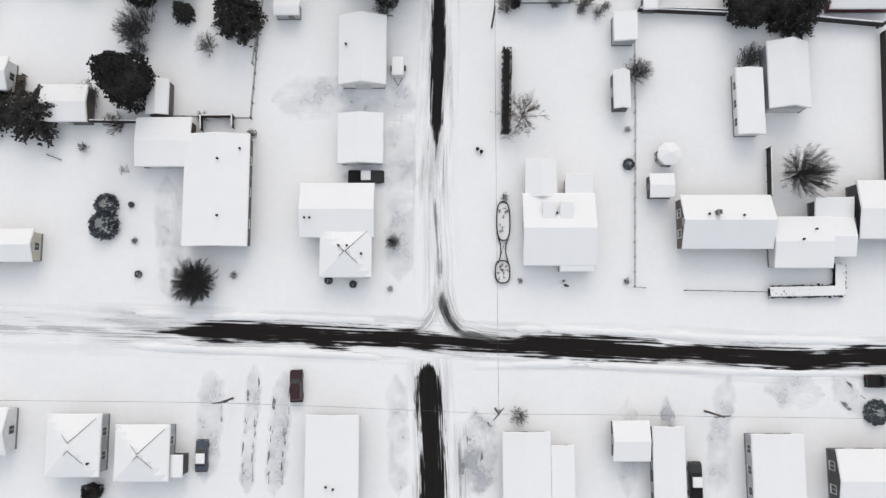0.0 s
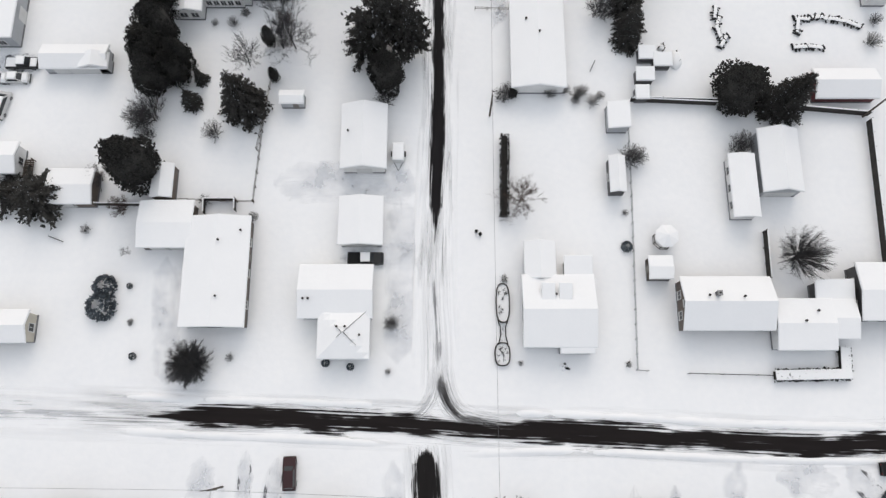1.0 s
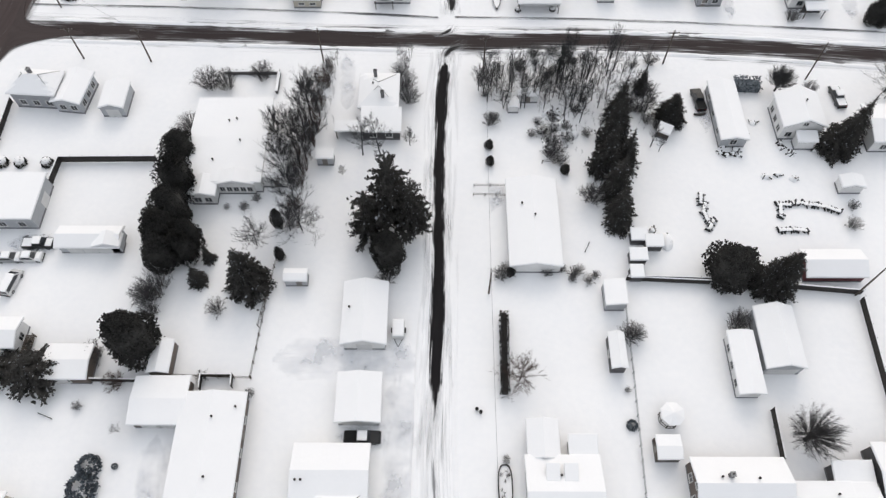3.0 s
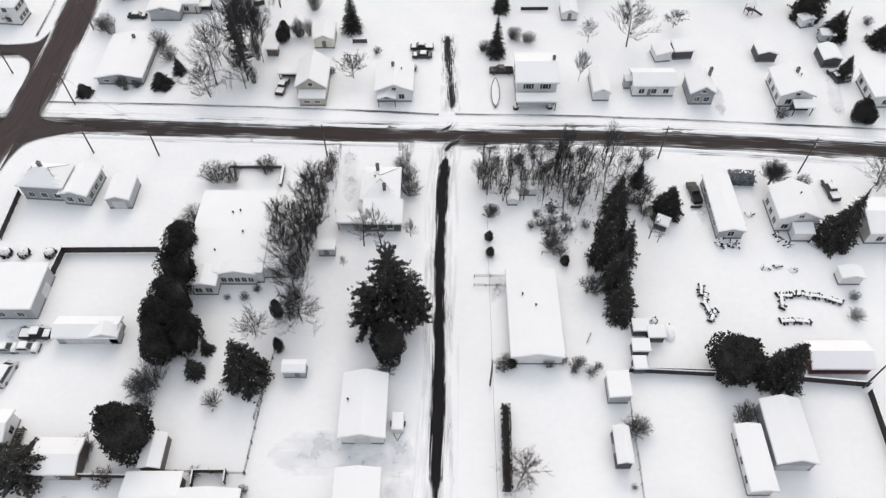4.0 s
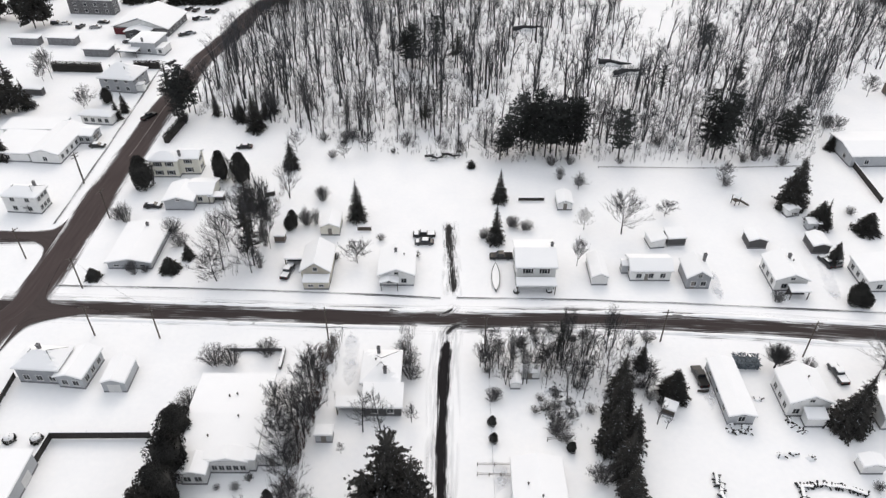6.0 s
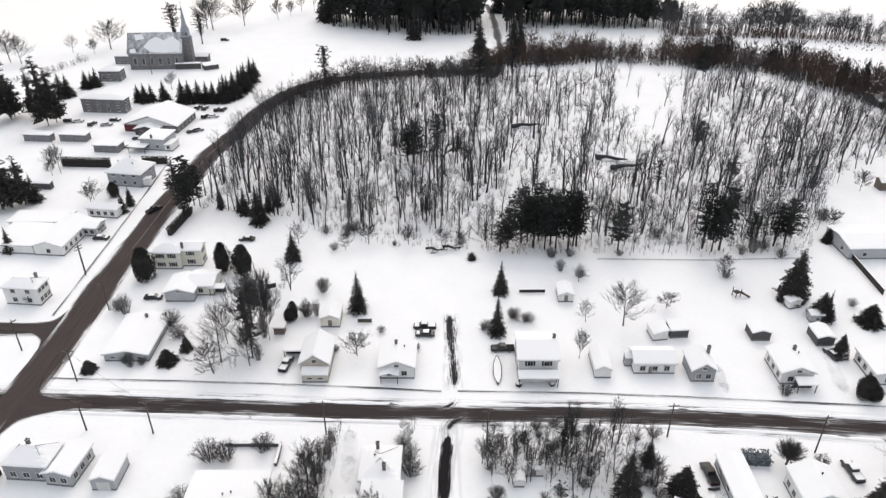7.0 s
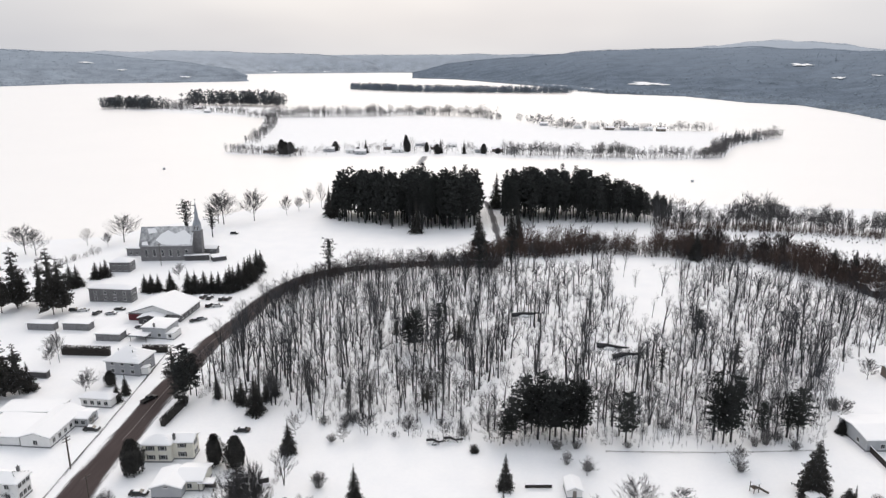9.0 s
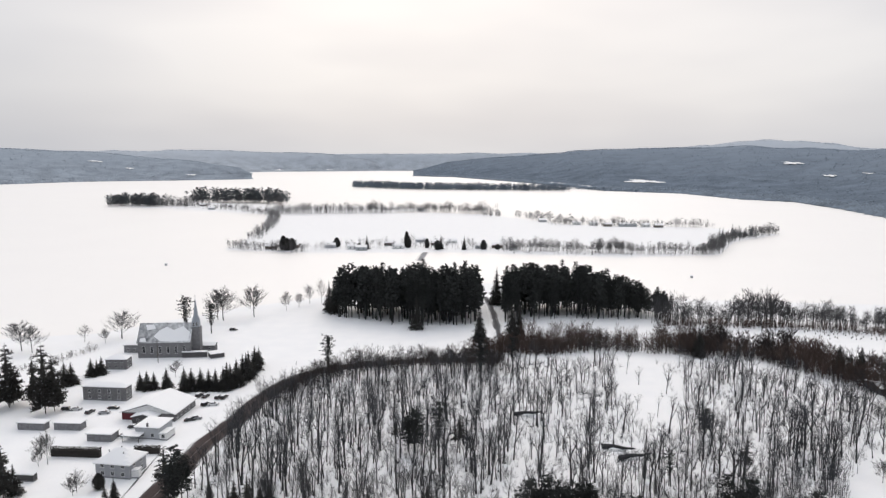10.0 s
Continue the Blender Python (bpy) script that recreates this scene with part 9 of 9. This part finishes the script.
stand([(69.2, 755.9), (125.8, 747.7), (184.1, 739.7), (282.5, 744.7)], 160, 4, RIM_TWIG, "low shore brush on the island", 54, "thick", 4, 0.8)
stand([(8.5, 103.0), (21.3, 104.8), (44.4, 103.9), (40.1, 82.5), (32.9, 82.5), (30.4, 91.3), (20.3, 94.4), (9.8, 92.8)], 62, 5.5, WOOD_TWIG, "tangle of thin bare saplings in the thicket", 55, "bare", area=True)
stand([(9.2, 102.7), (21.3, 104.5), (44.3, 103.5), (40.1, 82.5), (32.9, 82.5), (30.4, 91.3), (20.4, 95.2), (10.4, 94.4)], 220, 1.8, WOOD_TWIG, "low bare brush in the thicket", 56, "thick", area=True)
stand([(18.4, 91.9), (23.3, 97.2), (33.1, 99.5), (30.3, 86.2), (27.1, 77.4), (23.2, 74.8), (18.6, 80.7)], 60, 1.5, WOOD_TWIG, "low grey brush beside the thicket", 65, "thick", area=True)
stand([(18.4, 91.9), (23.3, 97.2), (33.1, 99.5), (30.3, 86.2), (27.1, 77.4), (23.2, 74.8), (18.6, 80.7)], 26, 4.5, WOOD_TWIG, "thin bare saplings beside the thicket", 66, "bare", area=True)
stand([(-24.4, 102.5), (-21.1, 102.5), (-20.7, 91.1), (-21.3, 82.3), (-23.2, 82.2)], 34, 5, TWIG, "bare scrub beside the hall", 57, "bare", area=True)
stand([(-9.5, 103.4), (-6.2, 102.6), (-5.5, 92.7), (-8.0, 89.6)], 30, 5, TWIG, "bare scrub beside a grey house", 58, "bare", area=True)
stand([(-58.1, 150.7), (-53.4, 153.3), (-49.0, 138.5), (-48.3, 121.1), (-52.9, 121.1)], 45, 6, TWIG, "bare scrub between the houses", 59, "bare", area=True)
stand([(-23.4, 98.0), (-24.6, 90.0), (-25.6, 80.0), (-26.8, 70.0), (-26.6, 62.0)], 300, 5, TWIG_BROWN, "dense brown brush between two yards", 60, "thick", 1.3)
stand([(-50, 190), (-30, 180), (-5, 176), (15, 173), (45, 173), (75, 172), (105, 175), (118, 190), (110, 196), (80, 184), (45, 184), (10, 186), (-28, 190), (-46, 200)], 620, 2.6, WOOD_TWIG, "low grey brush along the front of the wood", 61, "thick", area=True)
stand([(46, 174), (70, 174), (108, 176), (140, 226), (120, 240), (85, 200), (50, 195)], 330, 10, WOOD_TWIG, "slender bare saplings at the front of the wood", 62, "bare", area=True)
fence(44.0, 170.5, 74.0, 170.0, 0.45, "thin wire fence along the edge of the wood", "wire", WOOD, 12.0)
fence(74.0, 170.0, 106.0, 171.5, 0.45, "thin wire fence along the edge of the wood", "wire", WOOD, 12.0)
stand([(-44.3, 158.3), (-44.8, 151.5), (-46.0, 144.0), (-46.6, 137.5)], 90, 2.6, TWIG_BROWN, "dense brown hedge brush behind the houses", 64, "thick", 0.9)
fence(-48.6, 154.6, -46.2, 155.6, 1.5, "short grey board fence beside a hedge")
for x_, y_, h_, w_ in ((18.4, 84.8, 1.8, 3.4), (26.1, 87.6, 2.4, 4.0), (23.8, 80.7, 2.0, 4.4), (20.4, 77.4, 1.6, 3.2), (27.5, 90.5, 2.6, 4.4), (27.6, 82.0, 2.2, 3.8), (9.9, 86.1, 1.6, 3.4), (8.5, 91.9, 1.8, 3.6)):
    tree("bush", x_, y_, h_, "bushes beside the thicket", "", w_)
front_rng = random.Random(21)
for x_, y_ in (-39.3, 181.1), (-34.0, 179.8), (-30.0, 177.8), (-25.2, 177.1), (-22.8, 178.5), (-19.7, 175.9), (-16.8, 177.2), (-13.4, 175.2), (-10.8, 177.2), (-7.6, 175.9), (-2.6, 176.6), (3.7, 177.3), (9.9, 175.4), (46.5, 176.9), (58.4, 176.3), (67.8, 177.1), (91.5, 177.9):
    if front_rng.random() < 0.6:
        tree("bush", x_ + front_rng.uniform(-6, 6), y_ + front_rng.uniform(-2, 9), front_rng.uniform(1.2, 5.0), "bushes along the front of the wood")
stand([(-212.4, 337.9), (-203.2, 350.6), (-200.1, 363.2), (-195.0, 374.2)], 150, 4, RIM_TWIG, "dark brush line on the lake bank", 50, "thick", 3)
for x_, y_, h_, w_ in ((192.2, 334.7, 15.3, 7.7), (198.8, 327.6, 16.4, 6.5), (192.6, 325.8, 13.3, 7.0), (134.0, 363.7, 15.1, 9.8)):
    tree("fir", x_, y_, h_, "", "", w_)

# ---- frozen lake, island and far shores ----
lake = Shape()
shore = [(-485.0, 454.8), (-261.2, 398.0), (-208.3, 411.5), (-147.5, 483.5), (-98.1, 517.5), (-83.8, 535.0), (27.7, 584.8), (167.3, 515.2), (314.1, 496.3), (492.8, 461.7)]
lake.v = [(x, y, 0.0) for x, y in shore] + [(-4600 + 9200 * i / (len(shore) - 1), 4900, 0.0) for i in range(len(shore))]
lake.v = [(x, y, -0.012) for x, y, z in lake.v]
n_ = len(shore)
lake.f = [(i, i + 1, n_ + i + 1, n_ + i) for i in range(n_ - 1)]
structure("frozen_lake", lake, LAKE_SNOW, "wide frozen lake under smooth unbroken snow", "lake")


def islet(points, label):
    """Low land rising a little out of the ice."""
    sh = Shape()
    c = (sum(p[0] for p in points) / len(points), sum(p[1] for p in points) / len(points))
    n = len(points)
    for k, z in ((1.03, -0.2), (0.99, 0.7), (0.7, 1.2)):
        sh.v += [(c[0] + (x - c[0]) * k, c[1] + (y - c[1]) * k, z) for x, y in points]
    sh.v.append((*c, 1.3))
    for j in range(2):
        sh.f += [(j * n + i, j * n + (i + 1) % n, (j + 1) * n + (i + 1) % n, (j + 1) * n + i) for i in range(n)]
    sh.f += [(2 * n + i, 2 * n + (i + 1) % n, 3 * n) for i in range(n)]
    return structure("island", sh, SNOW, label, "island", True)


islet([(-243.5, 790.0), (-143.6, 767.5), (5.3, 773.3), (183.1, 735.5), (287.3, 757.7), (347.8, 868.4), (439.2, 950.4), (378.6, 1031.1), (180.4, 1079.6), (69.4, 1263.5), (-148.0, 1311.1), (-325.9, 1309.2), (-253.0, 979.4)], "low snow-covered island with houses and tree lines")
islet([(-712.4, 1497.3), (-545.8, 1389.2), (-313.7, 1259.5), (-158.4, 1311.0), (-33.3, 1338.7), (-105.8, 1454.8), (-337.7, 1452.3), (-584.7, 1588.3)], "far wooded point of the island under snow")
# Pale needles and twigs here carry the distance haze in their colour.
for pts, cnt, h, mat, form, wd, seed in (
    ([(-245.1, 799.7), (-204.0, 785.5), (-162.2, 767.3)], 60, 13, BUSH_TWIG, "bare", 8, 1), ([(68.1, 778.4), (129.4, 769.8), (188.3, 756.9), (287.3, 757.7)], 170, 15, BUSH_TWIG, "bare", 7, 2), ([(290.6, 766.6), (347.8, 868.4), (437.7, 950.4)], 110, 15, BUSH_TWIG, "bare", 9, 3),
    ([(-242.3, 880.7), (-264.4, 1058.2), (-305.7, 1259.6)], 110, 12, BUSH_TWIG, "bare", 9, 4), ([(-303.7, 1259.7), (-155.4, 1285.6), (-32.7, 1312.3), (69.4, 1263.5)], 210, 20, BUSH_TWIG, "bare", 20, 5), ([(-545.9, 1419.0), (-426.1, 1362.0), (-308.0, 1236.1)], 90, 14, BUSH_TWIG, "bare", 12, 6),
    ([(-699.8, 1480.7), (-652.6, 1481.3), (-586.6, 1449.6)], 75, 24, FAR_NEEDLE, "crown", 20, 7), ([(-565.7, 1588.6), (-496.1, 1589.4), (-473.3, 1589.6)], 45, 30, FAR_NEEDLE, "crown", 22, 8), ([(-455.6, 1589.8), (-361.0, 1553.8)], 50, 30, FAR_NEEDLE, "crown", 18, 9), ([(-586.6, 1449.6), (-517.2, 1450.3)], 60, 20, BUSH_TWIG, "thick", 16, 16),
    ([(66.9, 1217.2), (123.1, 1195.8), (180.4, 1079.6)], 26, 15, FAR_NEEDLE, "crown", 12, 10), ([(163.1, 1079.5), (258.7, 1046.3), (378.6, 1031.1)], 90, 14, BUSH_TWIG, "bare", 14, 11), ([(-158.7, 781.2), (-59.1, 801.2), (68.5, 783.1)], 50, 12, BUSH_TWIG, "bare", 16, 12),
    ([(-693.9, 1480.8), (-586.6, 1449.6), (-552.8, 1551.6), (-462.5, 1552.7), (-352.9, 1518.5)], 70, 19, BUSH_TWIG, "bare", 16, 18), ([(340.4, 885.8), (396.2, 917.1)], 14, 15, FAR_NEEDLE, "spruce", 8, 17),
):
    stand(pts, int(cnt * (4.8 if form == "bare" else 1.6)), h, mat, "tree line on the snowy island far across the ice", seed * 7, form, wd, 0.8)
for k, (x_, y_) in enumerate(((-198.8, 790.4), (-133.4, 800.6), (-106.3, 791.1), (-67.2, 821.3), (-31.9, 853.8), (5.8, 843.1), (57.2, 802.2), (-49.4, 1338.5), (220.1, 1062.7), (237.7, 1046.1), (267.0, 1046.4), (196.2, 1071.1), (-175.4, 800.3), (-95.6, 781.7), (-55.6, 796.4), (-12.9, 821.8), (37.6, 797.2), (72.5, 792.6), (-499.8, 1450.5), (-453.3, 1361.7), (291.6, 1038.4), (308.4, 1030.5), (150.7, 1115.7))):
    house(x_, y_, 12 if k != 10 else 26, 9, 3.4, 2.0, "gable_x", (BROWN_SIDING, GREY_SIDING, WHITE_SIDING)[k % 3], "small distant cottage with a snowy roof on the island", win="S2", group="island cottages", base=0.9)
for x_, y_, h_, w_ in ((-183.0, 782.0, 17, 10), (-178.0, 779.0, 15, 9), (-174.0, 785.0, 14, 10), (-90.6, 790.0, 18, 9), (-46.4, 803.0, 20, 7), (-44.0, 800.0, 15, 6), (18.9, 785.0, 18, 7), (-7.2, 790.0, 18, 9), (-11.0, 784.0, 12, 8), (-23.0, 799.6, 12, 6), (40.8, 786.0, 12, 8), (-127.1, 807.1, 12, 9), (-99.2, 787.0, 8, 8), (56.6, 788.0, 7, 7)):
    tree("spruce" if h_ == 18 else "cedar", x_, y_, h_, "evergreens among the island cottages", "dark evergreen among cottages on the snowy island", w_)
for x_, y_ in ((-272.4, 674.4), (213.3, 608.3)):
    shed(x_, y_, 1.8, 1.8, 1.7, GREY_SIDING, "tiny grey fishing hut out on the ice", "shed", 0.3)


EAST_FIELDS = ((0.45, 0.21, 0.027, 0.03), (0.69, 0.55, 0.023, 0.024), (0.765, 0.4, 0.016, 0.018), (0.845, 0.45, 0.016, 0.006), (0.295, 0.06, 0.034, 0.03), (0.365, 0.06, 0.027, 0.024), (0.215, 0.0, 0.001, 0.005))
WEST_FIELDS = ((0.36, 0.03, 0.02, 0.02), (0.55, 0.02, 0.03, 0.015), (0.5, 0.45, 0.012, 0.02), (0.66, 0.3, 0.02, 0.02), (0.42, 0.6, 0.02, 0.02))


def hills(name, near, far, heights, label, seed, tufts, gaps=(), forest=None, trees=None):
    """A forested range: rises from a shore line to a crest line behind it, closely set with trees, with open white clearings."""
    n, m = 90, 14
    rng = random.Random(seed)

    def at(u, v):
        k = min(u * (len(near) - 1), len(near) - 1.0001)
        i, t = int(k), k - int(k)
        e = t * t * (3 - 2 * t) * 0.5 + t * 0.5
        p = Vector((*near[i], 0)).lerp(Vector((*near[i + 1], 0)), t)
        q = Vector((*far[i], 0)).lerp(Vector((*far[i + 1], 0)), t)
        h = heights[i] + (heights[i + 1] - heights[i]) * e
        w = p.lerp(q, v)
        rise = (v * v * (3 - 2 * v)) * 0.75 + v * 0.25
        return Vector((w.x, w.y, h * rise + (7.0 * fbm(w.x, w.y, 260.0, seed) + 2.5 * fbm(w.x, w.y, 70.0, seed)) * min(1, v * 4) - 1.5))
    sh = Shape()
    sh.v = [tuple(at(i / n, j / m)) for i in range(n + 1) for j in range(m + 1)]
    sh.f = [(i * (m + 1) + j, (i + 1) * (m + 1) + j, (i + 1) * (m + 1) + j + 1, i * (m + 1) + j + 1) for i in range(n) for j in range(m)]
    structure(name, sh, forest, label, "hill", True)
    tf = Shape()
    for _ in range(tufts):
        u, v = rng.random(), rng.choice((rng.random(), rng.uniform(0.0, 0.04), rng.uniform(0.0, 0.08), rng.uniform(0.95, 1.0)))
        if any((u - g0) ** 2 / g2**2 + (v - g1) ** 2 / g3**2 < 1 for g0, g1, g2, g3 in gaps):
            continue
        p = at(u, v)
        hh = rng.uniform(3.0, 9.5) if v < 0.1 else rng.uniform(1.5, 4.5)
        r = hh * rng.uniform(0.6, 1.3)
        a0 = rng.uniform(0, 6.28)
        c = [p + Vector((math.cos(q * 1.2566 + a0) * r, math.sin(q * 1.2566 + a0) * r, hh * rng.uniform(0.1, 0.35))) for q in range(5)]
        tf.add(c + [p + Vector((0, 0, hh))], [(q, (q + 1) % 5, 5) for q in range(5)])
    tagged(part("hill_forest", tf, trees, smooth=True), "far hillside forest, blue-grey with haze put into its colour", "trees", kind="stuff")
    for g0, g1, g2, g3 in gaps:
        cl = Shape()
        nn = 44
        turn = rng.uniform(0, 6.28)
        rag = [0.72 + 0.2 * math.sin(k * 0.428 + turn) + 0.16 * math.sin(k * 0.857 + turn * 2) + rng.uniform(-0.16, 0.16) for k in range(nn)]
        cl.v = [tuple(at(min(1, max(0, g0 + g2 * rag[k] * math.cos(6.283 * k / nn))), min(1, max(0, g1 + g3 * rag[k] * math.sin(6.283 * k / nn)))) + Vector((0, 0, 3.0))) for k in range(nn)]
        cl.f = [tuple(range(nn))]
        structure("clearing", cl, SNOW, "open snowy field on the far hillside", "field")


# Slope and tree colours of these ranges hold painted haze, paler farther off.
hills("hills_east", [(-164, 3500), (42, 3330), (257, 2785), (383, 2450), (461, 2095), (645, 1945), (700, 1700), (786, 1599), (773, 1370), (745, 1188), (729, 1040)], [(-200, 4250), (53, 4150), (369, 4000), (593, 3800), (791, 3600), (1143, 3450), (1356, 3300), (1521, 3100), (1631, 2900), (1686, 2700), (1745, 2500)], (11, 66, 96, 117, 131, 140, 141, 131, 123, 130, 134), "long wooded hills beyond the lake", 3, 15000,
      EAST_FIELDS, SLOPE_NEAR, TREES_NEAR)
hills("hills_peak", [(1040, 3300), (1198, 3300), (1330, 3300), (1461, 3300), (1619, 3300), (1776, 3300), (1934, 3300), (2144, 3300)], [(1355, 4300), (1560, 4300), (1731, 4300), (1903, 4300), (2108, 4300), (2313, 4300), (2518, 4300), (2792, 4300)], (143, 163, 184, 194, 187, 170, 146, 143), "rounded hilltop behind the near hills, pale with painted haze", 8, 2600, (), SLOPE_FAR, TREES_FAR)
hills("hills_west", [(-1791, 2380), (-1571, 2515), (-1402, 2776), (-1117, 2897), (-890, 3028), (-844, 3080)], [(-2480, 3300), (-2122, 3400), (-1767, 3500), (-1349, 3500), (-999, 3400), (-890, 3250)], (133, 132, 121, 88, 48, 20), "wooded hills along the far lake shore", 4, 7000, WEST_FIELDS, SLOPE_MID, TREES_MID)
hills("hills_northwest", [(-2247, 3900), (-1700, 4000), (-1265, 4140), (-1060, 4380), (-793, 4450), (-521, 4550), (-348, 4650)], [(-2650, 4600), (-1976, 4650), (-1436, 4700), (-1142, 4720), (-841, 4720), (-541, 4720), (-353, 4720)], (128, 128, 132, 121, 109, 80, 20), "low hills at the bend of the lake, pale with painted haze", 5, 5000, ((0.52, 0.12, 0.02, 0.04), (0.7, 0.1, 0.02, 0.03)), SLOPE_FAR, TREES_FAR)
stand([(-281.1, 2344.0), (-161, 2230), (-19, 2160), (184, 2130), (330, 2105)], 1000, 20, TREES_NEAR, "low wooded point reaching into the frozen lake", 301, "crown", 34)
stand([(300, 2330), (447, 2100), (560, 2020)], 160, 11, TREES_NEAR, "scattered trees along the far shore fields", 302, "crown", 16)
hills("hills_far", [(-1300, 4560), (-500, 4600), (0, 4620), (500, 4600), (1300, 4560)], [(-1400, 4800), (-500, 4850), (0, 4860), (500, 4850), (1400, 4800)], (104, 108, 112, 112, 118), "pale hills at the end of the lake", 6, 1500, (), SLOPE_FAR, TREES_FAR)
